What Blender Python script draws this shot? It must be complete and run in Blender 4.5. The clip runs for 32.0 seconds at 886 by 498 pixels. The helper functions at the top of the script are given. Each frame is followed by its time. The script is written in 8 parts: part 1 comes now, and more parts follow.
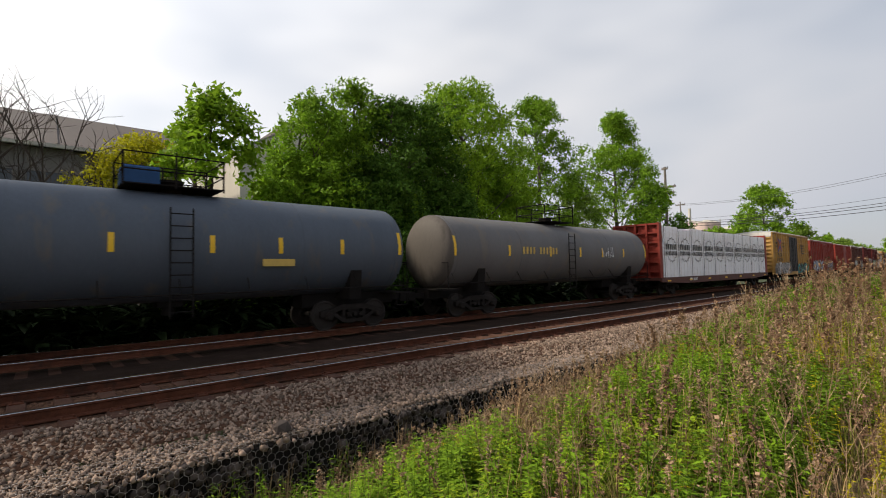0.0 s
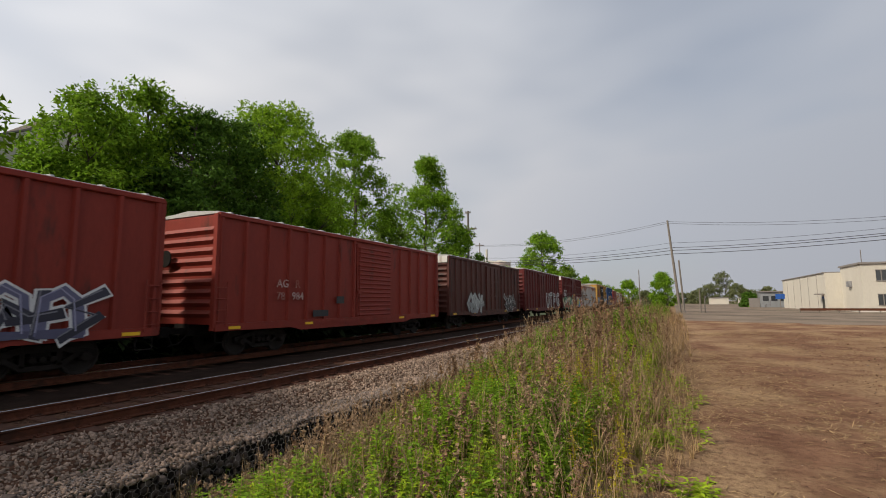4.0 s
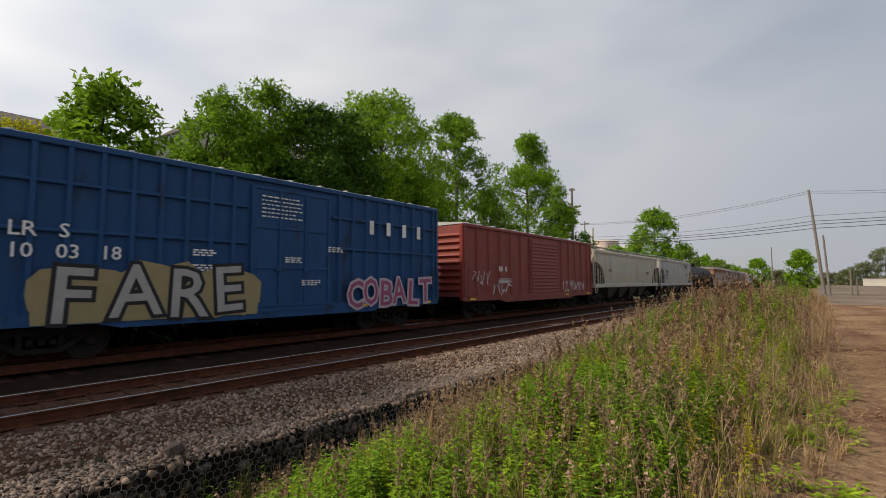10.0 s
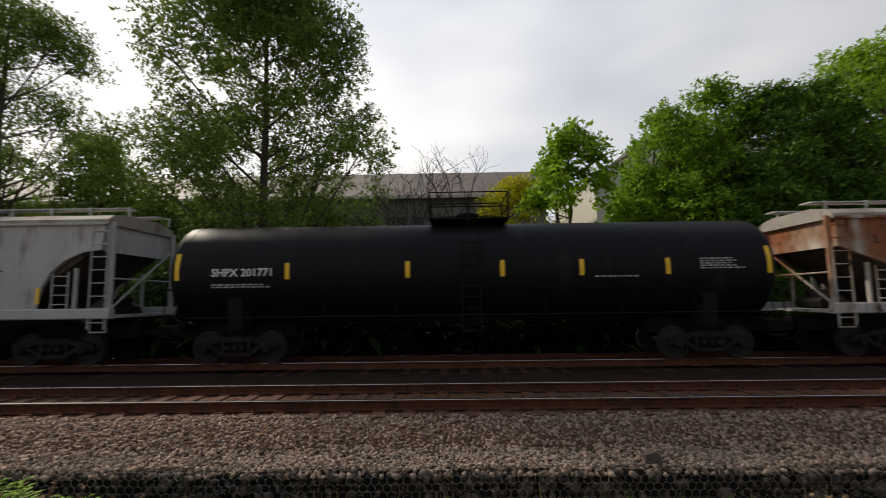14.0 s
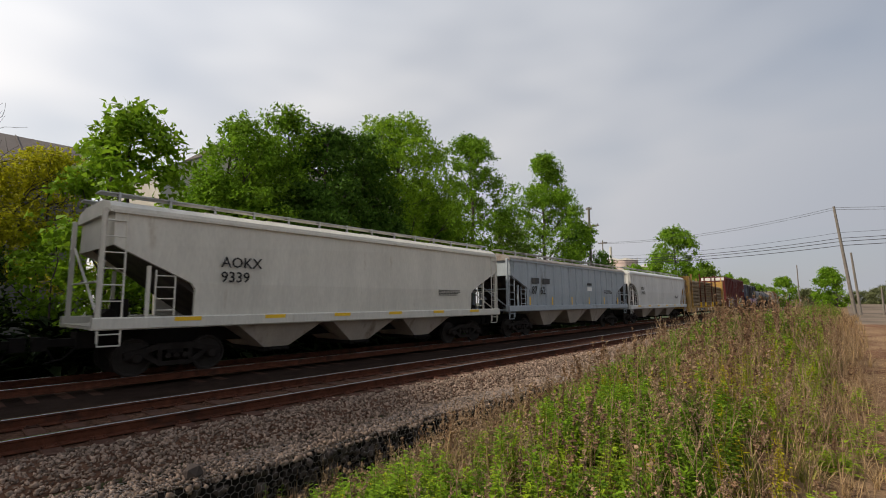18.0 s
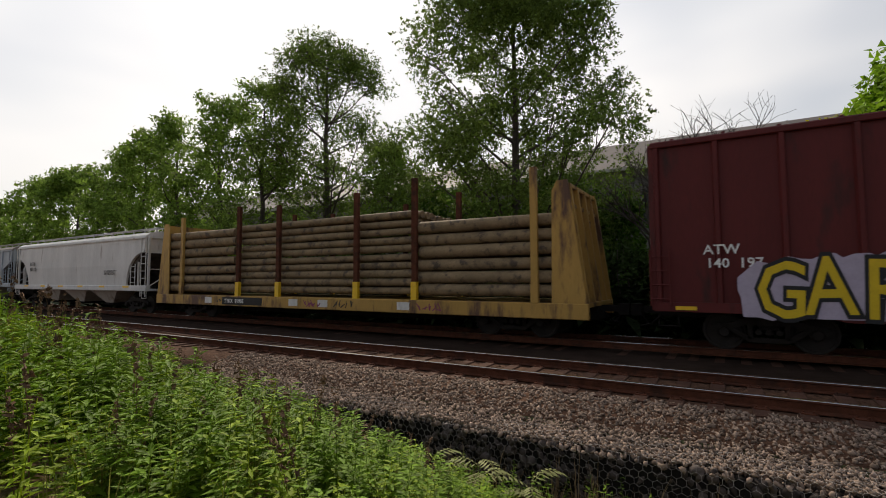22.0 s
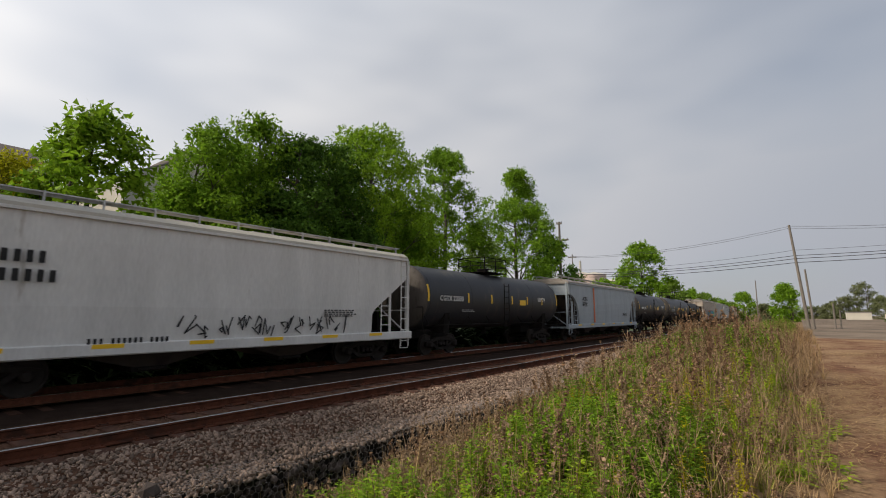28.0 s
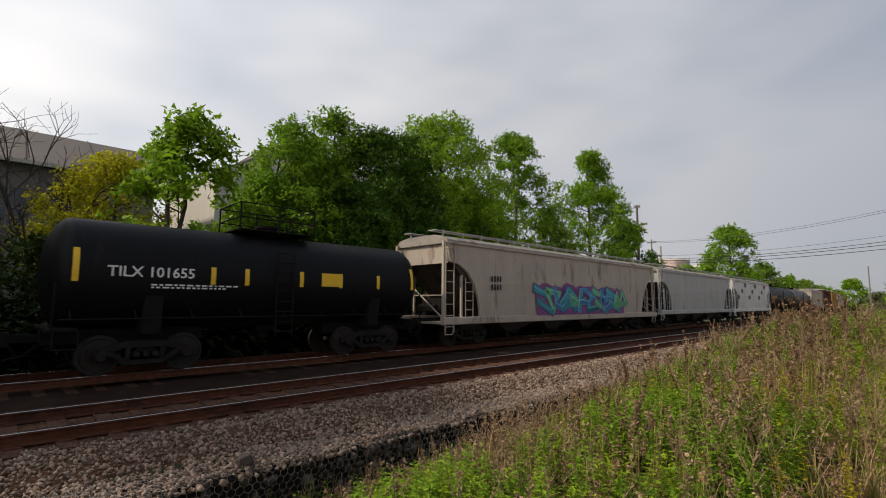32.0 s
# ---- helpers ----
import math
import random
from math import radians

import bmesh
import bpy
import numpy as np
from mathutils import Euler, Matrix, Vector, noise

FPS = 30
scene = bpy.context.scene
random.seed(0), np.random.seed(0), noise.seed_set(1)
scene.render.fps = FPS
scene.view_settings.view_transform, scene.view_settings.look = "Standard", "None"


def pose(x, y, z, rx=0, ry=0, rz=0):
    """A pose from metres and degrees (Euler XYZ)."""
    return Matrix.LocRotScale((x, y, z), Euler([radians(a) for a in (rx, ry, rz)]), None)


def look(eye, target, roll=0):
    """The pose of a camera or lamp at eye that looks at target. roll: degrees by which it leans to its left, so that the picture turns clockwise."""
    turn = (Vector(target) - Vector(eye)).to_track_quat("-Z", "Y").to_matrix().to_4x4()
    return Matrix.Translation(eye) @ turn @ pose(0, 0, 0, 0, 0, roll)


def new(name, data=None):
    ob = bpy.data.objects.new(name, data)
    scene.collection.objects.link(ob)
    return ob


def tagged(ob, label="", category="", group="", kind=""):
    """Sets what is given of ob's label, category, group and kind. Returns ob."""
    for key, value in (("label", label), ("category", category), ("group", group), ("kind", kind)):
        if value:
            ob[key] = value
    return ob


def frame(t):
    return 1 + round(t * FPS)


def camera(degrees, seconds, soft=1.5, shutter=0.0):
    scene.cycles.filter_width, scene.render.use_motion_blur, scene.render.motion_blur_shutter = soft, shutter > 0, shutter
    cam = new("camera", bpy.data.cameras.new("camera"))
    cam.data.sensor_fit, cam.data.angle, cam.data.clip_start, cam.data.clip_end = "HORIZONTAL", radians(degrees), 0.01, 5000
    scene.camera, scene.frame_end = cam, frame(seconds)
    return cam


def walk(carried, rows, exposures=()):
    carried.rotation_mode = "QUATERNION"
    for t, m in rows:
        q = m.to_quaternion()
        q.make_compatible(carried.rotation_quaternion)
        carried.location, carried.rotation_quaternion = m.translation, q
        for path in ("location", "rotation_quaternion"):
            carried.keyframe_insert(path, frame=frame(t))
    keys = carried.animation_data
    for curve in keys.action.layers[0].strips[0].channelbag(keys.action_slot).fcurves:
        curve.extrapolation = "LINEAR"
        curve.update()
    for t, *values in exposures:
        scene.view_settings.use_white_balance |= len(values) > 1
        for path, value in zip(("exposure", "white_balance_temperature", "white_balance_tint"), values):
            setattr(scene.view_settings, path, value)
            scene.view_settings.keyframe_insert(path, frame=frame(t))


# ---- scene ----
cam = camera(86.56, 32.0, 1.0, 0.06)
EYE = 1.75                      # metres above the rail heads, which lie at z = 0


def aim(yaw, pitch, roll):
    """The camera at its one standpoint, turned by degrees from the direction of the track."""
    return pose(0, 0, EYE, 90 + pitch, 0, yaw) @ pose(0, 0, 0, 0, 0, roll)


PATH = [
    (0.0, aim(49.01, 2.78, -1.15)),
    (0.5, aim(40.34, 3.58, -0.80)),
    (1.0, aim(36.57, 4.37, -0.78)),
    (1.5, aim(33.64, 4.71, -0.55)),
    (2.0, aim(30.71, 5.00, -0.52)),
    (2.5, aim(28.70, 5.53, -0.49)),
    (3.0, aim(27.79, 6.04, -0.43)),
    (3.5, aim(27.27, 6.38, -0.32)),
    (4.0, aim(26.52, 6.39, -0.32)),
    (4.5, aim(25.86, 6.53, -0.28)),
    (6.5, aim(27.20, 6.03, -0.22)),
    (7.0, aim(30.07, 5.74, -0.15)),
    (7.5, aim(32.51, 5.38, -0.08)),
    (8.0, aim(34.42, 5.00, -0.12)),
    (8.5, aim(35.96, 4.70, -0.18)),
    (9.0, aim(37.23, 4.46, -0.16)),
    (9.5, aim(38.18, 4.27, -0.14)),
    (10.0, aim(38.90, 4.06, -0.16)),
    (10.5, aim(39.52, 3.86, -0.13)),
    (11.0, aim(39.92, 3.77, -0.13)),
    (11.5, aim(42.59, 3.76, -0.07)),
    (12.0, aim(57.57, 3.67, -0.09)),
    (12.5, aim(90.13, 4.97, 0.32)),
    (12.7, aim(106.16, 6.21, 0.68)),
    (13.0, aim(123.33, 7.49, 0.57)),
    (13.5, aim(122.85, 7.00, 0.38)),
    (13.9, aim(98.94, 6.11, -0.64)),
    (14.1, aim(82.84, 6.10, -0.83)),
    (14.5, aim(57.34, 5.90, -1.03)),
    (15.0, aim(50.63, 5.84, -0.84)),
    (15.5, aim(46.98, 5.87, -0.67)),
    (17.5, aim(42.07, 6.53, -0.41)),
    (18.0, aim(40.91, 6.54, -0.38)),
    (18.5, aim(39.97, 6.54, -0.31)),
    (19.0, aim(39.27, 6.09, -0.31)),
    (19.5, aim(39.64, 5.58, -0.24)),
    (20.0, aim(41.47, 5.13, -0.24)),
    (20.5, aim(51.59, 4.80, -0.16)),
    (21.0, aim(74.89, 4.39, -0.33)),
    (21.5, aim(102.31, 3.79, 0.18)),
    (22.0, aim(120.87, 3.61, -0.26)),
    (22.5, aim(121.65, 4.07, -0.39)),
    (23.0, aim(105.5, 4.84, -0.06)),
    (23.3, aim(88.50, 5.17, -0.26)),
    (23.6, aim(69.25, 5.40, -0.68)),
    (24.0, aim(55.90, 5.81, -0.41)),
    (24.5, aim(51.86, 5.92, 0.05)),
    (26.5, aim(43.80, 6.70, -0.16)),
    (27.0, aim(40.87, 7.05, -0.29)),
    (27.5, aim(38.89, 7.46, -0.15)),
    (28.0, aim(37.51, 8.01, -0.04)),
    (28.5, aim(36.89, 8.23, 0.00)),
    (29.0, aim(36.96, 8.15, 0.08)),
    (29.5, aim(37.09, 8.12, 0.16)),
    (30.0, aim(37.12, 8.13, 0.17)),
    (30.5, aim(37.21, 8.06, 0.16)),
    (31.0, aim(37.32, 7.94, 0.23)),
    (31.5, aim(39.49, 7.33, 0.18)),
    (32.0, aim(46.11, 6.41, 0.35)),
]
walk(cam, PATH, exposures=[(0.0, 0.28), (1.5, 0.18), (4.0, 0.03), (11.5, 0.0), (12.8, -0.12), (13.6, -0.12), (14.6, 0.0), (20.5, 0.0), (21.6, -0.2), (22.5, -0.2), (23.0, -0.08), (24.2, -0.12), (26.5, -0.04), (32.0, -0.05)])

# ---- light ----
SUN_AZ, SUN_EL = 136.0, 42.0    # degrees to the left of the track's direction, and up
world = bpy.data.worlds.new("hazy_sky")
scene.world = world
world.use_nodes = True
wn, wl = world.node_tree.nodes, world.node_tree.links
wn.clear()
sky = wn.new("ShaderNodeTexSky")
sky.sky_type, sky.sun_disc = "NISHITA", False
sky.sun_elevation, sky.sun_rotation = radians(SUN_EL), radians(-SUN_AZ)
sky.altitude, sky.air_density, sky.dust_density, sky.ozone_density = 50.0, 1.2, 1.5, 1.5
coord = wn.new("ShaderNodeTexCoord")
stretch = wn.new("ShaderNodeMapping")
stretch.inputs["Scale"].default_value = (1.0, 1.0, 2.6)
cloud = wn.new("ShaderNodeTexNoise")
cloud.inputs["Scale"].default_value, cloud.inputs["Detail"].default_value, cloud.inputs["Roughness"].default_value = 1.35, 3.0, 0.5
cloud_ramp = wn.new("ShaderNodeValToRGB")
cloud_ramp.color_ramp.elements[0].position, cloud_ramp.color_ramp.elements[0].color = 0.33, (0.5, 0.5, 0.5, 1)
cloud_ramp.color_ramp.elements[1].position, cloud_ramp.color_ramp.elements[1].color = 0.6, (1.0, 1.0, 1.0, 1)
haze = wn.new("ShaderNodeMixRGB")
# the cloud layer is brighter towards the veiled sun
towards = wn.new("ShaderNodeVectorMath")
towards.operation = "DOT_PRODUCT"
towards.inputs[1].default_value = (-math.sin(radians(SUN_AZ)) * math.cos(radians(SUN_EL)), math.cos(radians(SUN_AZ)) * math.cos(radians(SUN_EL)), math.sin(radians(SUN_EL)))
to_unit = wn.new("ShaderNodeMapRange")
to_unit.inputs["From Min"].default_value, to_unit.inputs["From Max"].default_value = -1.0, 1.0
sun_ramp = wn.new("ShaderNodeValToRGB")
sun_ramp.color_ramp.elements[0].position, sun_ramp.color_ramp.elements[0].color = 0.0, (2.75, 3.1, 3.7, 1)
sun_ramp.color_ramp.elements[1].position, sun_ramp.color_ramp.elements[1].color = 1.0, (14.5, 14.4, 14.1, 1)
for place, tone in ((0.3, (4.32, 4.8, 5.62)), (0.64, (7.95, 8.1, 8.35)), (0.84, (11.5, 11.55, 11.6))):
    sun_ramp.color_ramp.elements.new(place).color = (*tone, 1)
back = wn.new("ShaderNodeBackground")
back.inputs["Strength"].default_value = 0.088
wout = wn.new("ShaderNodeOutputWorld")
wl.new(coord.outputs["Generated"], stretch.inputs["Vector"])
wl.new(stretch.outputs["Vector"], cloud.inputs["Vector"])
wl.new(cloud.outputs["Fac"], cloud_ramp.inputs["Fac"])
split = wn.new("ShaderNodeSeparateXYZ")
thin = wn.new("ShaderNodeMapRange")                        # the veil is thinner overhead than along the horizon
thin.inputs["From Min"].default_value, thin.inputs["From Max"].default_value = 0.45, 1.0
thin.inputs["To Min"].default_value, thin.inputs["To Max"].default_value = 1.0, 0.3
veil = wn.new("ShaderNodeMath")
veil.operation = "MULTIPLY"
wl.new(coord.outputs["Generated"], split.inputs[0])
wl.new(split.outputs["Z"], thin.inputs["Value"])
wl.new(cloud_ramp.outputs["Color"], veil.inputs[0])
wl.new(thin.outputs[0], veil.inputs[1])
wl.new(veil.outputs[0], haze.inputs["Fac"])
wl.new(sky.outputs["Color"], haze.inputs["Color1"])
wl.new(coord.outputs["Generated"], towards.inputs[0])
wl.new(towards.outputs["Value"], to_unit.inputs["Value"])
wl.new(to_unit.outputs[0], sun_ramp.inputs["Fac"])
# the veil whitens into warm haze low over the horizon
low_haze = wn.new("ShaderNodeValToRGB")
low_haze.color_ramp.elements[0].position, low_haze.color_ramp.elements[0].color = 0.0, (1.22, 1.13, 1.06, 1)
low_haze.color_ramp.elements[1].position, low_haze.color_ramp.elements[1].color = 0.62, (0.96, 0.97, 1.0, 1)
low_haze.color_ramp.elements.new(0.28).color = (1.14, 1.09, 1.05, 1)
hazed = wn.new("ShaderNodeMixRGB")
hazed.blend_type = "MULTIPLY"
hazed.inputs["Fac"].default_value = 1.0
wl.new(split.outputs["Z"], low_haze.inputs["Fac"])
wl.new(sun_ramp.outputs["Color"], hazed.inputs["Color1"])
wl.new(low_haze.outputs["Color"], hazed.inputs["Color2"])
wl.new(hazed.outputs["Color"], haze.inputs["Color2"])
wl.new(haze.outputs["Color"], back.inputs["Color"])
wl.new(back.outputs["Background"], wout.inputs["Surface"])

sun_data = bpy.data.lights.new("sun", "SUN")
sun_data.energy, sun_data.angle, sun_data.color = 4.3, radians(3.0), (1.0, 0.89, 0.73)
sun = new("sun", sun_data)
sun.matrix_world = look((0, 0, 0), (math.sin(radians(SUN_AZ)), -math.cos(radians(SUN_AZ)), -math.tan(radians(SUN_EL))))
sun.location = (-40, -40, 60)


# ---- materials ----
def surface(name, base, rough=0.7, metal=0.0, vary=0.25, scale=3.0, fine=40.0, bump=0.15, spots=None, spot_level=0.6, spot_scale=2.0,
            streak=1.0, each=0.0, spec=0.4, through_light=0.0, from_top=None):
    """A surface with variation at two scales, fine relief, and if wanted spots or streaks of a second colour."""
    m = bpy.data.materials.new(name)
    m.use_nodes = True
    n, l = m.node_tree.nodes, m.node_tree.links
    n.clear()
    out, bsdf = n.new("ShaderNodeOutputMaterial"), n.new("ShaderNodeBsdfPrincipled")
    co = n.new("ShaderNodeTexCoord")
    info = n.new("ShaderNodeObjectInfo")
    shift = n.new("ShaderNodeVectorMath")
    shift.operation = "MULTIPLY_ADD"
    shift.inputs[1].default_value = (1, 1, 1)
    off = n.new("ShaderNodeCombineXYZ")
    mul = n.new("ShaderNodeMath")
    mul.operation, mul.inputs[1].default_value = "MULTIPLY", 37.0
    l.new(info.outputs["Random"], mul.inputs[0])
    l.new(mul.outputs[0], off.inputs["X"])
    l.new(mul.outputs[0], off.inputs["Y"])
    l.new(co.outputs["Object"], shift.inputs[0])
    l.new(off.outputs[0], shift.inputs[2])
    mp = n.new("ShaderNodeMapping")
    mp.inputs["Scale"].default_value = (1, 1, 1 / streak)
    l.new(shift.outputs[0], mp.inputs["Vector"])

    def noise_at(s, detail=4.0, rough_=0.6):
        t = n.new("ShaderNodeTexNoise")
        t.inputs["Scale"].default_value, t.inputs["Detail"].default_value, t.inputs["Roughness"].default_value = s, detail, rough_
        l.new(mp.outputs["Vector"], t.inputs["Vector"])
        return t

    big, small = noise_at(scale), noise_at(fine, 3.0)
    add = n.new("ShaderNodeMath")
    add.operation = "ADD"
    half = n.new("ShaderNodeMath")
    half.operation, half.inputs[1].default_value = "MULTIPLY", 0.6
    l.new(small.outputs["Fac"], half.inputs[0])
    l.new(big.outputs["Fac"], add.inputs[0])
    l.new(half.outputs[0], add.inputs[1])
    ramp = n.new("ShaderNodeMapRange")
    ramp.inputs["From Min"].default_value, ramp.inputs["From Max"].default_value = 0.5, 1.1
    ramp.inputs["To Min"].default_value, ramp.inputs["To Max"].default_value = 1 - vary, 1 + vary
    l.new(add.outputs[0], ramp.inputs["Value"])
    value = ramp.outputs[0]
    if each:
        per = n.new("ShaderNodeMapRange")
        per.inputs["To Min"].default_value, per.inputs["To Max"].default_value = 1 - each, 1 + each
        geo = n.new("ShaderNodeNewGeometry")
        l.new(geo.outputs["Random Per Island"], per.inputs["Value"])
        both = n.new("ShaderNodeMath")
        both.operation = "MULTIPLY"
        l.new(value, both.inputs[0])
        l.new(per.outputs[0], both.inputs[1])
        value = both.outputs[0]
    col = n.new("ShaderNodeVectorMath")
    col.operation = "SCALE"
    col.inputs[0].default_value = base
    l.new(value, col.inputs["Scale"])
    colour = col.outputs[0]
    if spots:
        sp = noise_at(spot_scale, 6.0, 0.65)
        sr = n.new("ShaderNodeMapRange")
        sr.inputs["From Min"].default_value, sr.inputs["From Max"].default_value = spot_level - 0.04, spot_level + 0.08
        grade = sp.outputs["Fac"]
        if from_top:                                       # rust that has run down from the roof edge
            high, sep, sumup = n.new("ShaderNodeMapRange"), n.new("ShaderNodeSeparateXYZ"), n.new("ShaderNodeMath")
            high.inputs["From Min"].default_value, high.inputs["From Max"].default_value = from_top
            high.inputs["To Min"].default_value, high.inputs["To Max"].default_value = -0.22, 0.24
            l.new(co.outputs["Object"], sep.inputs[0])
            l.new(sep.outputs["Z"], high.inputs["Value"])
            l.new(grade, sumup.inputs[0])
            l.new(high.outputs[0], sumup.inputs[1])
            grade = sumup.outputs[0]
        l.new(grade, sr.inputs["Value"])
        mix = n.new("ShaderNodeMixRGB")
        mix.inputs["Color2"].default_value = (*spots, 1)
        l.new(sr.outputs[0], mix.inputs["Fac"])
        l.new(colour, mix.inputs["Color1"])
        colour = mix.outputs["Color"]
    l.new(colour, bsdf.inputs["Base Color"])
    bsdf.inputs["Roughness"].default_value, bsdf.inputs["Metallic"].default_value = rough, metal
    bsdf.inputs["Specular IOR Level"].default_value = spec
    if bump:
        bp = n.new("ShaderNodeBump")
        bp.inputs["Strength"].default_value, bp.inputs["Distance"].default_value = bump, 0.02
        l.new(add.outputs[0], bp.inputs["Height"])
        l.new(bp.outputs["Normal"], bsdf.inputs["Normal"])
    shade = bsdf.outputs["BSDF"]
    if through_light:
        tr, mx = n.new("ShaderNodeBsdfTranslucent"), n.new("ShaderNodeMixShader")
        l.new(colour, tr.inputs["Color"])
        mx.inputs["Fac"].default_value = through_light
        l.new(shade, mx.inputs[1])
        l.new(tr.outputs["BSDF"], mx.inputs[2])
        shade = mx.outputs["Shader"]
    l.new(shade, out.inputs["Surface"])
    return m


def paint(name, base, dirt=(0.05, 0.035, 0.03), level=0.62, rough=0.55, vary=0.16, scale=1.1, spot_scale=1.6, streak=4.0, from_top=None, spec=0.22):
    """Car paint, weathered with streaks of dirt or rust that run down the sides."""
    return surface(name, base, rough, 0.0, vary, scale, 18.0, 0.05, dirt, level, spot_scale, streak, 0.0, spec, 0.0, from_top)


def rusted_paint(name, base, dark, light, stain, reach, panel, ragged=0.34, lower=0.0, flecks=0.0, grime=(0.09, 0.07, 0.055), runny=0.55, soft=0.12):
    """Paint eaten by rust from the roof edge down. reach: heights between which the rust thins out; panel: metres between the
    upright seams that shed it; lower: rust flecks anywhere on the side; stain: the bleached ochre that has run below the rust."""
    m = bpy.data.materials.new(name)
    m.use_nodes = True
    n, l = m.node_tree.nodes, m.node_tree.links
    bsdf = n["Principled BSDF"]
    co, sep = n.new("ShaderNodeTexCoord"), n.new("ShaderNodeSeparateXYZ")
    info, shift, off = n.new("ShaderNodeObjectInfo"), n.new("ShaderNodeVectorMath"), n.new("ShaderNodeVectorMath")
    off.operation, off.inputs[0].default_value = "SCALE", (0.0, 41.0, 0.0)
    shift.operation = "ADD"
    l.new(info.outputs["Random"], off.inputs["Scale"])
    l.new(co.outputs["Object"], shift.inputs[0])
    l.new(off.outputs[0], shift.inputs[1])
    l.new(co.outputs["Object"], sep.inputs[0])

    def cloud_at(size, detail, rough_, streak):
        mp, t = n.new("ShaderNodeMapping"), n.new("ShaderNodeTexNoise")
        mp.inputs["Scale"].default_value = (1, 1, 1 / streak)
        t.inputs["Scale"].default_value, t.inputs["Detail"].default_value, t.inputs["Roughness"].default_value = size, detail, rough_
        l.new(shift.outputs[0], mp.inputs["Vector"])
        l.new(mp.outputs["Vector"], t.inputs["Vector"])
        return t.outputs["Fac"]

    def calc(op, a, b):
        k = n.new("ShaderNodeMath")
        k.operation = op
        for i, q in enumerate((a, b)):
            if isinstance(q, float):
                k.inputs[i].default_value = q
            else:
                l.new(q, k.inputs[i])
        return k.outputs[0]

    def ranged(v, a, b, c=0.0, d=1.0):
        r = n.new("ShaderNodeMapRange")
        for key, q in (("From Min", a), ("From Max", b), ("To Min", c), ("To Max", d)):
            r.inputs[key].default_value = q
        l.new(v, r.inputs["Value"])
        return r.outputs[0]

    def blend(fac, first, second):
        mx = n.new("ShaderNodeMixRGB")
        l.new(fac, mx.inputs["Fac"])
        for socket, c in (("Color1", first), ("Color2", second)):
            if isinstance(c, tuple):
                mx.inputs[socket].default_value = (*c, 1)
            else:
                l.new(c, mx.inputs[socket])
        return mx.outputs["Color"]

    height = ranged(sep.outputs["Z"], reach[0], reach[1], -0.3, 0.3)
    seam = calc("ABSOLUTE", calc("SUBTRACT", calc("FRACT", calc("DIVIDE", sep.outputs["Y"], panel), 0.0), 0.5), 0.0)
    shed = ranged(seam, 0.3, 0.48, 0.04, -0.2)
    broad, runs, fine, grain = cloud_at(0.55, 6.0, 0.62, 1.3), cloud_at(3.2, 4.0, 0.6, 7.0), cloud_at(5.0, 7.0, 0.7, 1.5), cloud_at(22.0, 4.0, 0.7, 1.2)
    ragged_edge = calc("ADD", calc("MULTIPLY", calc("SUBTRACT", broad, 0.5), ragged * 4.0), calc("MULTIPLY", calc("SUBTRACT", runs, 0.5), ragged * 0.7))
    amount = calc("ADD", calc("ADD", height, shed), ragged_edge)
    body = blend(ranged(cloud_at(1.1, 5.0, 0.6, 4.0), 0.35, 0.7), base, tuple(q * 0.78 for q in base))
    body = blend(ranged(runs, 0.62 - runny * 0.2, 0.7 - runny * 0.12, 0.0, runny), body, grime)
    body = blend(ranged(amount, -0.3, 0.08, 0.0, 0.75), body, stain)
    rust = blend(ranged(calc("ADD", fine, calc("MULTIPLY", runs, 0.6)), 0.6, 1.0), dark, light)
    colour = blend(ranged(amount, -soft * 0.3, soft), body, rust)
    if lower:
        colour = blend(ranged(calc("ADD", fine, calc("MULTIPLY", broad, 0.5)), 0.98 - lower, 1.04 - lower), colour, rust)
    if flecks:
        colour = blend(ranged(calc("ADD", fine, calc("MULTIPLY", runs, 0.4)), 0.9 - flecks, 0.93 - flecks), colour, (0.035, 0.027, 0.024))
    colour = blend(ranged(grain, 0.3, 0.7, 0.25, 0.0), colour, (0.04, 0.03, 0.025))
    l.new(colour, bsdf.inputs["Base Color"])
    bsdf.inputs["Roughness"].default_value, bsdf.inputs["Specular IOR Level"].default_value = 0.7, 0.15
    bump = n.new("ShaderNodeBump")
    bump.inputs["Strength"].default_value, bump.inputs["Distance"].default_value = 0.15, 0.01
    l.new(calc("ADD", grain, fine), bump.inputs["Height"])
    l.new(bump.outputs["Normal"], bsdf.inputs["Normal"])
    return m


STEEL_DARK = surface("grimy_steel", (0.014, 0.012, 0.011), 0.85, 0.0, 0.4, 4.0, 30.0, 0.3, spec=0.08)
STEEL_WHEEL = surface("wheel_steel", (0.03, 0.025, 0.022), 0.7, 0.0, 0.3, spec=0.12)
TRUCK_STEEL = surface("truck_casting", (0.022, 0.018, 0.016), 0.7, 0.0, 0.5, 5.0, 30.0, 0.3, (0.018, 0.014, 0.012), 0.5, 4.0, spec=0.1)
RUST = surface("rusted_steel", (0.0902, 0.033, 0.0187), 0.88, 0.0, 0.4, 6.0, 50.0, 0.3, (0.05, 0.024, 0.016), 0.55, spec=0.1)
RAIL_TOP = surface("polished_rail", (0.62, 0.6, 0.57), 0.22, 1.0, 0.1, 2.0, 30.0, 0.02)
CREOSOTE = surface("creosoted_wood", (0.0783, 0.0405, 0.0284), 0.9, 0.0, 0.4, 3.0, 35.0, 0.5, (0.09, 0.055, 0.04), 0.64, 4.0, spec=0.1)
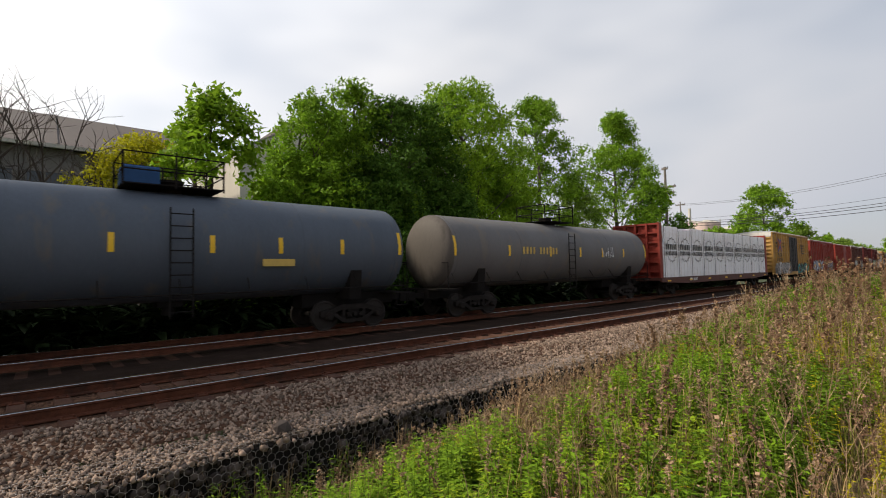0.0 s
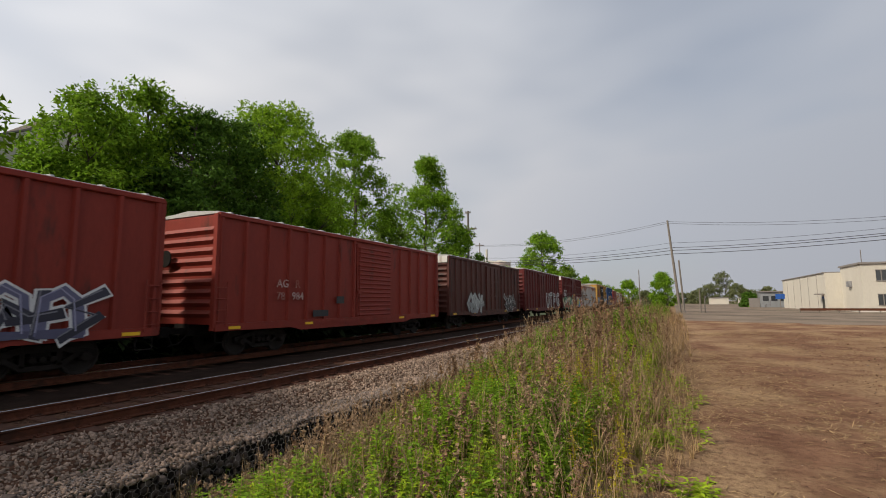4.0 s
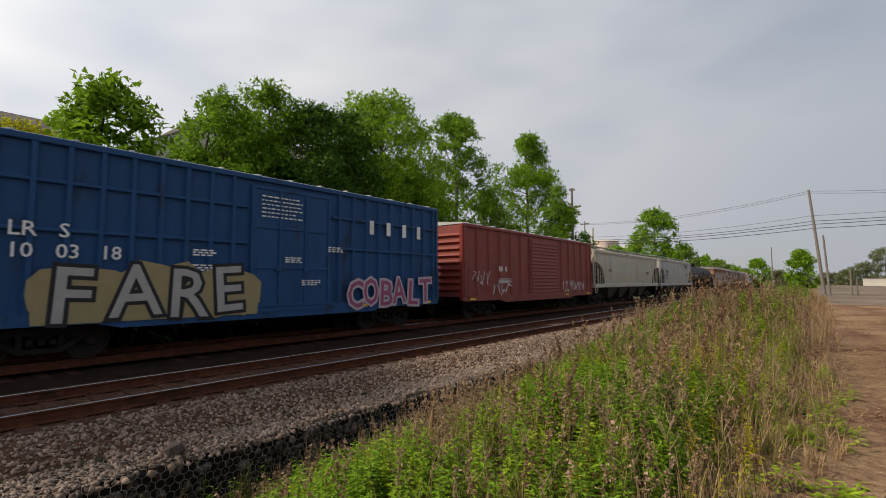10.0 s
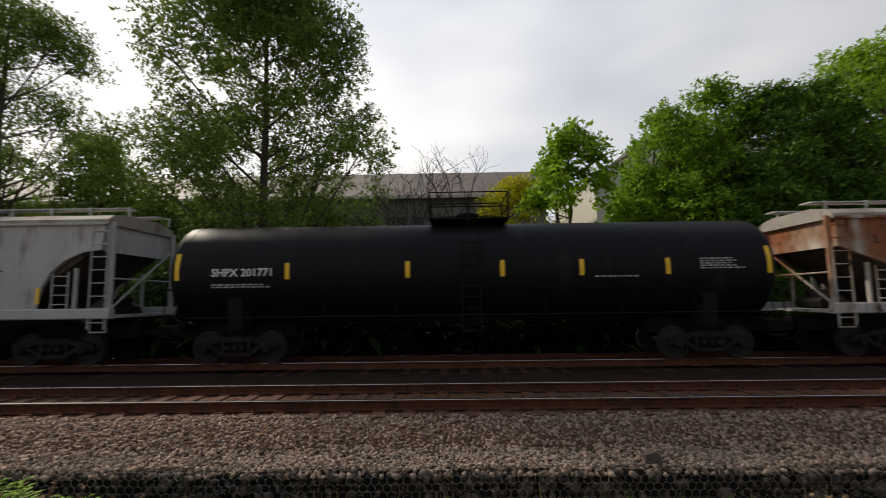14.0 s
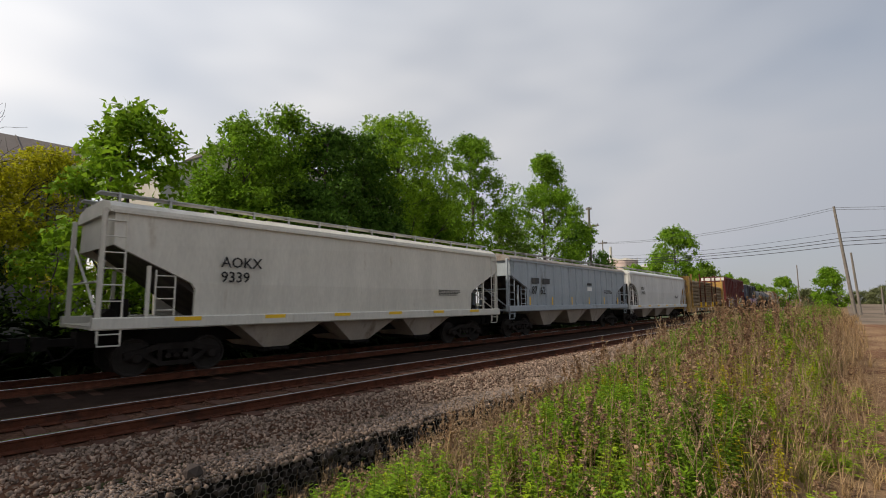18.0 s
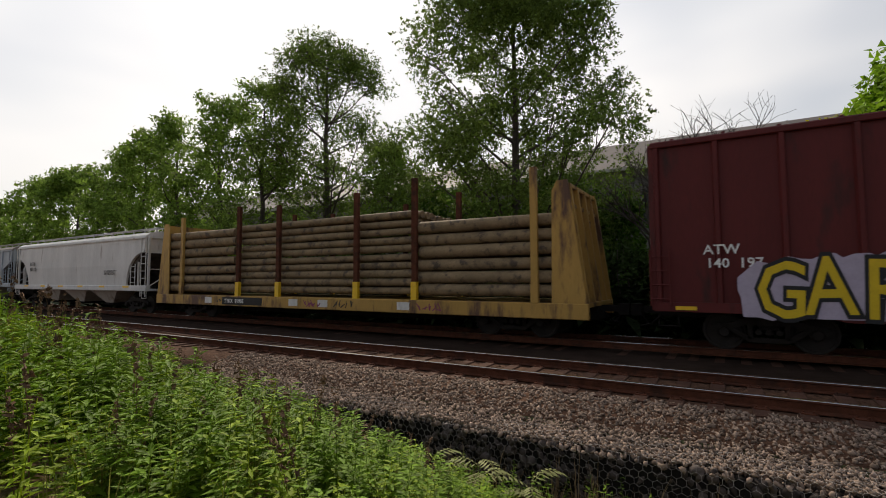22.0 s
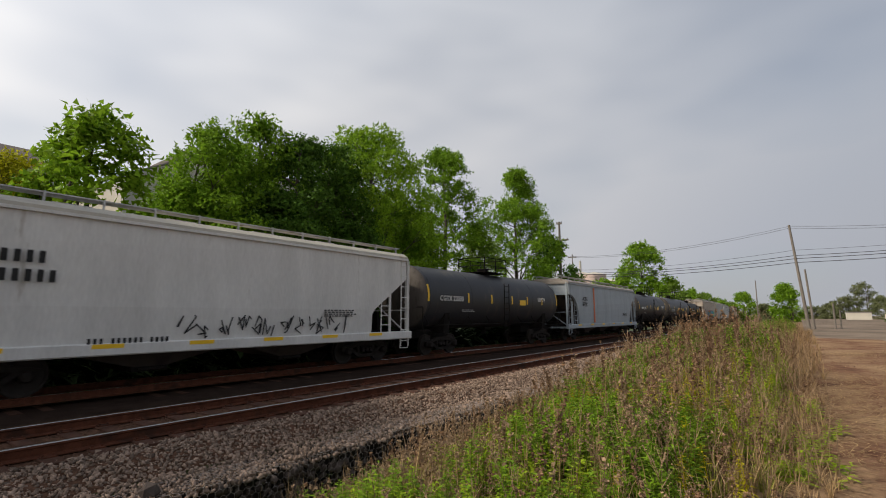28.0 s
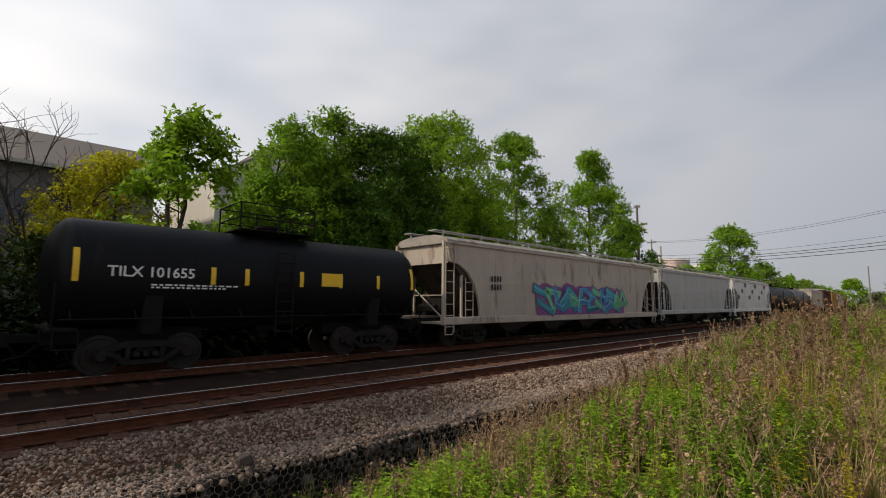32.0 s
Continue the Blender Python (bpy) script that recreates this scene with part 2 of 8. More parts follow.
BALLAST_BED = surface("crushed_stone_bed", (0.0918, 0.05, 0.0324), 0.95, 0.0, 0.75, 9.0, 34.0, 1.0, spec=0.06)
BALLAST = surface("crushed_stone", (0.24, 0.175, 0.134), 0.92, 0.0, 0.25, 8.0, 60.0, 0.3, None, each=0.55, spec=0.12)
# darker than the stones on top: the face's shade is in the colour
GABION_STONE_SHADED = surface("basket_stone", (0.075, 0.06, 0.053), 0.92, 0.0, 0.3, 8.0, 60.0, 0.4, None, each=0.5, spec=0.12)
WIRE = surface("galvanised_wire", (0.3, 0.27, 0.25), 0.6, 0.0, 0.2)
DIRT_TRACKBED = surface("dark_cinder", (0.0351, 0.023, 0.0175), 0.95, 0.0, 0.45, 2.0, 30.0, 0.8, spec=0.04)
YELLOW_REFLECT = surface("yellow_reflector", (0.78, 0.48, 0.02), 0.4, 0.0, 0.1)
WHITE_PAINT = paint("white_lettering", (0.72, 0.72, 0.7), (0.3, 0.28, 0.27), 0.7)
FADED_PAINT = paint("faded_lettering", (0.42, 0.3, 0.28), (0.25, 0.08, 0.06), 0.5)
BLACK_PAINT = paint("black_lettering", (0.02, 0.02, 0.02), (0.06, 0.05, 0.05), 0.7)
GOLD_PAINT = paint("gold_lettering", (0.55, 0.38, 0.1), (0.2, 0.14, 0.06), 0.7)


# ---- mesh building ----
class Build:
    """Gathers faces for one mesh."""

    def __init__(self):
        self.v, self.f = [], []

    def add(self, verts, faces):
        k = len(self.v)
        self.v += [tuple(p) for p in verts]
        self.f += [tuple(i + k for i in face) for face in faces]
        return self

    def box(self, x0, x1, y0, y1, z0, z1):
        v = [(x, y, z) for x in (x0, x1) for y in (y0, y1) for z in (z0, z1)]
        return self.add(v, [(0, 1, 3, 2), (4, 6, 7, 5), (0, 4, 5, 1), (2, 3, 7, 6), (0, 2, 6, 4), (1, 5, 7, 3)])

    def chamfered(self, x0, x1, y0, y1, z0, z1, c=0.02):
        """A box whose edges along y are bevelled."""
        prof = [(x0 + c, z0), (x1 - c, z0), (x1, z0 + c), (x1, z1 - c), (x1 - c, z1), (x0 + c, z1), (x0, z1 - c), (x0, z0 + c)]
        return self.along(prof, y0, y1)

    def along(self, prof, y0, y1, caps=True):
        """A closed outline in x, z, drawn out along y."""
        n = len(prof)
        v = [(x, y0, z) for x, z in prof] + [(x, y1, z) for x, z in prof]
        f = [(i, (i + 1) % n, n + (i + 1) % n, n + i) for i in range(n)]
        if caps:
            f += [tuple(range(n - 1, -1, -1)), tuple(range(n, 2 * n))]
        return self.add(v, f)

    def across(self, prof, x0, x1):
        """A closed outline in y, z, drawn out along x."""
        n = len(prof)
        v = [(x0, y, z) for y, z in prof] + [(x1, y, z) for y, z in prof]
        f = [(i, (i + 1) % n, n + (i + 1) % n, n + i) for i in range(n)]
        return self.add(v, f + [tuple(range(n)), tuple(range(2 * n - 1, n - 1, -1))])

    def rod(self, a, b, r, r2=None, n=6):
        a, b = Vector(a), Vector(b)
        d = (b - a).normalized()
        u = d.orthogonal().normalized()
        w = d.cross(u)
        r2 = r if r2 is None else r2
        v = []
        for p, q in ((a, r), (b, r2)):
            for i in range(n):
                t = 2 * math.pi * i / n
                v.append(p + (u * math.cos(t) + w * math.sin(t)) * q)
        f = [(i, (i + 1) % n, n + (i + 1) % n, n + i) for i in range(n)]
        return self.add(v, f + [tuple(range(n - 1, -1, -1)), tuple(range(n, 2 * n))])

    def turned(self, rings, n, axis="y", centre=(0, 0, 0)):
        """Rings of (place along the axis, radius) round an axis."""
        v, f, cx, cy, cz = [], [], *centre
        for p, r in rings:
            for i in range(n):
                t = 2 * math.pi * i / n
                a, b = r * math.cos(t), r * math.sin(t)
                v.append((cx + a, cy + p, cz + b) if axis == "y" else (cx + p, cy + a, cz + b))
        for k in range(len(rings) - 1):
            for i in range(n):
                j = (i + 1) % n
                f.append((k * n + i, k * n + j, (k + 1) * n + j, (k + 1) * n + i))
        f += [tuple(range(n - 1, -1, -1)), tuple(range((len(rings) - 1) * n, len(rings) * n))]
        return self.add(v, f)

    def mesh(self, name, material, smooth=False):
        me = bpy.data.meshes.new(name)
        me.from_pydata(self.v, [], self.f)
        me.materials.append(material)
        bm = bmesh.new()
        bm.from_mesh(me)
        bmesh.ops.recalc_face_normals(bm, faces=bm.faces)
        bm.to_mesh(me)
        bm.free()
        if smooth:
            me.shade_smooth()
            me.set_sharp_from_angle(angle=radians(38))
        return me


def thing(name, m, label, category, group="", kind=""):
    ob = new(name)
    ob.empty_display_size = 0.3
    ob.matrix_basis = m
    return tagged(ob, label, category, group, kind)


def part(name, build, material, parent, label="", smooth=False):
    ob = new(name, build.mesh(name, material, smooth) if isinstance(build, Build) else build)
    ob.parent = parent
    return tagged(ob, label) if label else ob


def whole(name, build, material, label="", category="", group="", kind="", smooth=False):
    ob = new(name, build.mesh(name, material, smooth) if isinstance(build, Build) else build)
    return tagged(ob, label, category, group, kind)


def raw_mesh(name, verts, faces, material, smooth=False):
    """A large mesh out of numpy arrays; faces all have the same number of corners."""
    verts, faces = np.asarray(verts, np.float32), np.asarray(faces, np.int32)
    me = bpy.data.meshes.new(name)
    me.vertices.add(len(verts))
    me.vertices.foreach_set("co", verts.ravel())
    k = faces.shape[1]
    me.loops.add(faces.size)
    me.loops.foreach_set("vertex_index", faces.ravel())
    me.polygons.add(len(faces))
    me.polygons.foreach_set("loop_start", np.arange(0, faces.size, k, dtype=np.int32))
    me.polygons.foreach_set("loop_total", np.full(len(faces), k, np.int32))
    me.update(calc_edges=True)
    if smooth:
        me.shade_smooth()
    me.materials.append(material)
    return me


# ---- the line of the track ----
NEAR_X, TRAIN_X = -9.30, -14.375      # centre lines of the two tracks
BEND_FROM, BEND = 10.0, 0.0002        # beyond here the line bends away to the left


def bend(y):
    return -BEND * max(0.0, y - BEND_FROM) ** 2


def line_pose(x, y, z=0.0):
    """A place on a line parallel to the track, turned as the track runs there."""
    slope = -2 * BEND * max(0.0, y - BEND_FROM)
    return pose(x + bend(y), y, z, 0, 0, -math.degrees(math.atan(slope)))

# ---- ground ----
def lot_soil():
    """Trodden red-brown earth: damp dark patches, bleached patches of trampled straw, crumbs and fine relief."""
    m = bpy.data.materials.new("trodden_dirt")
    m.use_nodes = True
    n, l = m.node_tree.nodes, m.node_tree.links
    bsdf = n["Principled BSDF"]
    co = n.new("ShaderNodeTexCoord")

    def cloud_at(size, detail, rough_, stretch_y=1.0):
        mp, t = n.new("ShaderNodeMapping"), n.new("ShaderNodeTexNoise")
        mp.inputs["Scale"].default_value = (1, 1 / stretch_y, 1)
        t.inputs["Scale"].default_value, t.inputs["Detail"].default_value, t.inputs["Roughness"].default_value = size, detail, rough_
        l.new(co.outputs["Object"], mp.inputs["Vector"])
        l.new(mp.outputs["Vector"], t.inputs["Vector"])
        return t.outputs["Fac"]

    def blend(fac, lo, hi, first, second):
        r, mx = n.new("ShaderNodeMapRange"), n.new("ShaderNodeMixRGB")
        r.inputs["From Min"].default_value, r.inputs["From Max"].default_value = lo, hi
        l.new(fac, r.inputs["Value"])
        l.new(r.outputs[0], mx.inputs["Fac"])
        for socket, c in (("Color1", first), ("Color2", second)):
            if isinstance(c, tuple):
                mx.inputs[socket].default_value = (*c, 1)
            else:
                l.new(c, mx.inputs[socket])
        return mx.outputs["Color"]

    broad, mid, crumbs, grit = cloud_at(0.35, 5.0, 0.6, 1.3), cloud_at(1.7, 6.0, 0.7, 0.8), cloud_at(9.0, 6.0, 0.78), cloud_at(45.0, 4.0, 0.7)
    earth = blend(mid, 0.36, 0.62, (0.105, 0.05, 0.031), (0.215, 0.12, 0.074))
    straw = blend(crumbs, 0.35, 0.65, (0.17, 0.1, 0.06), (0.38, 0.26, 0.15))
    colour = blend(broad, 0.44, 0.6, earth, straw)
    colour = blend(crumbs, 0.25, 0.45, (0.07, 0.036, 0.024), colour)
    colour = blend(grit, 0.68, 0.78, colour, (0.36, 0.26, 0.17))
    l.new(colour, bsdf.inputs["Base Color"])
    bsdf.inputs["Roughness"].default_value, bsdf.inputs["Specular IOR Level"].default_value = 0.95, 0.06
    add, bump = n.new("ShaderNodeMath"), n.new("ShaderNodeBump")
    add.operation = "ADD"
    l.new(crumbs, add.inputs[0])
    l.new(mid, add.inputs[1])
    bump.inputs["Strength"].default_value, bump.inputs["Distance"].default_value = 1.0, 0.05
    l.new(add.outputs[0], bump.inputs["Height"])
    l.new(bump.outputs["Normal"], bsdf.inputs["Normal"])
    return m


LOT = lot_soil()
STRAW_SOIL = surface("straw_littered_soil", (0.19, 0.125, 0.07), 0.95, 0.0, 0.5, 1.5, 30.0, 0.9, (0.09, 0.085, 0.03), 0.58, 0.8, spec=0.06)
DITCH_SOIL = surface("ditch_soil", (0.07, 0.075, 0.03), 0.95, 0.0, 0.5, 1.5, 20.0, 0.9)
GRASS_FAR = surface("rough_grass", (0.032, 0.044, 0.014), 0.95, 0.0, 0.5, 0.6, 14.0, 0.8, (0.07, 0.065, 0.03), 0.62, 0.2)
CONCRETE = surface("old_asphalt", (0.18, 0.142, 0.11), 0.92, 0.0, 0.4, 0.25, 6.0, 0.3, (0.105, 0.082, 0.064), 0.52, 0.12, spec=0.08)

PROFILE = [(-1600, -0.4), (-300, -0.4), (-60, -0.4), (-30, -0.5), (-22, -0.6), (-18.6, -0.85), (-17.0, -0.42), (-16.0, -0.27), (-12.7, -0.27), (-11.9, -0.3),
           (-10.9, -0.2), (-7.7, -0.2), (-7.0, -0.37), (-6.9, -1.35), (-5.4, -1.25), (-4.2, -0.6), (-3.0, -0.05), (-1.6, 0.12), (-0.3, 0.05),
           (0.6, 0.02), (4, 0.0), (12, 0.0), (40, 0.0), (140, 0.0), (400, 0.0), (1600, 0.0)]
ZONE = [4, 4, 4, 4, 4, 5, 5, 5, 5, 0, 0, 0, 3, 3, 3, 2, 2, 2, 1, 1, 1, 1, 1, 4, 4]


def ground_height(x, y):
    x -= bend(y) * min(1.0, max(0.0, (2 - x) / 8))
    for (x0, z0), (x1, z1) in zip(PROFILE, PROFILE[1:]):
        if x0 <= x <= x1:
            z = z0 + (z1 - z0) * (x - x0) / (x1 - x0)
            return z + (0.05 * noise.noise((x * 0.5, y * 0.5, 0)) if -6 < x < 0.2 else 0.0)
    return 0.0


def build_ground():
    ys = [-1600, -600, -250, -120, -70] + [-50 + 2 * i for i in range(60)] + [80, 100, 125, 150, 180, 220, 270, 330, 400, 600, 1000, 1600]
    xs = []
    for (x0, _), (x1, _) in zip(PROFILE, PROFILE[1:]):
        n = max(1, min(6, int((x1 - x0) / 0.7))) if -20 < x0 < 12 else 1
        xs += [(x0 + (x1 - x0) * k / n) for k in range(n)]
    xs.append(1600.0)
    verts, faces, zones = [], [], []
    for y in ys:
        for x in xs:
            xx = x + bend(y) * min(1.0, max(0.0, (2 - x) / 8)) if x > -1000 else x
            verts.append((xx, y, ground_height(xx, y) if x > -1000 else -0.4))
    w = len(xs)
    knots = [p[0] for p in PROFILE]
    for j in range(len(ys) - 1):
        for i in range(w - 1):
            faces.append((j * w + i, j * w + i + 1, (j + 1) * w + i + 1, (j + 1) * w + i))
            mid = (xs[i] + xs[i + 1]) / 2
            zone = ZONE[max(k for k in range(len(ZONE)) if knots[k] <= mid)]
            zones.append(6 if zone == 1 and ys[j] > 46 - 0.5 * min(mid, 12) else zone)
    me = raw_mesh("ground", verts, faces, BALLAST_BED)
    for m in (LOT, STRAW_SOIL, DITCH_SOIL, GRASS_FAR, DIRT_TRACKBED, CONCRETE):
        me.materials.append(m)
    me.polygons.foreach_set("material_index", np.array(zones, np.int32))
    me.update()
    tagged(new("ground", me), "ground of trodden dirt, weeds, stone ballast and grass", "ground", kind="structure")


build_ground()

# ---- loose stones, joined ----
OCTA = np.array([(1, 0, 0), (-1, 0, 0), (0, 1, 0), (0, -1, 0), (0, 0, 1), (0, 0, -1)], float)
OCTA_F = np.array([(0, 2, 4), (2, 1, 4), (1, 3, 4), (3, 0, 4), (2, 0, 5), (1, 2, 5), (3, 1, 5), (0, 3, 5)])
G = (1 + 5 ** 0.5) / 2
ICO = np.array([(-1, G, 0), (1, G, 0), (-1, -G, 0), (1, -G, 0), (0, -1, G), (0, 1, G), (0, -1, -G), (0, 1, -G), (G, 0, -1), (G, 0, 1), (-G, 0, -1), (-G, 0, 1)]) / 1.9
ICO_F = np.array([(0, 11, 5), (0, 5, 1), (0, 1, 7), (0, 7, 10), (0, 10, 11), (1, 5, 9), (5, 11, 4), (11, 10, 2), (10, 7, 6), (7, 1, 8),
                  (3, 9, 4), (3, 4, 2), (3, 2, 6), (3, 6, 8), (3, 8, 9), (4, 9, 5), (2, 4, 11), (6, 2, 10), (8, 6, 7), (9, 8, 1)])


def turns(rng, n):
    """n random turns as matrices."""
    q = rng.normal(size=(n, 4))
    q /= np.linalg.norm(q, axis=1)[:, None]
    a, b, c, d = q.T
    return np.stack([1 - 2 * (c * c + d * d), 2 * (b * c - a * d), 2 * (b * d + a * c), 2 * (b * c + a * d), 1 - 2 * (b * b + d * d), 2 * (c * d - a * b),
                     2 * (b * d - a * c), 2 * (c * d + a * b), 1 - 2 * (b * b + c * c)], -1).reshape(n, 3, 3)


def stones(name, places, sizes, material, label, seed, ico=False):
    rng = np.random.default_rng(seed)
    tv, tf = (ICO, ICO_F) if ico else (OCTA, OCTA_F)
    n = len(places)
    shape = tv[None] * rng.uniform(0.6, 1.25, (n, len(tv), 1)) * rng.uniform(0.42, 1.35, (n, 1, 3))
    v = np.einsum("nij,nkj->nki", turns(rng, n), shape) * sizes[:, None, None] + places[:, None]
    f = tf[None] + (np.arange(n) * len(tv))[:, None, None]
    return tagged(new(name, raw_mesh(name, v.reshape(-1, 3), f.reshape(-1, 3), material)), label, "gravel", kind="stuff")


def bends(ys):
    return -BEND * np.maximum(0, ys - BEND_FROM) ** 2


def bed_height(x):
    return np.interp(x, [p[0] for p in PROFILE], [p[1] for p in PROFILE])


def scatter_ballast():
    rng = np.random.default_rng(3)
    x, y = rng.uniform(-8.2, -6.15, 44000), rng.uniform(-11, 24, 44000)
    z = np.where(x > -7.0, -0.37 + 0.02 * np.sin(y * 3), bed_height(x))
    stones("ballast_shoulder", np.stack([x, y, z + rng.uniform(-0.02, 0.02, len(x))], 1), rng.uniform(0.02, 0.043, len(x)), BALLAST,
           "angular pinkish-grey crushed stone on the track shoulder", 4)
    x, y = rng.uniform(-8.2, -6.3, 8500), rng.uniform(24, 52, 8500)
    z = np.where(x > -7.0, -0.37, bed_height(x))
    stones("ballast_far", np.stack([x + bends(y), y, z], 1), rng.uniform(0.04, 0.075, len(x)), BALLAST, "angular crushed stone further along the track", 5)
    x, y = rng.uniform(-10.6, -8.2, 9000), rng.uniform(-12, 22, 9000)
    stones("ballast_cribs", np.stack([x, y, np.full(len(x), -0.215)], 1), rng.uniform(0.025, 0.05, len(x)), BALLAST_BED, "rust-stained stones between the sleepers", 6)


scatter_ballast()


# ---- tracks ----
def rail_build(x, side, lo, hi):
    """One rail's web and foot, and its head, along the line."""
    foot = [(-0.07, -0.18), (0.07, -0.18), (0.07, -0.165), (0.012, -0.14), (0.012, -0.045), (0.036, -0.035), (0.036, -0.006), (-0.036, -0.006), (-0.036, -0.035), (-0.012, -0.045), (-0.012, -0.14), (-0.07, -0.165)]
    head = [(-0.034, -0.006), (0.034, -0.006), (0.03, 0.0), (-0.03, 0.0)]
    out = []
    for prof in (foot, head):
        v, f, n = [], [], len(prof)
        ys = [lo] + [y for y in range(int(lo) + 1, int(hi), 12)] + [hi]
        for y in ys:
            v += [(x + bend(y) + px, y, pz) for px, pz in prof]
        for k in range(len(ys) - 1):
            f += [(k * n + i, k * n + (i + 1) % n, (k + 1) * n + (i + 1) % n, (k + 1) * n + i) for i in range(n)]
        out.append(Build().add(v, f))
    return out


def build_track(name, cx, gauge, seed, label, tie_top):
    track = thing(name, pose(0, 0, 0), label, "railway track", kind="structure")
    for s in (-1, 1):
        web, head = rail_build(cx + s * gauge / 2, s, -160.0, 420.0)
        rail = part("rail", web, RUST, track, "rust-brown steel rail")
        part("running_surface", head, RAIL_TOP, rail, "polished steel running surface")
    tie = Build().chamfered(-0.115, 0.115, -1.3, 1.3, tie_top - 0.18, tie_top, 0.012).mesh("sleeper", CREOSOTE)
    plate = Build().box(-0.09, 0.09, -0.17, 0.17, tie_top, tie_top + 0.018)
    for a in (-0.06, 0.06):
        for b in (-0.11, 0.11):
            plate.box(a - 0.012, a + 0.012, b - 0.015, b + 0.015, tie_top + 0.018, tie_top + 0.045)
    plate_me = plate.mesh("tie_plate", RUST)
    rng = random.Random(seed)
    y = -36.0
    for k in range(150):
        o = new("sleeper", tie)
        o.parent = track
        o.matrix_basis = line_pose(cx, y + rng.uniform(-0.03, 0.03), rng.uniform(-0.012, 0.0)) @ pose(0, 0, 0, 0, 0, 90 + rng.uniform(-1.2, 1.2))
        if -13 < y < 20 and cx > -12:
            for s in (-1, 1):
                p = new("tie_plate", plate_me)
                p.parent = o
                p.matrix_basis = pose(0, s * gauge / 2, 0)
        y += 0.56
    far = Build()
    for k in range(420):
        m = line_pose(cx, y)
        c, x0 = m.translation, 1.3
        far.box(c.x - x0, c.x + x0, y - 0.115, y + 0.115, tie_top - 0.1, tie_top)
        y += 0.56
    tagged(part("far_sleepers", far, CREOSOTE, track), kind="stuff")


build_track("track_near", NEAR_X, 1.55, 1, "near railway track of rusty rails on dark sleepers", -0.165)
build_track("track_train", TRAIN_X, 1.55, 2, "far railway track on dark cinder under the train", -0.262)

# ---- gabion wall ----
def build_gabion():
    wall = thing("gabion_wall", pose(0, 0, 0), "low wall of stone-filled wire mesh baskets beside the track", "gabion wall", kind="structure")
    rng = np.random.default_rng(8)
    # added black filling that paints the shade in the gaps between stones
    core = Build()
    for k in range(-7, 23):
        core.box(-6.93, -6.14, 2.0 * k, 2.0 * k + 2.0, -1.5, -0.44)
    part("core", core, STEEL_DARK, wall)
    y, z = rng.uniform(-13, 30, 5200), rng.uniform(-1.35, -0.42, 5200)
    face = stones("face_stones", np.stack([-6.15 + rng.uniform(-0.03, 0.03, len(y)) + 0.03 * np.sin(y * 1.7), y, z], 1), rng.uniform(0.04, 0.085, len(y)), GABION_STONE_SHADED, "angular stones behind wire mesh, coloured dark as the shaded side", 9, True)
    face.parent = wall
    face["category"] = ""
    y, x = rng.uniform(-13, 30, 6000), rng.uniform(-6.75, -6.06, 6000)
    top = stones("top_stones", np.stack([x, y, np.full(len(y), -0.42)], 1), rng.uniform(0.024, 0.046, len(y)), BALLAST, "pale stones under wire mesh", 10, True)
    top.parent = wall
    top["category"] = ""
    # hexagonal netting folded over the edge
    cell, rows_ = 0.1, 17
    segs = []

    def at(a, w):
        sag = 0.02 * math.sin(a * 2.3) + 0.012 * math.sin(a * 7.1 + w * 9) + 0.03 * math.sin(a * 0.9 + 1)
        if w < 0.62:
            return (-6.66 + w, a, -0.335 + sag * 0.6 + 0.012 * math.sin(a * 11 + w * 20))
        d = w - 0.62
        return (-6.04 + min(d, 0.06) * 0.5 + sag, a, -0.335 + sag * 0.6 - d)

    nx = int(29 / cell)
    for j in range(rows_):
        for i in range(nx):
            a = -9 + (i + 0.5 * (j % 2)) * cell
            w = j * 0.085
            top_, left, right, low = (a, w + 0.028), (a - cell / 2, w), (a + cell / 2, w), (a, w + 0.085 - 0.028 + 0.028)
            segs += [(top_, left), (top_, right), (top_, low)]
    v, f = [], []
    for p, q in segs:
        a, b = Vector(at(*p)), Vector(at(*q))
        u = (b - a).orthogonal().normalized() * 0.002
        w = (b - a).normalized().cross(u)
        k = len(v)
        for c in (a, b):
            v += [c + u, c - u * 0.5 + w * 0.87, c - u * 0.5 - w * 0.87]
        f += [(k, k + 1, k + 4, k + 3), (k + 1, k + 2, k + 5, k + 4), (k + 2, k, k + 3, k + 5)]
    net = new("wire_netting", raw_mesh("wire_netting", [tuple(c) for c in v], f, WIRE))
    net.parent = wall
    tagged(net, "hexagonal galvanised wire netting", kind="stuff")
    # a proud stone where the netting gapes
    lump = Build().add([Vector(p) * 0.12 for p in ICO], [tuple(x) for x in ICO_F])
    st = part("loose_stone", lump, GABION_STONE_SHADED, wall, "loose rough stone on top of the basket")
    st.matrix_basis = pose(-6.3, 2.55, -0.3, 20, 40, 10)


build_gabion()

# ---- buildings, poles and wires ----
SIDING = surface("brown_metal_roof", (0.0978, 0.0782, 0.0697), 0.7, 0.0, 0.18, 0.4, 5.0, 0.1, (0.1, 0.08, 0.07), 0.62, 0.5, 3.0)
WALL_GREY = surface("grey_panel_wall", (0.187, 0.17, 0.1573), 0.8, 0.0, 0.15, 0.5, 8.0, 0.1, (0.2, 0.17, 0.15), 0.62, 0.5, 4.0)
WALL_WHITE = surface("off_white_wall", (0.4836, 0.4524, 0.39), 0.8, 0.0, 0.1, 0.4, 8.0, 0.08, (0.45, 0.4, 0.34), 0.66, 0.5, 4.0)
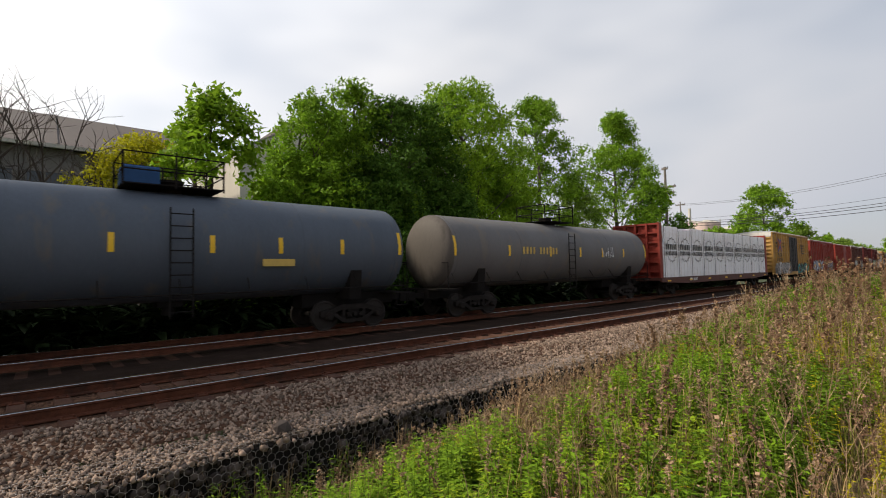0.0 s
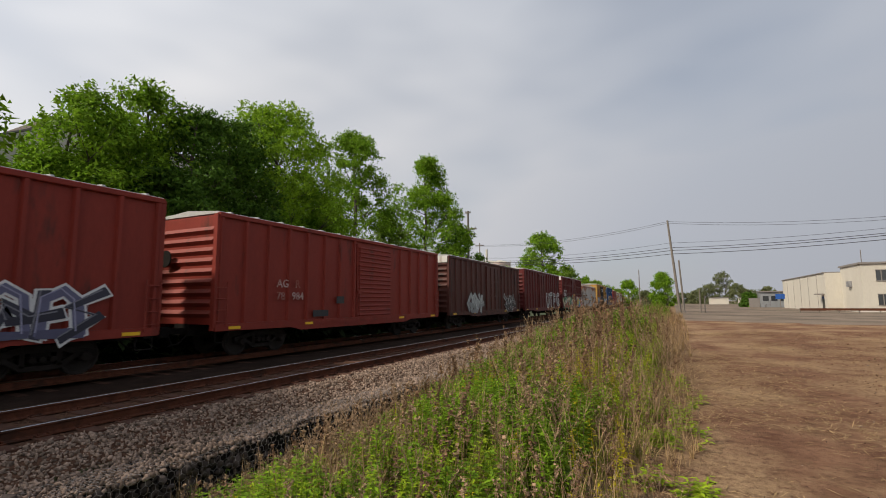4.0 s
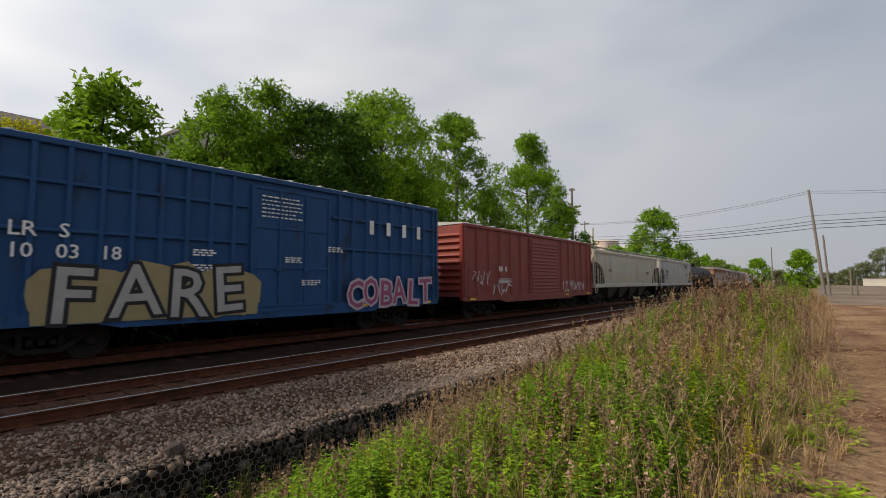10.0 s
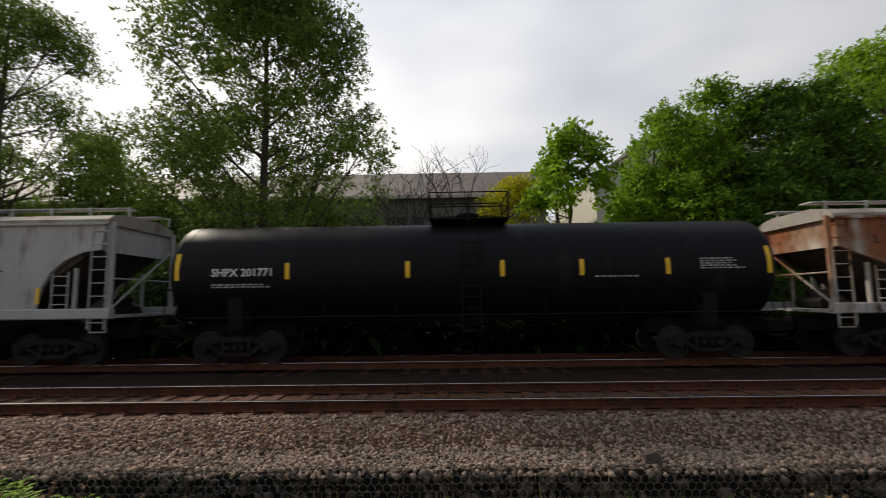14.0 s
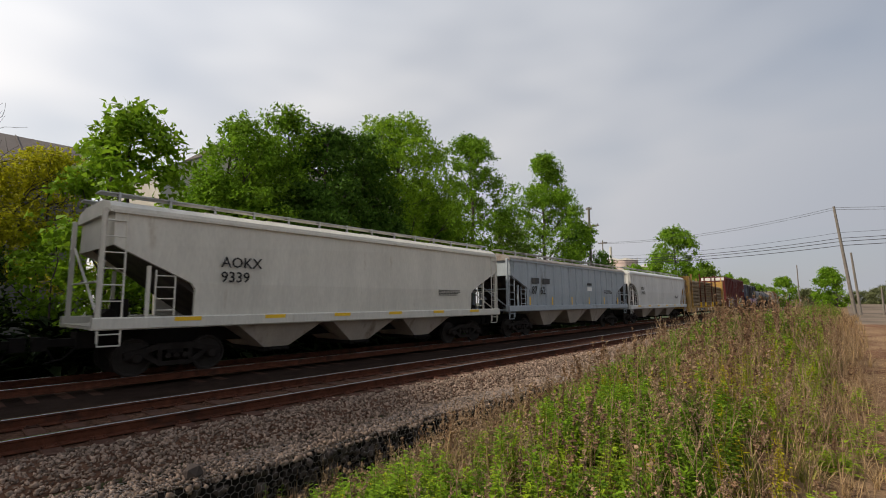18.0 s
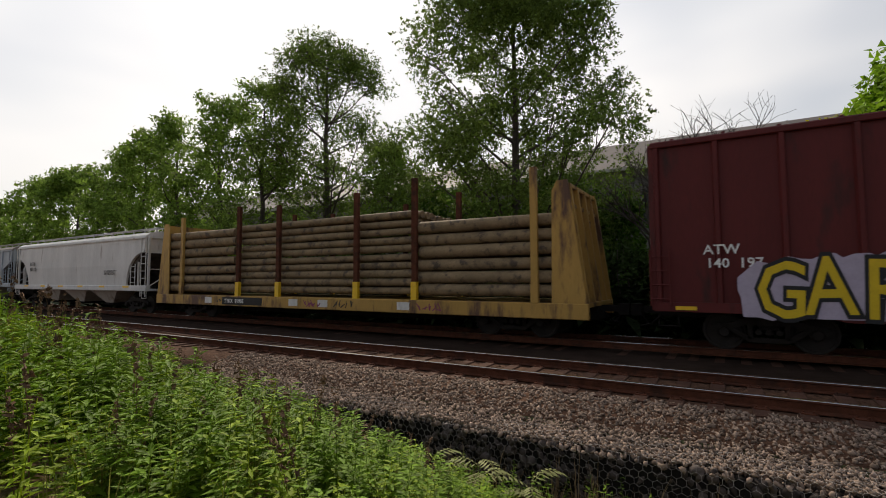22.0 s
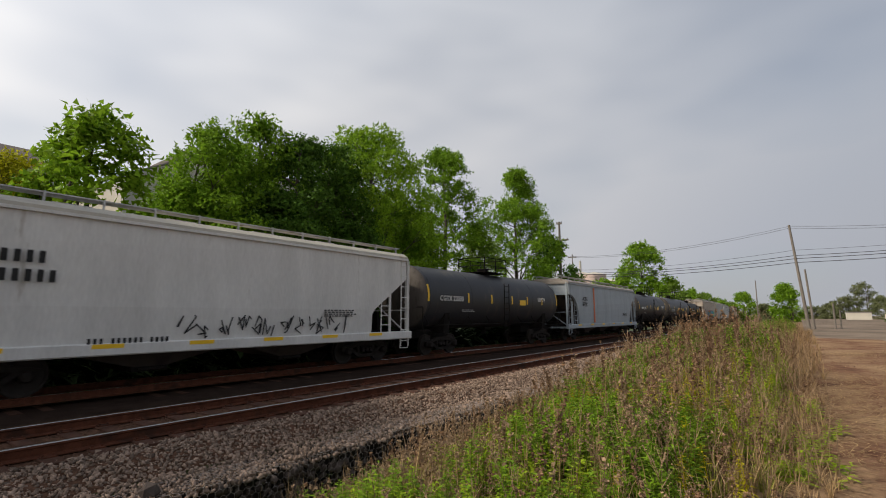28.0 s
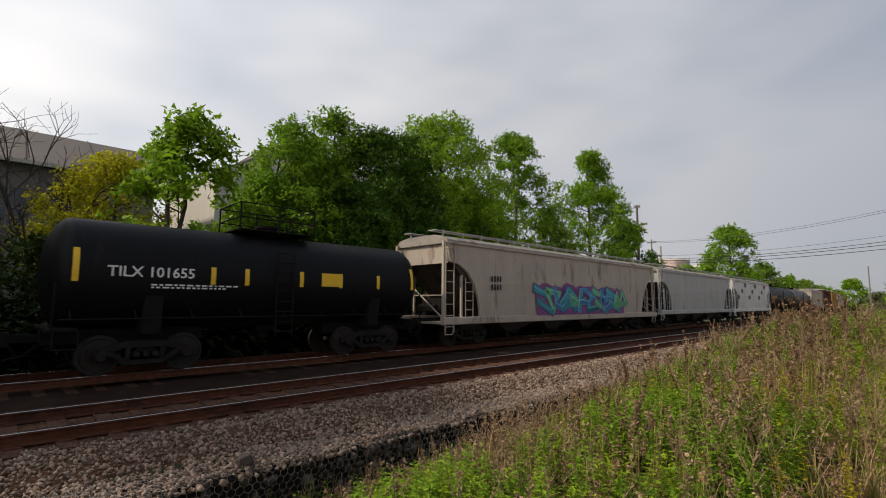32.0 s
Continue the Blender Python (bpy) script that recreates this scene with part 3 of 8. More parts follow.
GLASS_DARK = surface("dark_window_glass", (0.03, 0.035, 0.04), 0.12, 0.0, 0.2, 1.0, 6.0, 0.0, spec=0.6)
POLE_WOOD = surface("grey_pole_wood", (0.16, 0.14, 0.12), 0.9, 0.0, 0.3, 3.0, 30.0, 0.4)
CABLE = surface("black_cable", (0.03, 0.03, 0.032), 0.7, 0.0, 0.1)
TANK_PINK = surface("pale_pink_tank", (0.5, 0.38, 0.34), 0.7, 0.0, 0.12)


def build_warehouse():
    w = thing("warehouse", pose(0, 0, -0.4), "long warehouse with brown metal roof and dark window band", "warehouse")
    y0, y1 = -75.0, 8.8
    part("wall", Build().box(-62, -42, y0, y1, 0, 11.2), WALL_GREY, w)
    roof = Build().along([(-41.4, 11.25), (-41.4, 11.45), (-49, 15.5), (-58, 15.5), (-63, 11.5), (-63, 11.25)], y0 - 0.4, y1 + 0.4)
    part("roof", roof, SIDING, w, "sloping brown metal roof")
    part("gutter", Build().box(-41.5, -41.2, y0, y1, 11.15, 11.4), WALL_WHITE, w)
    y = y1 - 2.2
    while y > y0 + 2:
        win = part("window", Build().box(-42.03, -41.97, y - 1.95, y, 6.8, 9.6), GLASS_DARK, w)
        fr = Build()
        for q in (0.0, 0.5, 1.0):
            fr.box(-41.98, -41.9, y - 1.95 + 1.95 * q - 0.04, y - 1.95 + 1.95 * q + 0.04, 6.8, 9.6)
        for z in (6.8, 8.2, 9.6):
            fr.box(-41.98, -41.9, y - 1.95, y, z - 0.05, z + 0.05)
        part("window_frame", fr, WALL_GREY, win)
        part("pier", Build().box(-42.0, -41.8, y + 0.1, y + 0.45, 0, 11.15), WALL_GREY, w)
        y -= 2.6
    for y in range(int(y0), int(y1), 4):
        b = Build()
        b.add([(-41.4, y, 11.46), (-41.4, y + .08, 11.46), (-49, y + .08, 15.52), (-49, y, 15.52), (-41.4, y, 11.53), (-41.4, y + .08, 11.53), (-49, y + .08, 15.59), (-49, y, 15.59)], [(4, 5, 6, 7), (0, 1, 5, 4), (0, 4, 7, 3), (1, 2, 6, 5)])
        part("roof_seam", b, SIDING, w)


build_warehouse()


def build_mill():
    w = thing("white_mill_building", pose(0, 0, -0.4), "tall off-white industrial building behind trees", "building")
    part("wall", Build().box(-64, -44, 18.5, 48.5, 0, 16.6), WALL_WHITE, w)
    part("parapet", Build().box(-64.2, -43.8, 18.3, 48.7, 16.6, 17.0), SIDING, w)
    part("wing", Build().across([(14.0, 0), (18.5, 0), (18.5, 16.2), (14.0, 13.7)], -60, -44.1), WALL_WHITE, w)
    part("wing_roof", Build().across([(13.9, 13.7), (18.5, 16.25), (18.5, 16.4), (13.9, 13.85)], -60, -44.05), WALL_GREY, w, "thin sloping roof of the side wing")
    for k in range(5):
        for z in (4, 8.5, 12.5):
            part("window", Build().box(-44.02, -43.96, 20.5 + k * 5.4, 22.5 + k * 5.4, z, z + 2.0), GLASS_DARK, w)


build_mill()

for k, (x, y, r, h) in enumerate(((-60, 168, 4.2, 16.6), (-66, 172, 4.2, 17.2), (-56, 176, 3.0, 14.5))):
    t = thing("storage_tank", pose(x, y, -0.4), "pale pink storage tank of a far plant", "storage tank", "far storage tanks")
    part("shell", Build().rod((0, 0, 0), (0, 0, h), r, n=20), TANK_PINK, t, smooth=True)
    part("roof", Build().rod((0, 0, h), (0, 0, h + 1.0), r + 0.1, 0.4, n=20), WALL_WHITE, t)
    part("riser_pipe", Build().rod((r, 0, 0), (r, 0, h + 0.8), 0.15), WALL_WHITE, t)
t = thing("flue", pose(-62, 160, -0.4), "thin white steel flue of a far plant", "chimney")
part("pipe", Build().rod((0, 0, 0), (0, 0, 21.0), 0.5, 0.4, 10), WALL_WHITE, t)


def build_office():
    w = thing("office_building", pose(0, 0, 0), "two-storey cream building across the lot", "building")
    part("wall", Build().box(22.6, 52, 84, 93, 0, 6.6), WALL_WHITE, w)
    part("parapet", Build().box(22.4, 52.2, 83.8, 93.2, 6.6, 6.85), WALL_GREY, w)
    part("hall", Build().box(20.6, 52, 93, 127, 0, 5.9), WALL_WHITE, w, "low windowless hall")
    part("coping", Build().box(20.45, 52, 93, 127.2, 5.9, 6.05), WALL_GREY, w)
    part("annexe", Build().box(30, 40, 78, 84, 0, 3.6), WALL_WHITE, w)
    part("annexe_roof", Build().along([(29.7, 3.6), (40.3, 3.6), (40.3, 3.7), (35, 4.2), (29.7, 3.7)], 77.7, 84), SIDING, w)
    for x in (24.2, 26.8, 43.0, 46.0):
        for z in (1.0, 4.3):
            win = part("window", Build().box(x, x + 1.1, 83.95, 84.02, z, z + 1.4), GLASS_DARK, w)
            part("frame", Build().box(x - 0.08, x + 1.18, 83.9, 83.95, z - 0.1, z).box(x + 0.5, x + 0.6, 83.9, 83.96, z, z + 1.4).box(x - 0.08, x + 1.18, 83.9, 83.95, z + 1.4, z + 1.5), WALL_GREY, win)
    for k in range(5):
        part("panel_joint", Build().box(20.57, 20.62, 98 + k * 6, 98.12 + k * 6, 0, 5.9), WALL_GREY, w)
    part("door", Build().box(20.55, 20.62, 94.2, 95.4, 0, 2.2), GLASS_DARK, w)
    part("canopy", Build().box(19.6, 20.6, 94.0, 95.7, 2.5, 2.7), WALL_GREY, w)
    part("vent_unit", Build().box(22.2, 22.58, 88, 89.2, 3.6, 4.4), GALV_UNIT, w)
    part("service_mast", Build().rod((22.9, 84.3, 6.8), (22.9, 84.3, 8.6), 0.05), POLE_WOOD, w)


GALV_UNIT = surface("galvanised_unit", (0.25, 0.25, 0.26), 0.5, 0.4, 0.2)
build_office()
SHED_GREY = paint("grey_shed_paint", (0.2, 0.21, 0.22))
t = thing("shed", pose(20.3, 138, 0), "low grey flat-roofed shed far across the lot", "shed")
part("wall", Build().box(-2.9, 2.9, -2, 2, 0, 3.6), SHED_GREY, t)
part("roof", Build().box(-3.1, 3.1, -2.3, 2.2, 3.6, 3.85), WALL_GREY, t)
for k in range(3):
    part("window", Build().box(-2.4 + 1.7 * k, -1.2 + 1.7 * k, -2.05, -1.98, 1.5, 2.7), GLASS_DARK, t)
part("side_store", Build().box(-5.0, -2.95, -1.6, 1.6, 0, 2.2), WALL_GREY, t)
t = thing("sign_post", pose(17.6, 112, 0), "blue sign on a thin post beyond the lot", "sign")
part("post", Build().rod((0, 0, 0), (0, 0, 3.4), 0.06), POLE_WOOD, t)
part("panel", Build().box(-0.75, 0.75, -0.1, -0.05, 1.9, 2.9), paint("blue_sign_paint", (0.02, 0.08, 0.3)), t)
for x, w in ((15.0, 7.0), (27.0, 9.0)):
    t = thing("far_shed", pose(x, 235, 0), "far low white building at the end of the lot", "building", "far low buildings")
    part("wall", Build().box(-w / 2, w / 2, -3, 3, 0, 2.6), WALL_WHITE, t)
    part("roof", Build().along([(-w / 2 - 0.2, 2.6), (w / 2 + 0.2, 2.6), (w / 2, 2.9), (-w / 2, 2.9)], -3.2, 3.2), WALL_GREY, t)
t = thing("guard_rail", pose(0, 0, 0), "low steel guard rail at the far edge of the lot", "guard rail")
part("beam", Build().box(14, 60, 76, 76.08, 0.35, 0.65), RUST, t)
for k in range(24):
    part("post", Build().box(14 + 2 * k - 0.05, 14 + 2 * k + 0.05, 76.08, 76.2, 0, 0.65), POLE_WOOD, t)


def utility_pole(base, top, arms, label, r=0.15):
    p = thing("utility_pole", pose(*base), label, "utility pole")
    d = Vector(top) - Vector(base)
    part("shaft", Build().rod((0, 0, -0.3), d, r, r * 0.65, 10), POLE_WOOD, p)
    for f, w in arms:
        c = d * f
        arm = part("crossarm", Build().box(c.x - w / 2, c.x + w / 2, c.y - 0.09, c.y + 0.09, c.z - 0.09, c.z + 0.09), POLE_WOOD, p)
        for q in (-0.45, -0.2, 0.2, 0.45):
            part("insulator", Build().rod((c.x + q * w, c.y, c.z + 0.06), (c.x + q * w, c.y, c.z + 0.24), 0.05, 0.03, 6), CABLE, arm)
    return p


LEAN_TOP, LEAN_BASE = (-0.95, 75.0, 13.3), (0.05, 75.0, 0.0)
utility_pole((-23.9, 55.2, -0.5), (-23.9, 55.2, 13.4), ((0.985, 0.7), (0.83, 2.3), (0.78, 1.9)), "wooden utility pole with two crossarms by the line", 0.2)
utility_pole(LEAN_BASE, LEAN_TOP, (), "tall leaning wooden utility pole beside the weeds", 0.2)
utility_pole((0.55, 74.2, 0.0), (0.2, 74.2, 7.4), (), "short leaning pole stub beside a taller pole", 0.15)
utility_pole((-7.6, 110, -0.2), (-7.55, 110, 8.4), (), "thin straight pole far along the line", 0.12)
utility_pole((48, 62, 0.0), (48, 62, 13.5), ((0.95, 2.0),), "wooden utility pole at the edge of the lot", 0.18)
utility_pole((2.6, 76, 0.0), (2.6, 76, 3.2), (), "low grey post beside the pole", 0.12)
utility_pole((3.2, 77, 0.0), (3.2, 77, 2.4), (), "low grey post beside the pole", 0.1)


def wire_run(pts, r):
    """One unbroken tube through the points."""
    v, f, n = [], [], 5
    for p in pts:
        v += [(p.x + r * math.cos(6.2832 * i / n), p.y, p.z + r * math.sin(6.2832 * i / n)) if abs((pts[-1] - pts[0]).y) > abs((pts[-1] - pts[0]).x) else (p.x, p.y + r * math.cos(6.2832 * i / n), p.z + r * math.sin(6.2832 * i / n)) for i in range(n)]
    for k in range(len(pts) - 1):
        f += [(k * n + i, k * n + (i + 1) % n, (k + 1) * n + (i + 1) % n, (k + 1) * n + i) for i in range(n)]
    return Build().add(v, f)


def wire(a, b, sag, r, label):
    a, b = Vector(a), Vector(b)
    pts = [a.lerp(b, k / 14) - Vector((0, 0, 4 * sag * (k / 14) * (1 - k / 14))) for k in range(15)]
    bld = wire_run(pts, r)
    whole("overhead_wire", bld, CABLE, label, "wire", "overhead wires")


for drop, end, sag, r in ((0.15, 12.6, 1.9, 0.02), (0.4, 12.3, 2.0, 0.02), (3.3, 12.2, 1.3, 0.02), (4.0, 11.6, 1.2, 0.035), (4.4, 11.3, 1.1, 0.04), (4.9, 10.9, 1.1, 0.04)):
    m = Vector(LEAN_TOP).lerp(Vector(LEAN_BASE), drop / 13.3)
    wire(m, (48, 62, end), sag, r, "dark overhead cable strung between poles")
    wire((-34.0, 84.0, 12.7 - drop * 0.8), m, sag * 0.5, r, "dark overhead cable crossing the line")
utility_pole((-34.0, 84.0, -0.5), (-34.0, 84.0, 13.0), ((0.96, 1.6),), "wooden utility pole among trees", 0.15)

# ---- the train ----
K = 1.045                                       # metres along the train for each unit of the list below
RUN = [(0.0, 0.0), (8.0, 153.0), (16.0, 309.3), (24.0, 467.2), (32.0, 625.2)]
MOVERS = []                                     # cars and their places along the train


def run(t):
    """How far the train has gone after t seconds."""
    for (t0, s0), (t1, s1) in zip(RUN, RUN[1:]):
        if t <= t1:
            return s0 + (s1 - s0) * (t - t0) / (t1 - t0)
    return RUN[-1][1]


MAROON = paint("maroon_paint", (0.098, 0.016, 0.015), (0.04, 0.016, 0.014), 0.6)
RED = paint("boxcar_red", (0.205, 0.03, 0.02), (0.09, 0.026, 0.019), 0.63)
BROWN = paint("brown_red_paint", (0.085, 0.03, 0.024), (0.03, 0.016, 0.014), 0.58)
PINK_RED = paint("faded_red_paint", (0.22, 0.06, 0.05), (0.12, 0.045, 0.04), 0.62)
YELLOW = paint("faded_yellow_paint", (0.35, 0.2, 0.052), (0.17, 0.1, 0.055), 0.58, streak=7.0)
YELLOW_FLAT = paint("flatcar_yellow", (0.42, 0.25, 0.065), (0.11, 0.06, 0.04), 0.54)
BLUE = paint("boxcar_blue", (0.018, 0.065, 0.17), (0.02, 0.03, 0.05), 0.62)
NAVY = paint("dark_blue_paint", (0.022, 0.024, 0.042), (0.04, 0.028, 0.025), 0.62)
DOOR_BLACK = paint("black_door_paint", (0.022, 0.022, 0.024), (0.05, 0.035, 0.03), 0.66)
HOPPER_GREY = paint("hopper_grey", (0.37, 0.365, 0.35), (0.2, 0.175, 0.15), 0.64)
HOPPER_LIGHT = paint("hopper_light_grey", (0.5936, 0.5824, 0.56), (0.3, 0.26, 0.22), 0.66)
HOPPER_BEIGE = paint("hopper_beige", (0.392, 0.336, 0.28), (0.2, 0.15, 0.115), 0.6)
HOPPER_BLUE = paint("hopper_blue_grey", (0.324, 0.36, 0.39), (0.2, 0.19, 0.18), 0.65)
HOPPER_CREAM = paint("hopper_cream", (0.42, 0.39, 0.33), (0.26, 0.2, 0.14), 0.64)
HOPPER_PALE = paint("hopper_pale_cream", (0.6, 0.57, 0.5), (0.4, 0.33, 0.25), 0.66)
HOPPER_STREAKED = rusted_paint("rust_streaked_hopper", (0.5, 0.42, 0.37), (0.05, 0.034, 0.028), (0.14, 0.08, 0.055), (0.34, 0.27, 0.225), (3.0, 6.0), 0.9, 0.34, flecks=0.07, grime=(0.085, 0.06, 0.048), runny=1.0)
HOPPER_PATCHY = rusted_paint("rust_patched_hopper", (0.528, 0.504, 0.48), (0.1, 0.032, 0.015), (0.3, 0.11, 0.042), (0.36, 0.27, 0.18), (1.5, 4.1), 0.97, 0.42, 0.05, 0.07, soft=0.2)
HOPPER_RUSTY = rusted_paint("rusting_hopper", (0.525, 0.5145, 0.4935), (0.22, 0.065, 0.028), (0.33, 0.125, 0.055), (0.48, 0.39, 0.31), (2.35, 4.3), 50.0, 0.36, runny=0.3, soft=0.06)
HOPPER_BROWNED = rusted_paint("brown_rusted_hopper", (0.52, 0.44, 0.31), (0.17, 0.038, 0.016), (0.37, 0.115, 0.034), (0.47, 0.27, 0.105), (1.1, 3.7), 1.17, 0.34, 0.05, runny=0.3, soft=0.28)
ROOF_DIRTY = surface("dirty_hopper_roof", (0.27, 0.24, 0.21), 0.8, 0.0, 0.3, 1.5, 18.0, 0.1, (0.15, 0.1, 0.075), 0.58, 1.4)
TANK_BLACK = paint("tank_black", (0.007, 0.007, 0.008), (0.016, 0.014, 0.013), 0.62, spec=0.12, rough=0.5, scale=0.6)
TANK_GREY = paint("tank_dark_grey", (0.036, 0.037, 0.041), (0.07, 0.06, 0.052), 0.6, rough=0.45, scale=0.6)
TANK_BLUISH = paint("tank_blue_grey", (0.078, 0.093, 0.117), (0.11, 0.105, 0.1), 0.6, rough=0.5, scale=0.6)
TANK_PALE = paint("tank_pale_grey", (0.125, 0.12, 0.1187), (0.15, 0.13, 0.11), 0.58, rough=0.6, scale=0.6)
TANK_DUSTY = paint("tank_dusty", (0.095, 0.085, 0.078), (0.17, 0.13, 0.1), 0.58, rough=0.6, scale=0.6)
HEAD_DUST = paint("dusty_tank_head", (0.085, 0.073, 0.063), (0.05, 0.042, 0.036), 0.58, rough=0.7, scale=0.8)
WRAP = surface("white_lumber_wrap", (0.8, 0.8, 0.82), 0.5, 0.0, 0.1, 1.6, 9.0, 0.9)
LOG = surface("weathered_pole_wood", (0.22, 0.155, 0.085), 0.85, 0.0, 0.35, 2.0, 22.0, 0.4, (0.075, 0.055, 0.04), 0.56, 3.0, 1.0)
GALV = surface("galvanised_roof", (0.45, 0.45, 0.44), 0.55, 0.3, 0.2, 1.5, 20.0, 0.1, (0.22, 0.15, 0.11), 0.62)
WHITE_END = paint("white_end_paint", (0.62, 0.6, 0.57), (0.3, 0.24, 0.2), 0.6)
END_DARK = paint("grimy_end_sheets", (0.075, 0.06, 0.048), (0.03, 0.022, 0.018), 0.5)
GRIMY_HOPPER = paint("grimy_chute", (0.06, 0.05, 0.042), (0.04, 0.032, 0.03), 0.55)

SPRAY = {}


def spray(c):
    """A matt spray paint."""
    if c not in SPRAY:
        SPRAY[c] = surface("spray_paint", c, 0.6, 0.0, 0.12, 3.0, 20.0, 0.03)
    return SPRAY[c]


# wheel, truck and coupler meshes, shared by all cars
WHEEL_R = 0.45
wheel_me = Build().turned([(-0.03, 0.2), (-0.02, 0.38), (-0.045, 0.4), (-0.045, WHEEL_R), (0.055, WHEEL_R), (0.06, WHEEL_R + 0.025), (0.085, WHEEL_R + 0.025), (0.085, 0.4), (0.03, 0.38), (0.03, 0.2), (0.1, 0.12), (-0.09, 0.12)], 16, "x").mesh("wheel", STEEL_WHEEL, True)
axle_me = Build().rod((-0.98, 0, 0), (0.98, 0, 0), 0.085, n=10).mesh("axle", STEEL_DARK, True)


def side_frame_build(x):
    b = Build()
    top = [(-1.15, 0.42), (-1.15, 0.6), (-0.75, 0.68), (-0.4, 0.78), (0.4, 0.78), (0.75, 0.68), (1.15, 0.6), (1.15, 0.42), (0.8, 0.5), (0.45, 0.62), (-0.45, 0.62), (-0.8, 0.5)]
    b.across(top, x - 0.06, x + 0.06)
    low = [(-0.8, 0.5), (-0.38, 0.22), (0.38, 0.22), (0.8, 0.5), (0.7, 0.56), (0.33, 0.33), (-0.33, 0.33), (-0.7, 0.56)]
    b.across(low, x - 0.05, x + 0.05)
    for s in (-1, 1):
        b.box(x - 0.05, x + 0.05, s * 0.36 - 0.05, s * 0.36 + 0.05, 0.3, 0.66)
        b.turned([(-0.1, 0.02), (-0.1, 0.1), (-0.07, 0.13), (0.11, 0.13), (0.16, 0.1), (0.16, 0.03)], 12, "x", (x * 1.02, s * 0.89, WHEEL_R))
    for k in (-0.2, 0.0, 0.2):
        b.turned([(0.33, 0.07), (0.62, 0.07)], 8, "x", (x - 0.47, k, 0.47))
    return b


side_out, side_in = side_frame_build(0.98).mesh("side_frame", TRUCK_STEEL), side_frame_build(-0.98).mesh("side_frame", TRUCK_STEEL)
bolster_me = Build().chamfered(-1.0, 1.0, -0.2, 0.2, 0.48, 0.72, 0.04).box(-0.3, 0.3, -0.28, 0.28, 0.7, 0.82).mesh("bolster", STEEL_DARK)
coupler_me = Build().box(-0.09, 0.09, -0.55, 0.15, 0.78, 0.96).box(-0.16, 0.16, -0.78, -0.5, 0.7, 1.02).rod((0.12, -0.5, 0.72), (0.05, -0.35, 0.45), 0.025).mesh("coupler", STEEL_DARK)
hose_me = Build().rod((0.3, 0, 0.75), (0.28, -0.25, 0.5), 0.022).rod((0.28, -0.25, 0.5), (0.18, -0.55, 0.42), 0.022).mesh("air_hose", STEEL_DARK)


def running_gear(car, half, truck_in):
    """Two trucks with their wheels, and the couplers."""
    for s in (-1, 1):
        truck = new("truck")
        truck.empty_display_size = 0.2
        truck.parent = car
        truck.location = (0, s * (half - truck_in), 0)
        for me in (side_out, side_in, bolster_me):
            o = new(me.name, me)
            o.parent = truck
        for a in (-0.89, 0.89):
            for side in (1, -1):
                o = new("wheel", wheel_me)
                o.parent = truck
                o.matrix_basis = pose(side * 0.775, a, WHEEL_R, 0, 0, 0 if side < 0 else 180)
            o = new("axle", axle_me)
            o.parent = truck
            o.location = (0, a, WHEEL_R)
        for me in (coupler_me, hose_me):
            o = new(me.name, me)
            o.parent = car
            o.matrix_basis = pose(0, s * half, 0, 0, 0, 0 if s < 0 else 180)


def ladder(car, x, y0, y1, z0, z1, material, steps=7, r=0.016):
    b = Build()
    b.rod((x, y0, z0), (x, y0, z1), 0.022).rod((x, y1, z0), (x, y1, z1), 0.022)
    for k in range(steps):
        z = z0 + (z1 - z0) * (k + 0.5) / steps
        b.rod((x, y0, z), (x, y1, z), r)
    part("ladder", b, material, car)


def stirrup(car, y, z, material, x=1.5):
    b = Build()
    b.rod((x, y - 0.22, z), (x, y - 0.22, z - 0.38), 0.016).rod((x, y + 0.22, z), (x, y + 0.22, z - 0.38), 0.016).rod((x, y - 0.22, z - 0.38), (x, y + 0.22, z - 0.38), 0.018)
    part("stirrup_step", b, material, car)


TEXTS = {}
FACE = Matrix(((0, 0, 1, 0), (1, 0, 0, 0), (0, 1, 0, 0), (0, 0, 0, 1)))


def words(car, text, y, z, size, material, x=1.63, name="lettering", bold=0.0):
    """Words on the side that faces the lot, starting at y, baseline at z."""
    key = (text, size, material.name, bold)
    if key not in TEXTS:
        cu = bpy.data.curves.new("lettering", "FONT")
        cu.body, cu.size, cu.extrude, cu.offset, cu.resolution_u = text, size, 0.003, bold, 2
        ob = bpy.data.objects.new("lettering", cu)
        scene.collection.objects.link(ob)
        bpy.context.view_layer.update()
        me = bpy.data.meshes.new_from_object(ob.evaluated_get(bpy.context.evaluated_depsgraph_get()))
        bpy.data.objects.remove(ob)
        me.materials.clear()
        me.materials.append(material)
        TEXTS[key] = me
    o = new(name, TEXTS[key])
    o.parent = car
    o.matrix_basis = Matrix.Translation((x, y, z)) @ FACE
    return o


def mark(car, text, y, z, tall, material, x=1.63, bold=0.004):
    """Words whose capitals are so tall."""
    return words(car, text, y, z, tall / 0.69, material, x, "lettering", bold)


def tank_mark(car, text, y, z, tall, material, axis=2.55, r=1.46):
    return mark(car, text, y, z, tall, material, math.sqrt(r * r - (z + tall / 2 - axis) ** 2) + 0.02)


def bars(car, pattern, y, z, size, material, x=1.63, name="lettering"):
    """A line of writing as plain bars: one for each character of the pattern, blanks left open."""
    b = Build()
    for k, c in enumerate(pattern):
        if c != " ":
            w = size * (0.2 if c == "." else 0.4)
            b.box(x, x + 0.004, y + k * size * 0.78, y + k * size * 0.78 + w, z, z + size)
    return part(name, b, material, car)


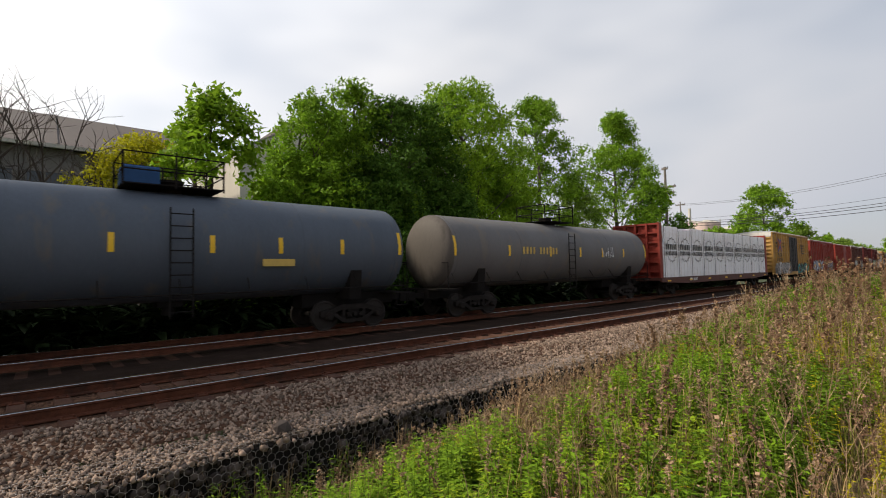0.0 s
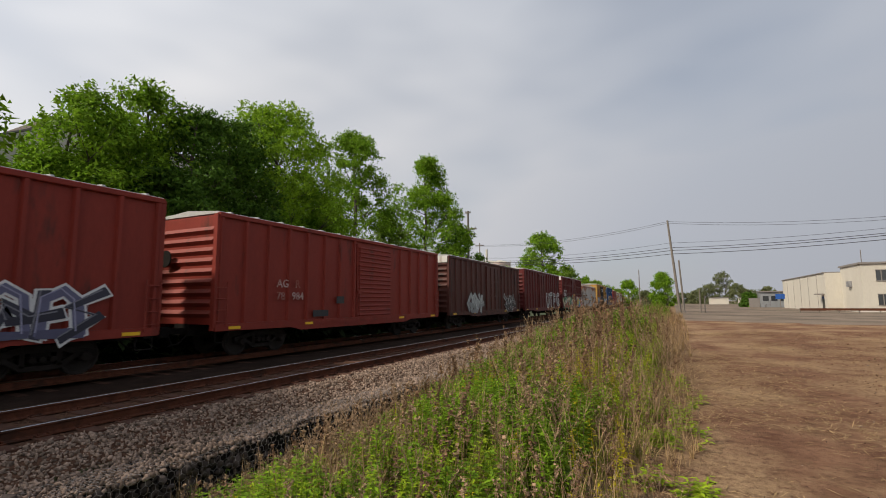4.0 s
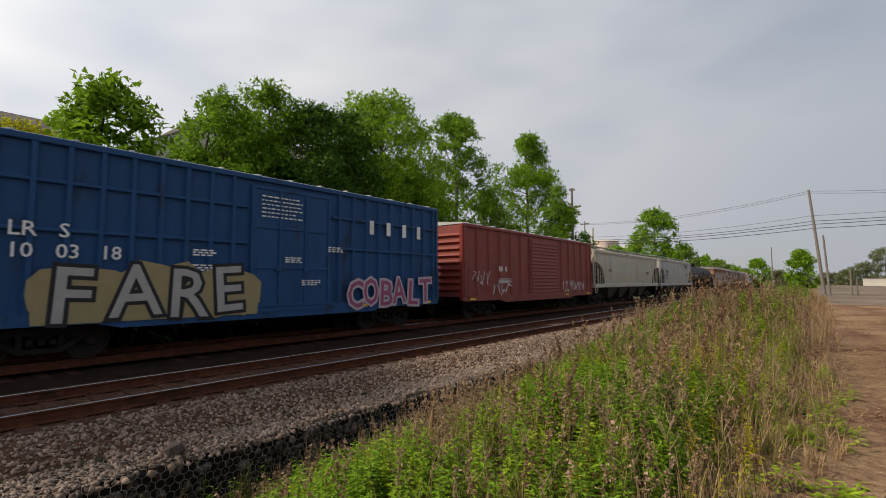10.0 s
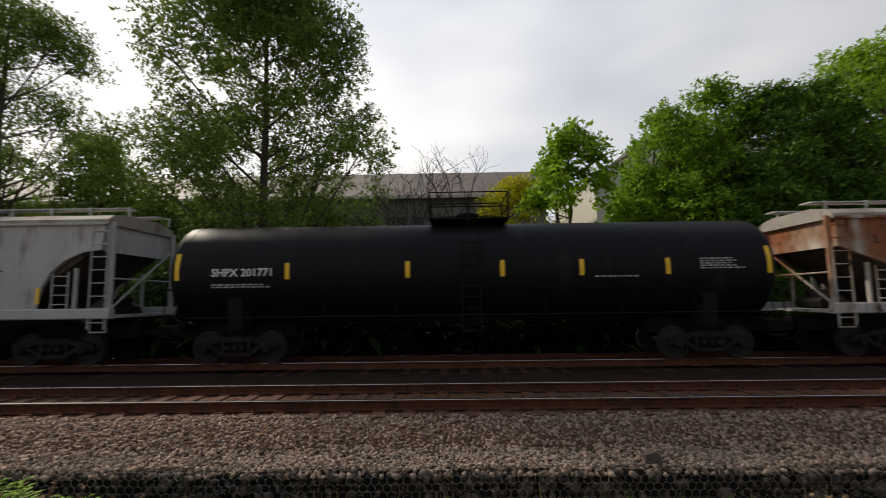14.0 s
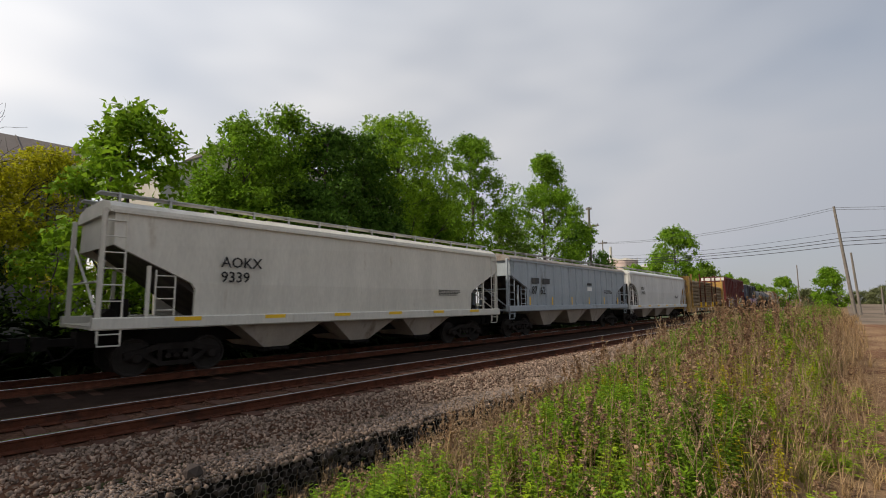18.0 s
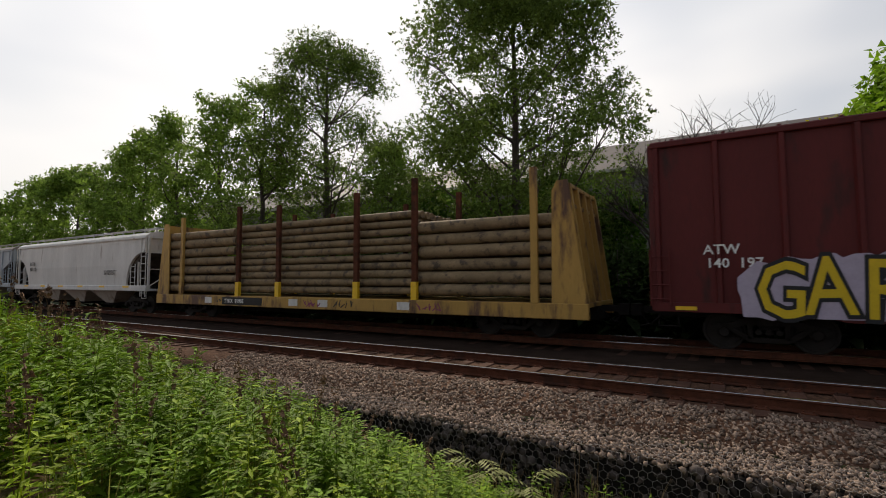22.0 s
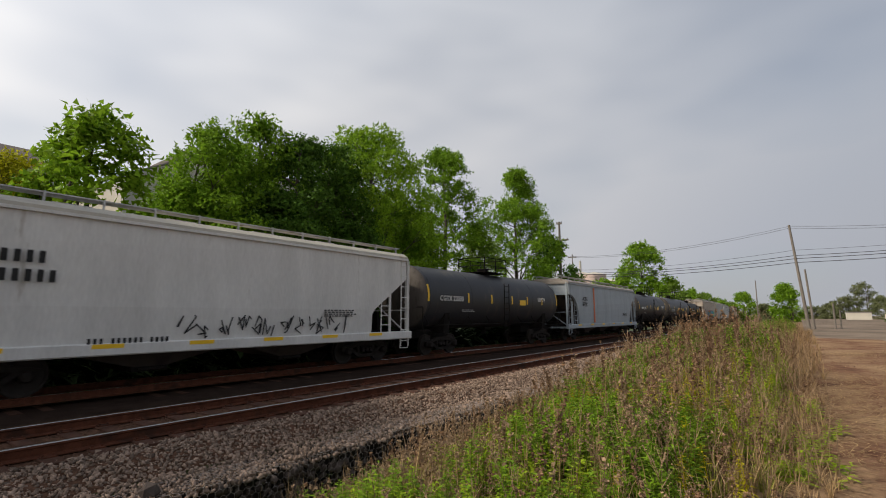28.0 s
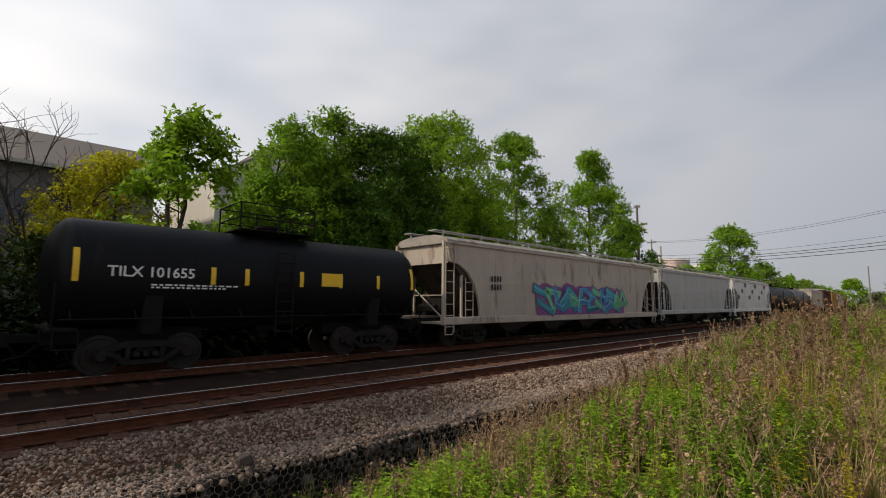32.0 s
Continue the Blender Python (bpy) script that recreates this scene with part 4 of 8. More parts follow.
def small_print(car, y, z, w, lines, material, x=1.63, size=0.038, seed=0):
    rnd = random.Random(seed + int(y * 10))
    b = Build()
    for k in range(lines):
        yy = y
        while yy < y + w * rnd.uniform(0.7, 1.0):
            q = rnd.uniform(0.05, 0.16)
            b.box(x, x + 0.004, yy, min(yy + q, y + w), z - k * size * 1.7, z - k * size * 1.7 + size)
            yy += q + 0.05
    return part("small_print", b, material, car)


def disc(b, x, pts):
    """A flat shape on the side: its outline in y, z."""
    n = len(pts)
    b.add([(x, y, z) for y, z in pts] + [(x - 0.006, y, z) for y, z in pts], [tuple(range(n))] + [(i, (i + 1) % n, n + (i + 1) % n, n + i) for i in range(n)])


def blob(rnd, cy, cz, w, h, n=18, power=3.0, rough_=0.08):
    pts = []
    for i in range(n):
        t = 2 * math.pi * i / n
        c, s = math.cos(t), math.sin(t)
        r = (abs(c) ** power + abs(s) ** power) ** (-1 / power) * (1 + rnd.uniform(-rough_, rough_))
        pts.append((cy + c * r * w / 2, cz + s * r * h / 2))
    return pts


def stroke(b, x, pts, w):
    """A painted line of even width along points in y, z."""
    for (y0, z0), (y1, z1) in zip(pts, pts[1:]):
        d = math.hypot(y1 - y0, z1 - z0) or 1e-6
        ny, nz = -(z1 - z0) / d * w / 2, (y1 - y0) / d * w / 2
        ey, ez = (y1 - y0) / d * w * 0.4, (z1 - z0) / d * w * 0.4
        disc(b, x, [(y0 - ey + ny, z0 - ez + nz), (y0 - ey - ny, z0 - ez - nz), (y1 + ey - ny, z1 + ez - nz), (y1 + ey + ny, z1 + ez + nz)])


def graffiti(car, y0, y1, z0, z1, fills, line, seed, count=4, cloud=None, x=1.635, letters=None, lower=None):
    """Spray-painted bubble lettering: a cloud behind, outlined fills, inner strokes."""
    rnd = random.Random(seed)
    if cloud:
        b = Build()
        base = [(y0 - 0.15, z0 - 0.05)]
        for k in range(25):
            base.append((y0 - 0.2 + (y1 - y0 + 0.4) * k / 24, z0 + (z1 - z0) * (0.72 + rnd.uniform(-0.12, 0.16)) * math.sin(math.pi * (0.1 + 0.8 * k / 24)) ** 0.4))
        disc(b, x - 0.004, base + [(y1 + 0.15, z0 - 0.05)])
        for k in range(count + 2):
            disc(b, x, blob(rnd, y0 + (y1 - y0) * (k + 0.5) / (count + 2), (z0 + z1) / 2 + rnd.uniform(-0.1, 0.1), (y1 - y0) / count * 1.1, (z1 - z0) * rnd.uniform(0.9, 1.12), 14, 2.4, 0.12))
        part("graffiti_cloud", b, spray(cloud), car)
    if letters:
        w, fits = (y1 - y0) / len(letters), {}
        for d, m, bold in ((0.008, line, 0.101), (0.014, fills[0], 0.012)):
            for k, c in enumerate(letters):
                o = words(car, c, 0, 0, (z1 - z0) * 1.42, spray(m), 0, "graffiti_letter", bold)
                fit = min(1.0, w * 1.05 / max(p.co.x for p in o.data.vertices)) if bold > 0.1 else fits[k]
                fits[k] = fit
                o.matrix_basis = Matrix.Translation((x + d, y0 + k * w + 0.06, z0 + 0.05 * (k % 2))) @ FACE @ Matrix.Rotation(radians((-3, 2, -2, 4)[k % 4]), 4, "Z") @ Matrix.Diagonal((fit, 1, 1, 1))
        return
    # chunky interlocking arches, hooks, rings and bolts: glow, dark edge, two-tone fill and thin light edges
    forms = [[[(-0.2, 0.2), (0.5, 0.95), (1.1, 0.35), (0.8, 0.0)]], [[(0.0, 0.15), (0.3, 0.95), (0.5, 0.3), (0.8, 1.0), (1.15, 0.35)]],
             [[(0.0, 0.0), (0.05, 0.75), (0.4, 1.0), (0.85, 0.8), (1.0, 0.0)]], [[(0.0, 1.0), (0.1, 0.0), (0.6, 0.05), (1.1, 0.4)], [(0.1, 0.55), (0.9, 0.65)]],
             [[(0.05, 0.95), (0.95, 0.85), (0.5, 0.0), (0.05, 0.95)]], [[(1.1, 1.0), (0.1, 0.62), (0.9, 0.42), (-0.1, -0.08)]],
             [[(-0.1, 0.5), (0.5, 0.4), (1.2, 0.75), (1.0, 0.35)], [(0.3, 0.95), (0.45, 0.0)]]]
    tall, cells = z1 - z0, max(4, int(count * 1.9))
    step = (y1 - y0) / cells
    for k in range(cells):
        heavy = min(step * 0.55, tall * 0.3) * rnd.uniform(0.8, 1.15)
        mirror, upside = rnd.random() < 0.5, rnd.random() < 0.35
        slant, up = rnd.uniform(-0.18, 0.22) * step, rnd.uniform(-0.05, 0.05) * tall
        spots = [[(y0 + step * (k - 0.3 + 1.6 * (1 - u if mirror else u)) + slant * (q - 0.5) + rnd.uniform(-0.05, 0.05) * step, z0 + heavy * 0.5 + up + (tall - heavy) * (1 - q if upside else q)) for u, q in line_] for line_ in rnd.choice(forms)]
        edge, over, low, gleam = Build(), Build(), Build(), Build()
        for pts in spots:
            ribbon(edge, x + 0.006 + k * 0.0008, pts, heavy + 0.13, heavy * 0.8 + 0.13)
            ribbon(over, x + 0.016 + k * 0.0008, pts, heavy, heavy * 0.8)
            under = [(a, c) for a, c in pts if c < z0 + tall * 0.55]
            if len(under) > 1:
                ribbon(low, x + 0.023 + k * 0.0008, under, heavy * 0.96, heavy * 0.7)
            ribbon(gleam, x + 0.031, [(a - heavy * 0.3, c + heavy * 0.2) for a, c in pts], 0.035, 0.03)
        piece = part("graffiti_piece", edge, spray(line), car)
        part("fill", over, spray(fills[k % len(fills)]), piece)
        if low.v:
            part("lower_fill", low, spray(lower or tuple(q * 0.7 for q in fills[k % len(fills)])), piece)
        part("highlight", gleam, spray(tuple(min(0.7, q * 1.4 + 0.12) for q in fills[k % len(fills)])), piece)


def ribbon(b, x, pts, w0, w1):
    """A painted band through points in y, z whose joints are mitred."""
    n, left, right = len(pts), [], []
    for k, (y, z) in enumerate(pts):
        (ya, za), (yb, zb) = pts[max(0, k - 1)], pts[min(n - 1, k + 1)]
        d = math.hypot(yb - ya, zb - za) or 1e-6
        w = (w0 + (w1 - w0) * k / (n - 1)) / 2
        ny, nz = -(zb - za) / d * w, (yb - ya) / d * w
        ey, ez = ((yb - ya) / d * w * 0.8, (zb - za) / d * w * 0.8) if k in (0, n - 1) else (0, 0)
        s_ = -1 if k == 0 else 1
        left.append((y + ny + ey * s_, z + nz + ez * s_))
        right.append((y - ny + ey * s_ * 0.6, z - nz + ez * s_ * 0.6))
    for k in range(n - 1):
        disc(b, x, [left[k], right[k], right[k + 1], left[k + 1]])


def tag_scrawl(car, y, z, w, h, colour, seed, x=1.636):
    """A thin sprayed signature."""
    rnd = random.Random(seed)
    b = Build()
    n = 5
    for k in range(n):
        yy = y + w * k / n
        pts = [(yy + rnd.uniform(0, w / n * 1.2), z + rnd.uniform(0, h)) for _ in range(4)]
        stroke(b, x, pts, 0.035)
    part("graffiti_tag", b, spray(colour), car)


def reflectors(car, ys, z, x=1.64, w=0.45, h=0.09):
    for y in ys:
        part("reflector", Build().box(x - 0.01, x + 0.004, y - w / 2, y + w / 2, z, z + h), YELLOW_REFLECT, car)


def begin(name, front, back, label, category, group=""):
    """A car whose body runs from front to back on the train; gives the car and half its length."""
    car = thing(name, line_pose(TRAIN_X, front * K), label, category, group)
    MOVERS.append((car, (front + back) / 2 * K))
    return car, (back - front) / 2 * K


def boxcar(front, back, body, label, top=4.75, sill=0.8, door=None, door_at=0.0, door_w=3.0, door_kind="plug", post=0.95, end=None, roof=None, end_cap=None, seams=()):
    car, h = begin("boxcar", front, back, label, "boxcar")
    end, roof, door = end or body, roof or GALV, door or body
    core = Build()
    core.box(-1.5, 1.5, -h, h, sill + 0.28, top - 0.12)
    part("body", core, body, car)
    # side sills, deeper between the trucks
    for s in (1, -1):
        x0, x1 = (1.5, 1.6) if s > 0 else (-1.6, -1.5)
        part("side_sill", Build().across([(-h, sill + 0.3), (-h, sill + 0.08), (-h + 3.2, sill + 0.06), (-h + 3.7, sill - 0.06), (h - 3.7, sill - 0.06), (h - 3.2, sill + 0.06), (h, sill + 0.08), (h, sill + 0.3)], x0, x1), body, car)
        part("top_chord", Build().chamfered(1.48 if s > 0 else -1.6, 1.6 if s > 0 else -1.48, -h, h, top - 0.2, top - 0.05, 0.02), body, car)
    part("underframe", Build().box(-0.35, 0.35, -h, h, 0.72, 1.1).box(-1.4, 1.4, -h + 2.6, -h + 2.9, 0.8, 1.1).box(-1.4, 1.4, h - 2.9, h - 2.6, 0.8, 1.1).box(-1.0, -0.3, -0.8, 0.8, 0.55, 0.95).rod((0.9, -1.6, 0.75), (0.9, 0.4, 0.75), 0.2), STEEL_DARK, car)
    # side posts
    y = -h + 0.12
    ys = []
    while y < h:
        if abs(y - door_at) > door_w / 2 + 0.12:
            ys.append(y)
        y += post
    me = Build().add([(1.495, -0.08, 0), (1.6, -0.045, 0), (1.6, 0.045, 0), (1.495, 0.08, 0), (1.495, -0.08, 1), (1.6, -0.045, 1), (1.6, 0.045, 1), (1.495, 0.08, 1)], [(0, 1, 5, 4), (1, 2, 6, 5), (2, 3, 7, 6), (4, 5, 6, 7), (0, 3, 2, 1)])
    for k in range(len(me.v)):
        x, y_, z_ = me.v[k]
        me.v[k] = (x, y_, sill + 0.3 if z_ == 0 else top - 0.2)
    me = me.mesh("side_post", body)
    for y in ys:
        for flip in (0, 180):
            o = new("side_post", me)
            o.parent = car
            o.matrix_basis = pose(0, y, 0, 0, 0, flip)
    # door
    dz0, dz1 = sill + 0.22, top - 0.32
    d = Build()
    w2 = door_w / 2
    d.box(1.5, 1.585, door_at - w2, door_at + w2, dz0, dz1)
    dr = part("door", d, door, car, "sliding side door")
    if door_kind != "slats":
        for q in (0.02, 0.33, 0.66, 0.98):
            z = dz0 + (dz1 - dz0) * q
            part("door_rail", Build().chamfered(1.585, 1.615, door_at - w2 + 0.03, door_at + w2 - 0.03, z - 0.04, z + 0.04, 0.01), door, dr)
        n = int(door_w / 0.72)
        for k in range(n + 1):
            yy = door_at - w2 + 0.05 + (door_w - 0.1) * k / n
            part("door_rib", Build().across([(yy - 0.05, dz0 + .1), (yy + 0.05, dz0 + .1), (yy + 0.05, dz1 - .1), (yy - 0.05, dz1 - .1)], 1.585, 1.622), door, dr)
    if door_kind == "slats":
        slat = Build().add([(1.585, door_at - w2 + .08, 0), (1.585, door_at + w2 - .08, 0), (1.62, door_at + w2 - .08, .05), (1.62, door_at - w2 + .08, .05), (1.585, door_at - w2 + .08, .1), (1.585, door_at + w2 - .08, .1)], [(0, 1, 2, 3), (3, 2, 5, 4)]).mesh("slat", door)
        k = dz0 + 0.12
        while k < dz1 - 0.1:
            o = new("slat", slat)
            o.parent = dr
            o.location = (0, 0, k)
            k += 0.2
    for yy in (door_at - w2 * 0.35, door_at + w2 * 0.35) if door_kind == "plug" else (door_at - w2 + 0.15,):
        part("lock_bar", Build().rod((1.63, yy, dz0 + 0.1), (1.63, yy, dz1 - 0.1), 0.022), door, dr)
        part("lock_plate", Build().box(1.585, 1.66, yy - 0.12, yy + 0.12, dz0 + 1.1, dz0 + 1.25), door, dr)
    part("door_track", Build().box(1.5, 1.62, door_at - w2 - (door_w if door_kind != "plug" else 0.6), door_at + w2 + 0.2, sill + 0.12, sill + 0.22), body, car)
    for z in seams:                                       # rails across the side, between the door and the ends
        for y0, y1 in ((-h, door_at - w2 - 0.1), (door_at + w2 + 0.1, h)):
            part("side_rail", Build().chamfered(1.495, 1.59, y0, y1, z - 0.045, z + 0.045, 0.02), body, car)
    # ends with pressed ribs
    for s in (-1, 1):
        e = Build()
        rows = 9
        for k in range(rows):
            z = sill + 0.45 + (top - sill - 0.9) * k / rows
            hh = (top - sill - 0.9) / rows
            e.add([(-1.42, 0, z + .04), (1.42, 0, z + .04), (1.36, s * 0.085, z + hh * .5), (-1.36, s * 0.085, z + hh * .5), (-1.42, 0, z + hh - .04), (1.42, 0, z + hh - .04)], [(0, 1, 2, 3), (3, 2, 5, 4), (0, 3, 4), (1, 5, 2)])
        e.v = [(x, y_ + s * (h + 0.002), z) for x, y_, z in e.v]
        part("end_ribs", e, end, car)
        part("end_post", Build().box(1.4, 1.56, s * h - 0.06, s * h + 0.06, sill + 0.1, top - 0.1), end, car)
        part("end_post", Build().box(-1.56, -1.4, s * h - 0.06, s * h + 0.06, sill + 0.1, top - 0.1), end, car)
        if end_cap:
            part("end_cap_panel", Build().box(-1.45, 1.45, min(s * (h + .09), s * (h + .1)), max(s * (h + .09), s * (h + .1)), top - 0.5, top - 0.08), end_cap, car, "white painted upper end panel")
    for s in (-1, 1):
        ladder(car, 1.62, s * (h - 0.15) - 0.22, s * (h - 0.15) + 0.22 - (0.06 if s > 0 else 0), sill + 0.2, sill + 1.6, body, 4)
        stirrup(car, s * (h - 0.3), sill + 0.1, STEEL_DARK)
    part("brake_wheel", Build().turned([(-0.02, 0.28), (0.02, 0.28)], 14, "y", (-0.7, -h - 0.2, 3.2)).rod((-0.7, -h, 3.2), (-0.7, -h - 0.22, 3.2), 0.03), STEEL_DARK, car)
    # roof with pressed panels
    r = Build()
    r.along([(-1.56, top - 0.08), (1.56, top - 0.08), (1.5, top - 0.02), (0, top + 0.1), (-1.5, top - 0.02)], -h, h)
    rf = part("roof", r, roof, car, "ribbed metal roof")
    rib = Build().along([(-1.52, top - 0.03), (1.52, top - 0.03), (1.5, top + 0.02), (0, top + 0.14), (-1.5, top + 0.02)], -0.04, 0.04).mesh("roof_rib", roof)
    y = -h + 0.5
    while y < h - 0.2:
        o = new("roof_rib", rib)
        o.parent = rf
        o.location = (0, y, 0)
        y += 1.1
    reflectors(car, [-h + 0.7, -h * 0.45, h * 0.45, h - 0.7], sill + 0.12, 1.612)
    running_gear(car, h, 2.35)
    return car, h


def hopper(front, back, body, label, top=4.28, sill=1.28, ribs=0, bays=3, curved=True, dark_ends=False, chute=None, low=None, roof=None):
    """A covered hopper car; ribs: number of outside posts on a side, 0 for a smooth side."""
    car, h = begin("covered_hopper", front, back, label, "hopper car")
    low = low if low is not None else sill
    cut = 1.75
    # side sheets with the cut-away ends
    for s in (1, -1):
        if curved:
            arc_l = [(-h + 0.35 + cut * math.sin(q) ** 1.0, low + 0.15 + (top - low - 1.25) * math.cos(q)) for q in (0, .3, .6, .9, 1.2, 1.4, math.pi / 2)]
            pts = [(-h + 0.28, top - 0.35)] + arc_l + [(-p[0], p[1]) for p in reversed(arc_l)] + [(h - 0.28, top - 0.35)]
        else:
            pts = [(-h + 0.3, top - 0.3), (-h + 0.3, top - 1.15), (-h + 2.05, low + 1.0), (-h + 2.15, low + 0.85), (-h + 2.15, low + 0.15), (h - 2.15, low + 0.15), (h - 2.15, low + 0.85), (h - 2.05, low + 1.0), (h - 0.3, top - 1.15), (h - 0.3, top - 0.3)]
        b = Build()
        n = len(pts)
        bulge = lambda z: 1.5 + 0.07 * math.sin(math.pi * min(1, max(0, (z - low) / (top - low))))
        cols = []
        x_in = 1.44
        verts = [(s * bulge(z), y, z) for y, z in pts] + [(s * x_in, y, z) for y, z in pts]
        b.add(verts, [tuple(range(n))] + [tuple(range(2 * n - 1, n - 1, -1))] + [(i, n + i, n + (i + 1) % n, (i + 1) % n) for i in range(n)])
        part("side_sheet", b, body, car)
        part("side_sill", Build().chamfered(1.38 if s > 0 else -1.6, 1.6 if s > 0 else -1.38, -h, h, low - 0.12, low + 0.17, 0.03), body if not dark_ends else chute or body, car)
        if ribs:
            me = Build().add([(1.5, -.075, low + .17), (1.6, -.04, low + .17), (1.6, .04, low + .17), (1.5, .075, low + .17), (1.5, -.075, top - .36), (1.6, -.04, top - .36), (1.6, .04, top - .36), (1.5, .075, top - .36)], [(0, 1, 5, 4), (1, 2, 6, 5), (2, 3, 7, 6), (4, 5, 6, 7)]).mesh("side_post", body)
            for k in range(ribs):
                y = -h + 1.9 + (2 * h - 3.8) * k / (ribs - 1)
                o = new("side_post", me)
                o.parent = car
                o.matrix_basis = pose(0, y, 0, 0, 0, 0 if s > 0 else 180)
    # inner hull with sloping ends, darker than the body
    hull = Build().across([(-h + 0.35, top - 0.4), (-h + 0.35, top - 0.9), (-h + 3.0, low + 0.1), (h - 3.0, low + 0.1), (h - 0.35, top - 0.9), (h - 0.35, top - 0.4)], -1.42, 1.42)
    part("hull", hull, END_DARK, car, "sloping end sheets of the hold")
    for s in (-1, 1):
        part("end_sheet", Build().box(-1.44, 1.44, min(s * (h - 0.3), s * (h - 0.34)), max(s * (h - 0.3), s * (h - 0.34)), top - 1.15, top - 0.3), body, car)
    # roof
    prof = [(-1.56, top - 0.38), (1.56, top - 0.38), (1.53, top - 0.24), (1.32, top - 0.1), (0.8, top), (-0.8, top), (-1.32, top - 0.1), (-1.53, top - 0.24)]
    part("roof", Build().along(prof, -h + 0.2, h - 0.2), roof or ROOF_DIRTY, car, "rounded roof grey with dirt")
    part("eave_rail", Build().box(1.5, 1.6, -h + 0.25, h - 0.25, top - 0.4, top - 0.33), body, car)
    for s in (1, -1):
        part("roof_walk", Build().box(s * 0.75 - 0.22, s * 0.75 + 0.22, -h + 0.1, h - 0.1, top + 0.16, top + 0.19), GALV, car, "grating walkway on the roof")
    bracket = Build().box(-0.03, 0.03, -0.02, 0.02, -0.08, 0.2).box(-0.2, 0.0, -0.02, 0.02, 0.13, 0.155).mesh("walk_bracket", GALV)
    y = -h + 0.5
    while y < h:
        for s in (1, -1):
            o = new("walk_bracket", bracket)
            o.parent = car
            o.matrix_basis = pose(s * 0.97, y, top, 0, 0, 0 if s > 0 else 180)
        y += 1.15
    for k in range(bays * 2):
        y = -h + 2.2 + (2 * h - 4.4) * (k + 0.5) / (bays * 2)
        part("hatch", Build().box(-0.38, 0.38, y - 0.4, y + 0.4, top, top + 0.1), body, car)
    # discharge bays
    span = (2 * h - 6.4) / bays
    for k in range(bays):
        y = -h + 3.2 + span * (k + 0.5)
        b = Build()
        wy, wz = span * 0.49, 0.36
        v = [(sx * 1.4, y + sy * wy, low) for sx, sy in ((-1, -1), (1, -1), (1, 1), (-1, 1))] + [(sx * 1.0, y + sy * 0.4, wz + 0.12) for sx, sy in ((-1, -1), (1, -1), (1, 1), (-1, 1))]
        b.add(v, [(0, 1, 5, 4), (1, 2, 6, 5), (2, 3, 7, 6), (3, 0, 4, 7), (4, 5, 6, 7), (3, 2, 1, 0)])
        bay = part("discharge_bay", b, chute or GRIMY_HOPPER, car)
        part("outlet_gate", Build().box(-1.02, 1.02, y - 0.42, y + 0.42, wz, wz + 0.12).rod((1.1, y - 0.3, wz + .06), (1.1, y + 0.3, wz + .06), 0.04), STEEL_DARK, bay)
    part("centre_sill", Build().box(-0.3, 0.3, -h, h, 0.72, 1.1), STEEL_DARK, car)
    # end platforms, posts, ladders
    for s in (-1, 1):
        part("end_platform", Build().box(-1.45, 1.45, min(s * h, s * (h - 1.6)), max(s * h, s * (h - 1.6)), low - 0.1, low - 0.02), body if not dark_ends else chute or body, car)
        ends = Build()
        for x in (1.42, -1.42):
            ends.box(x - 0.05, x + 0.05, s * (h - 0.12) - 0.05, s * (h - 0.12) + 0.05, low, top - 0.3)
            ends.box(x - 0.04, x + 0.04, s * (h - 1.1) - 0.04, s * (h - 1.1) + 0.04, low, top - 1.6)
        ends.rod((1.4, s * (h - .15), low + 1.0), (-1.4, s * (h - .15), low + 1.0), 0.025).rod((1.4, s * (h - .15), low + 0.1), (-1.4, s * (h - .15), low + 2.0), 0.03)
        part("end_frame", ends, body, car)
        ladder(car, 1.56, s * (h - 0.35) - 0.25, s * (h - 0.35) + 0.2, low - 0.4, top - 0.4, body, 8)
        ladder(car, 1.53, s * (h - 1.45) - 0.22, s * (h - 1.45) + 0.22, low - 0.1, top - 1.7, body, 5)
        stirrup(car, s * (h - 0.35), low - 0.1, body)
        part("brake_gear", Build().rod((-0.5, s * (h - 0.6), 1.5), (0.5, s * (h - 0.6), 1.5), 0.16).box(-0.6, 0.6, s * (h - .9) - .05, s * (h - .9) + .05, 1.2, 1.9), STEEL_DARK, car)
    running_gear(car, h, 1.95)
    return car, h


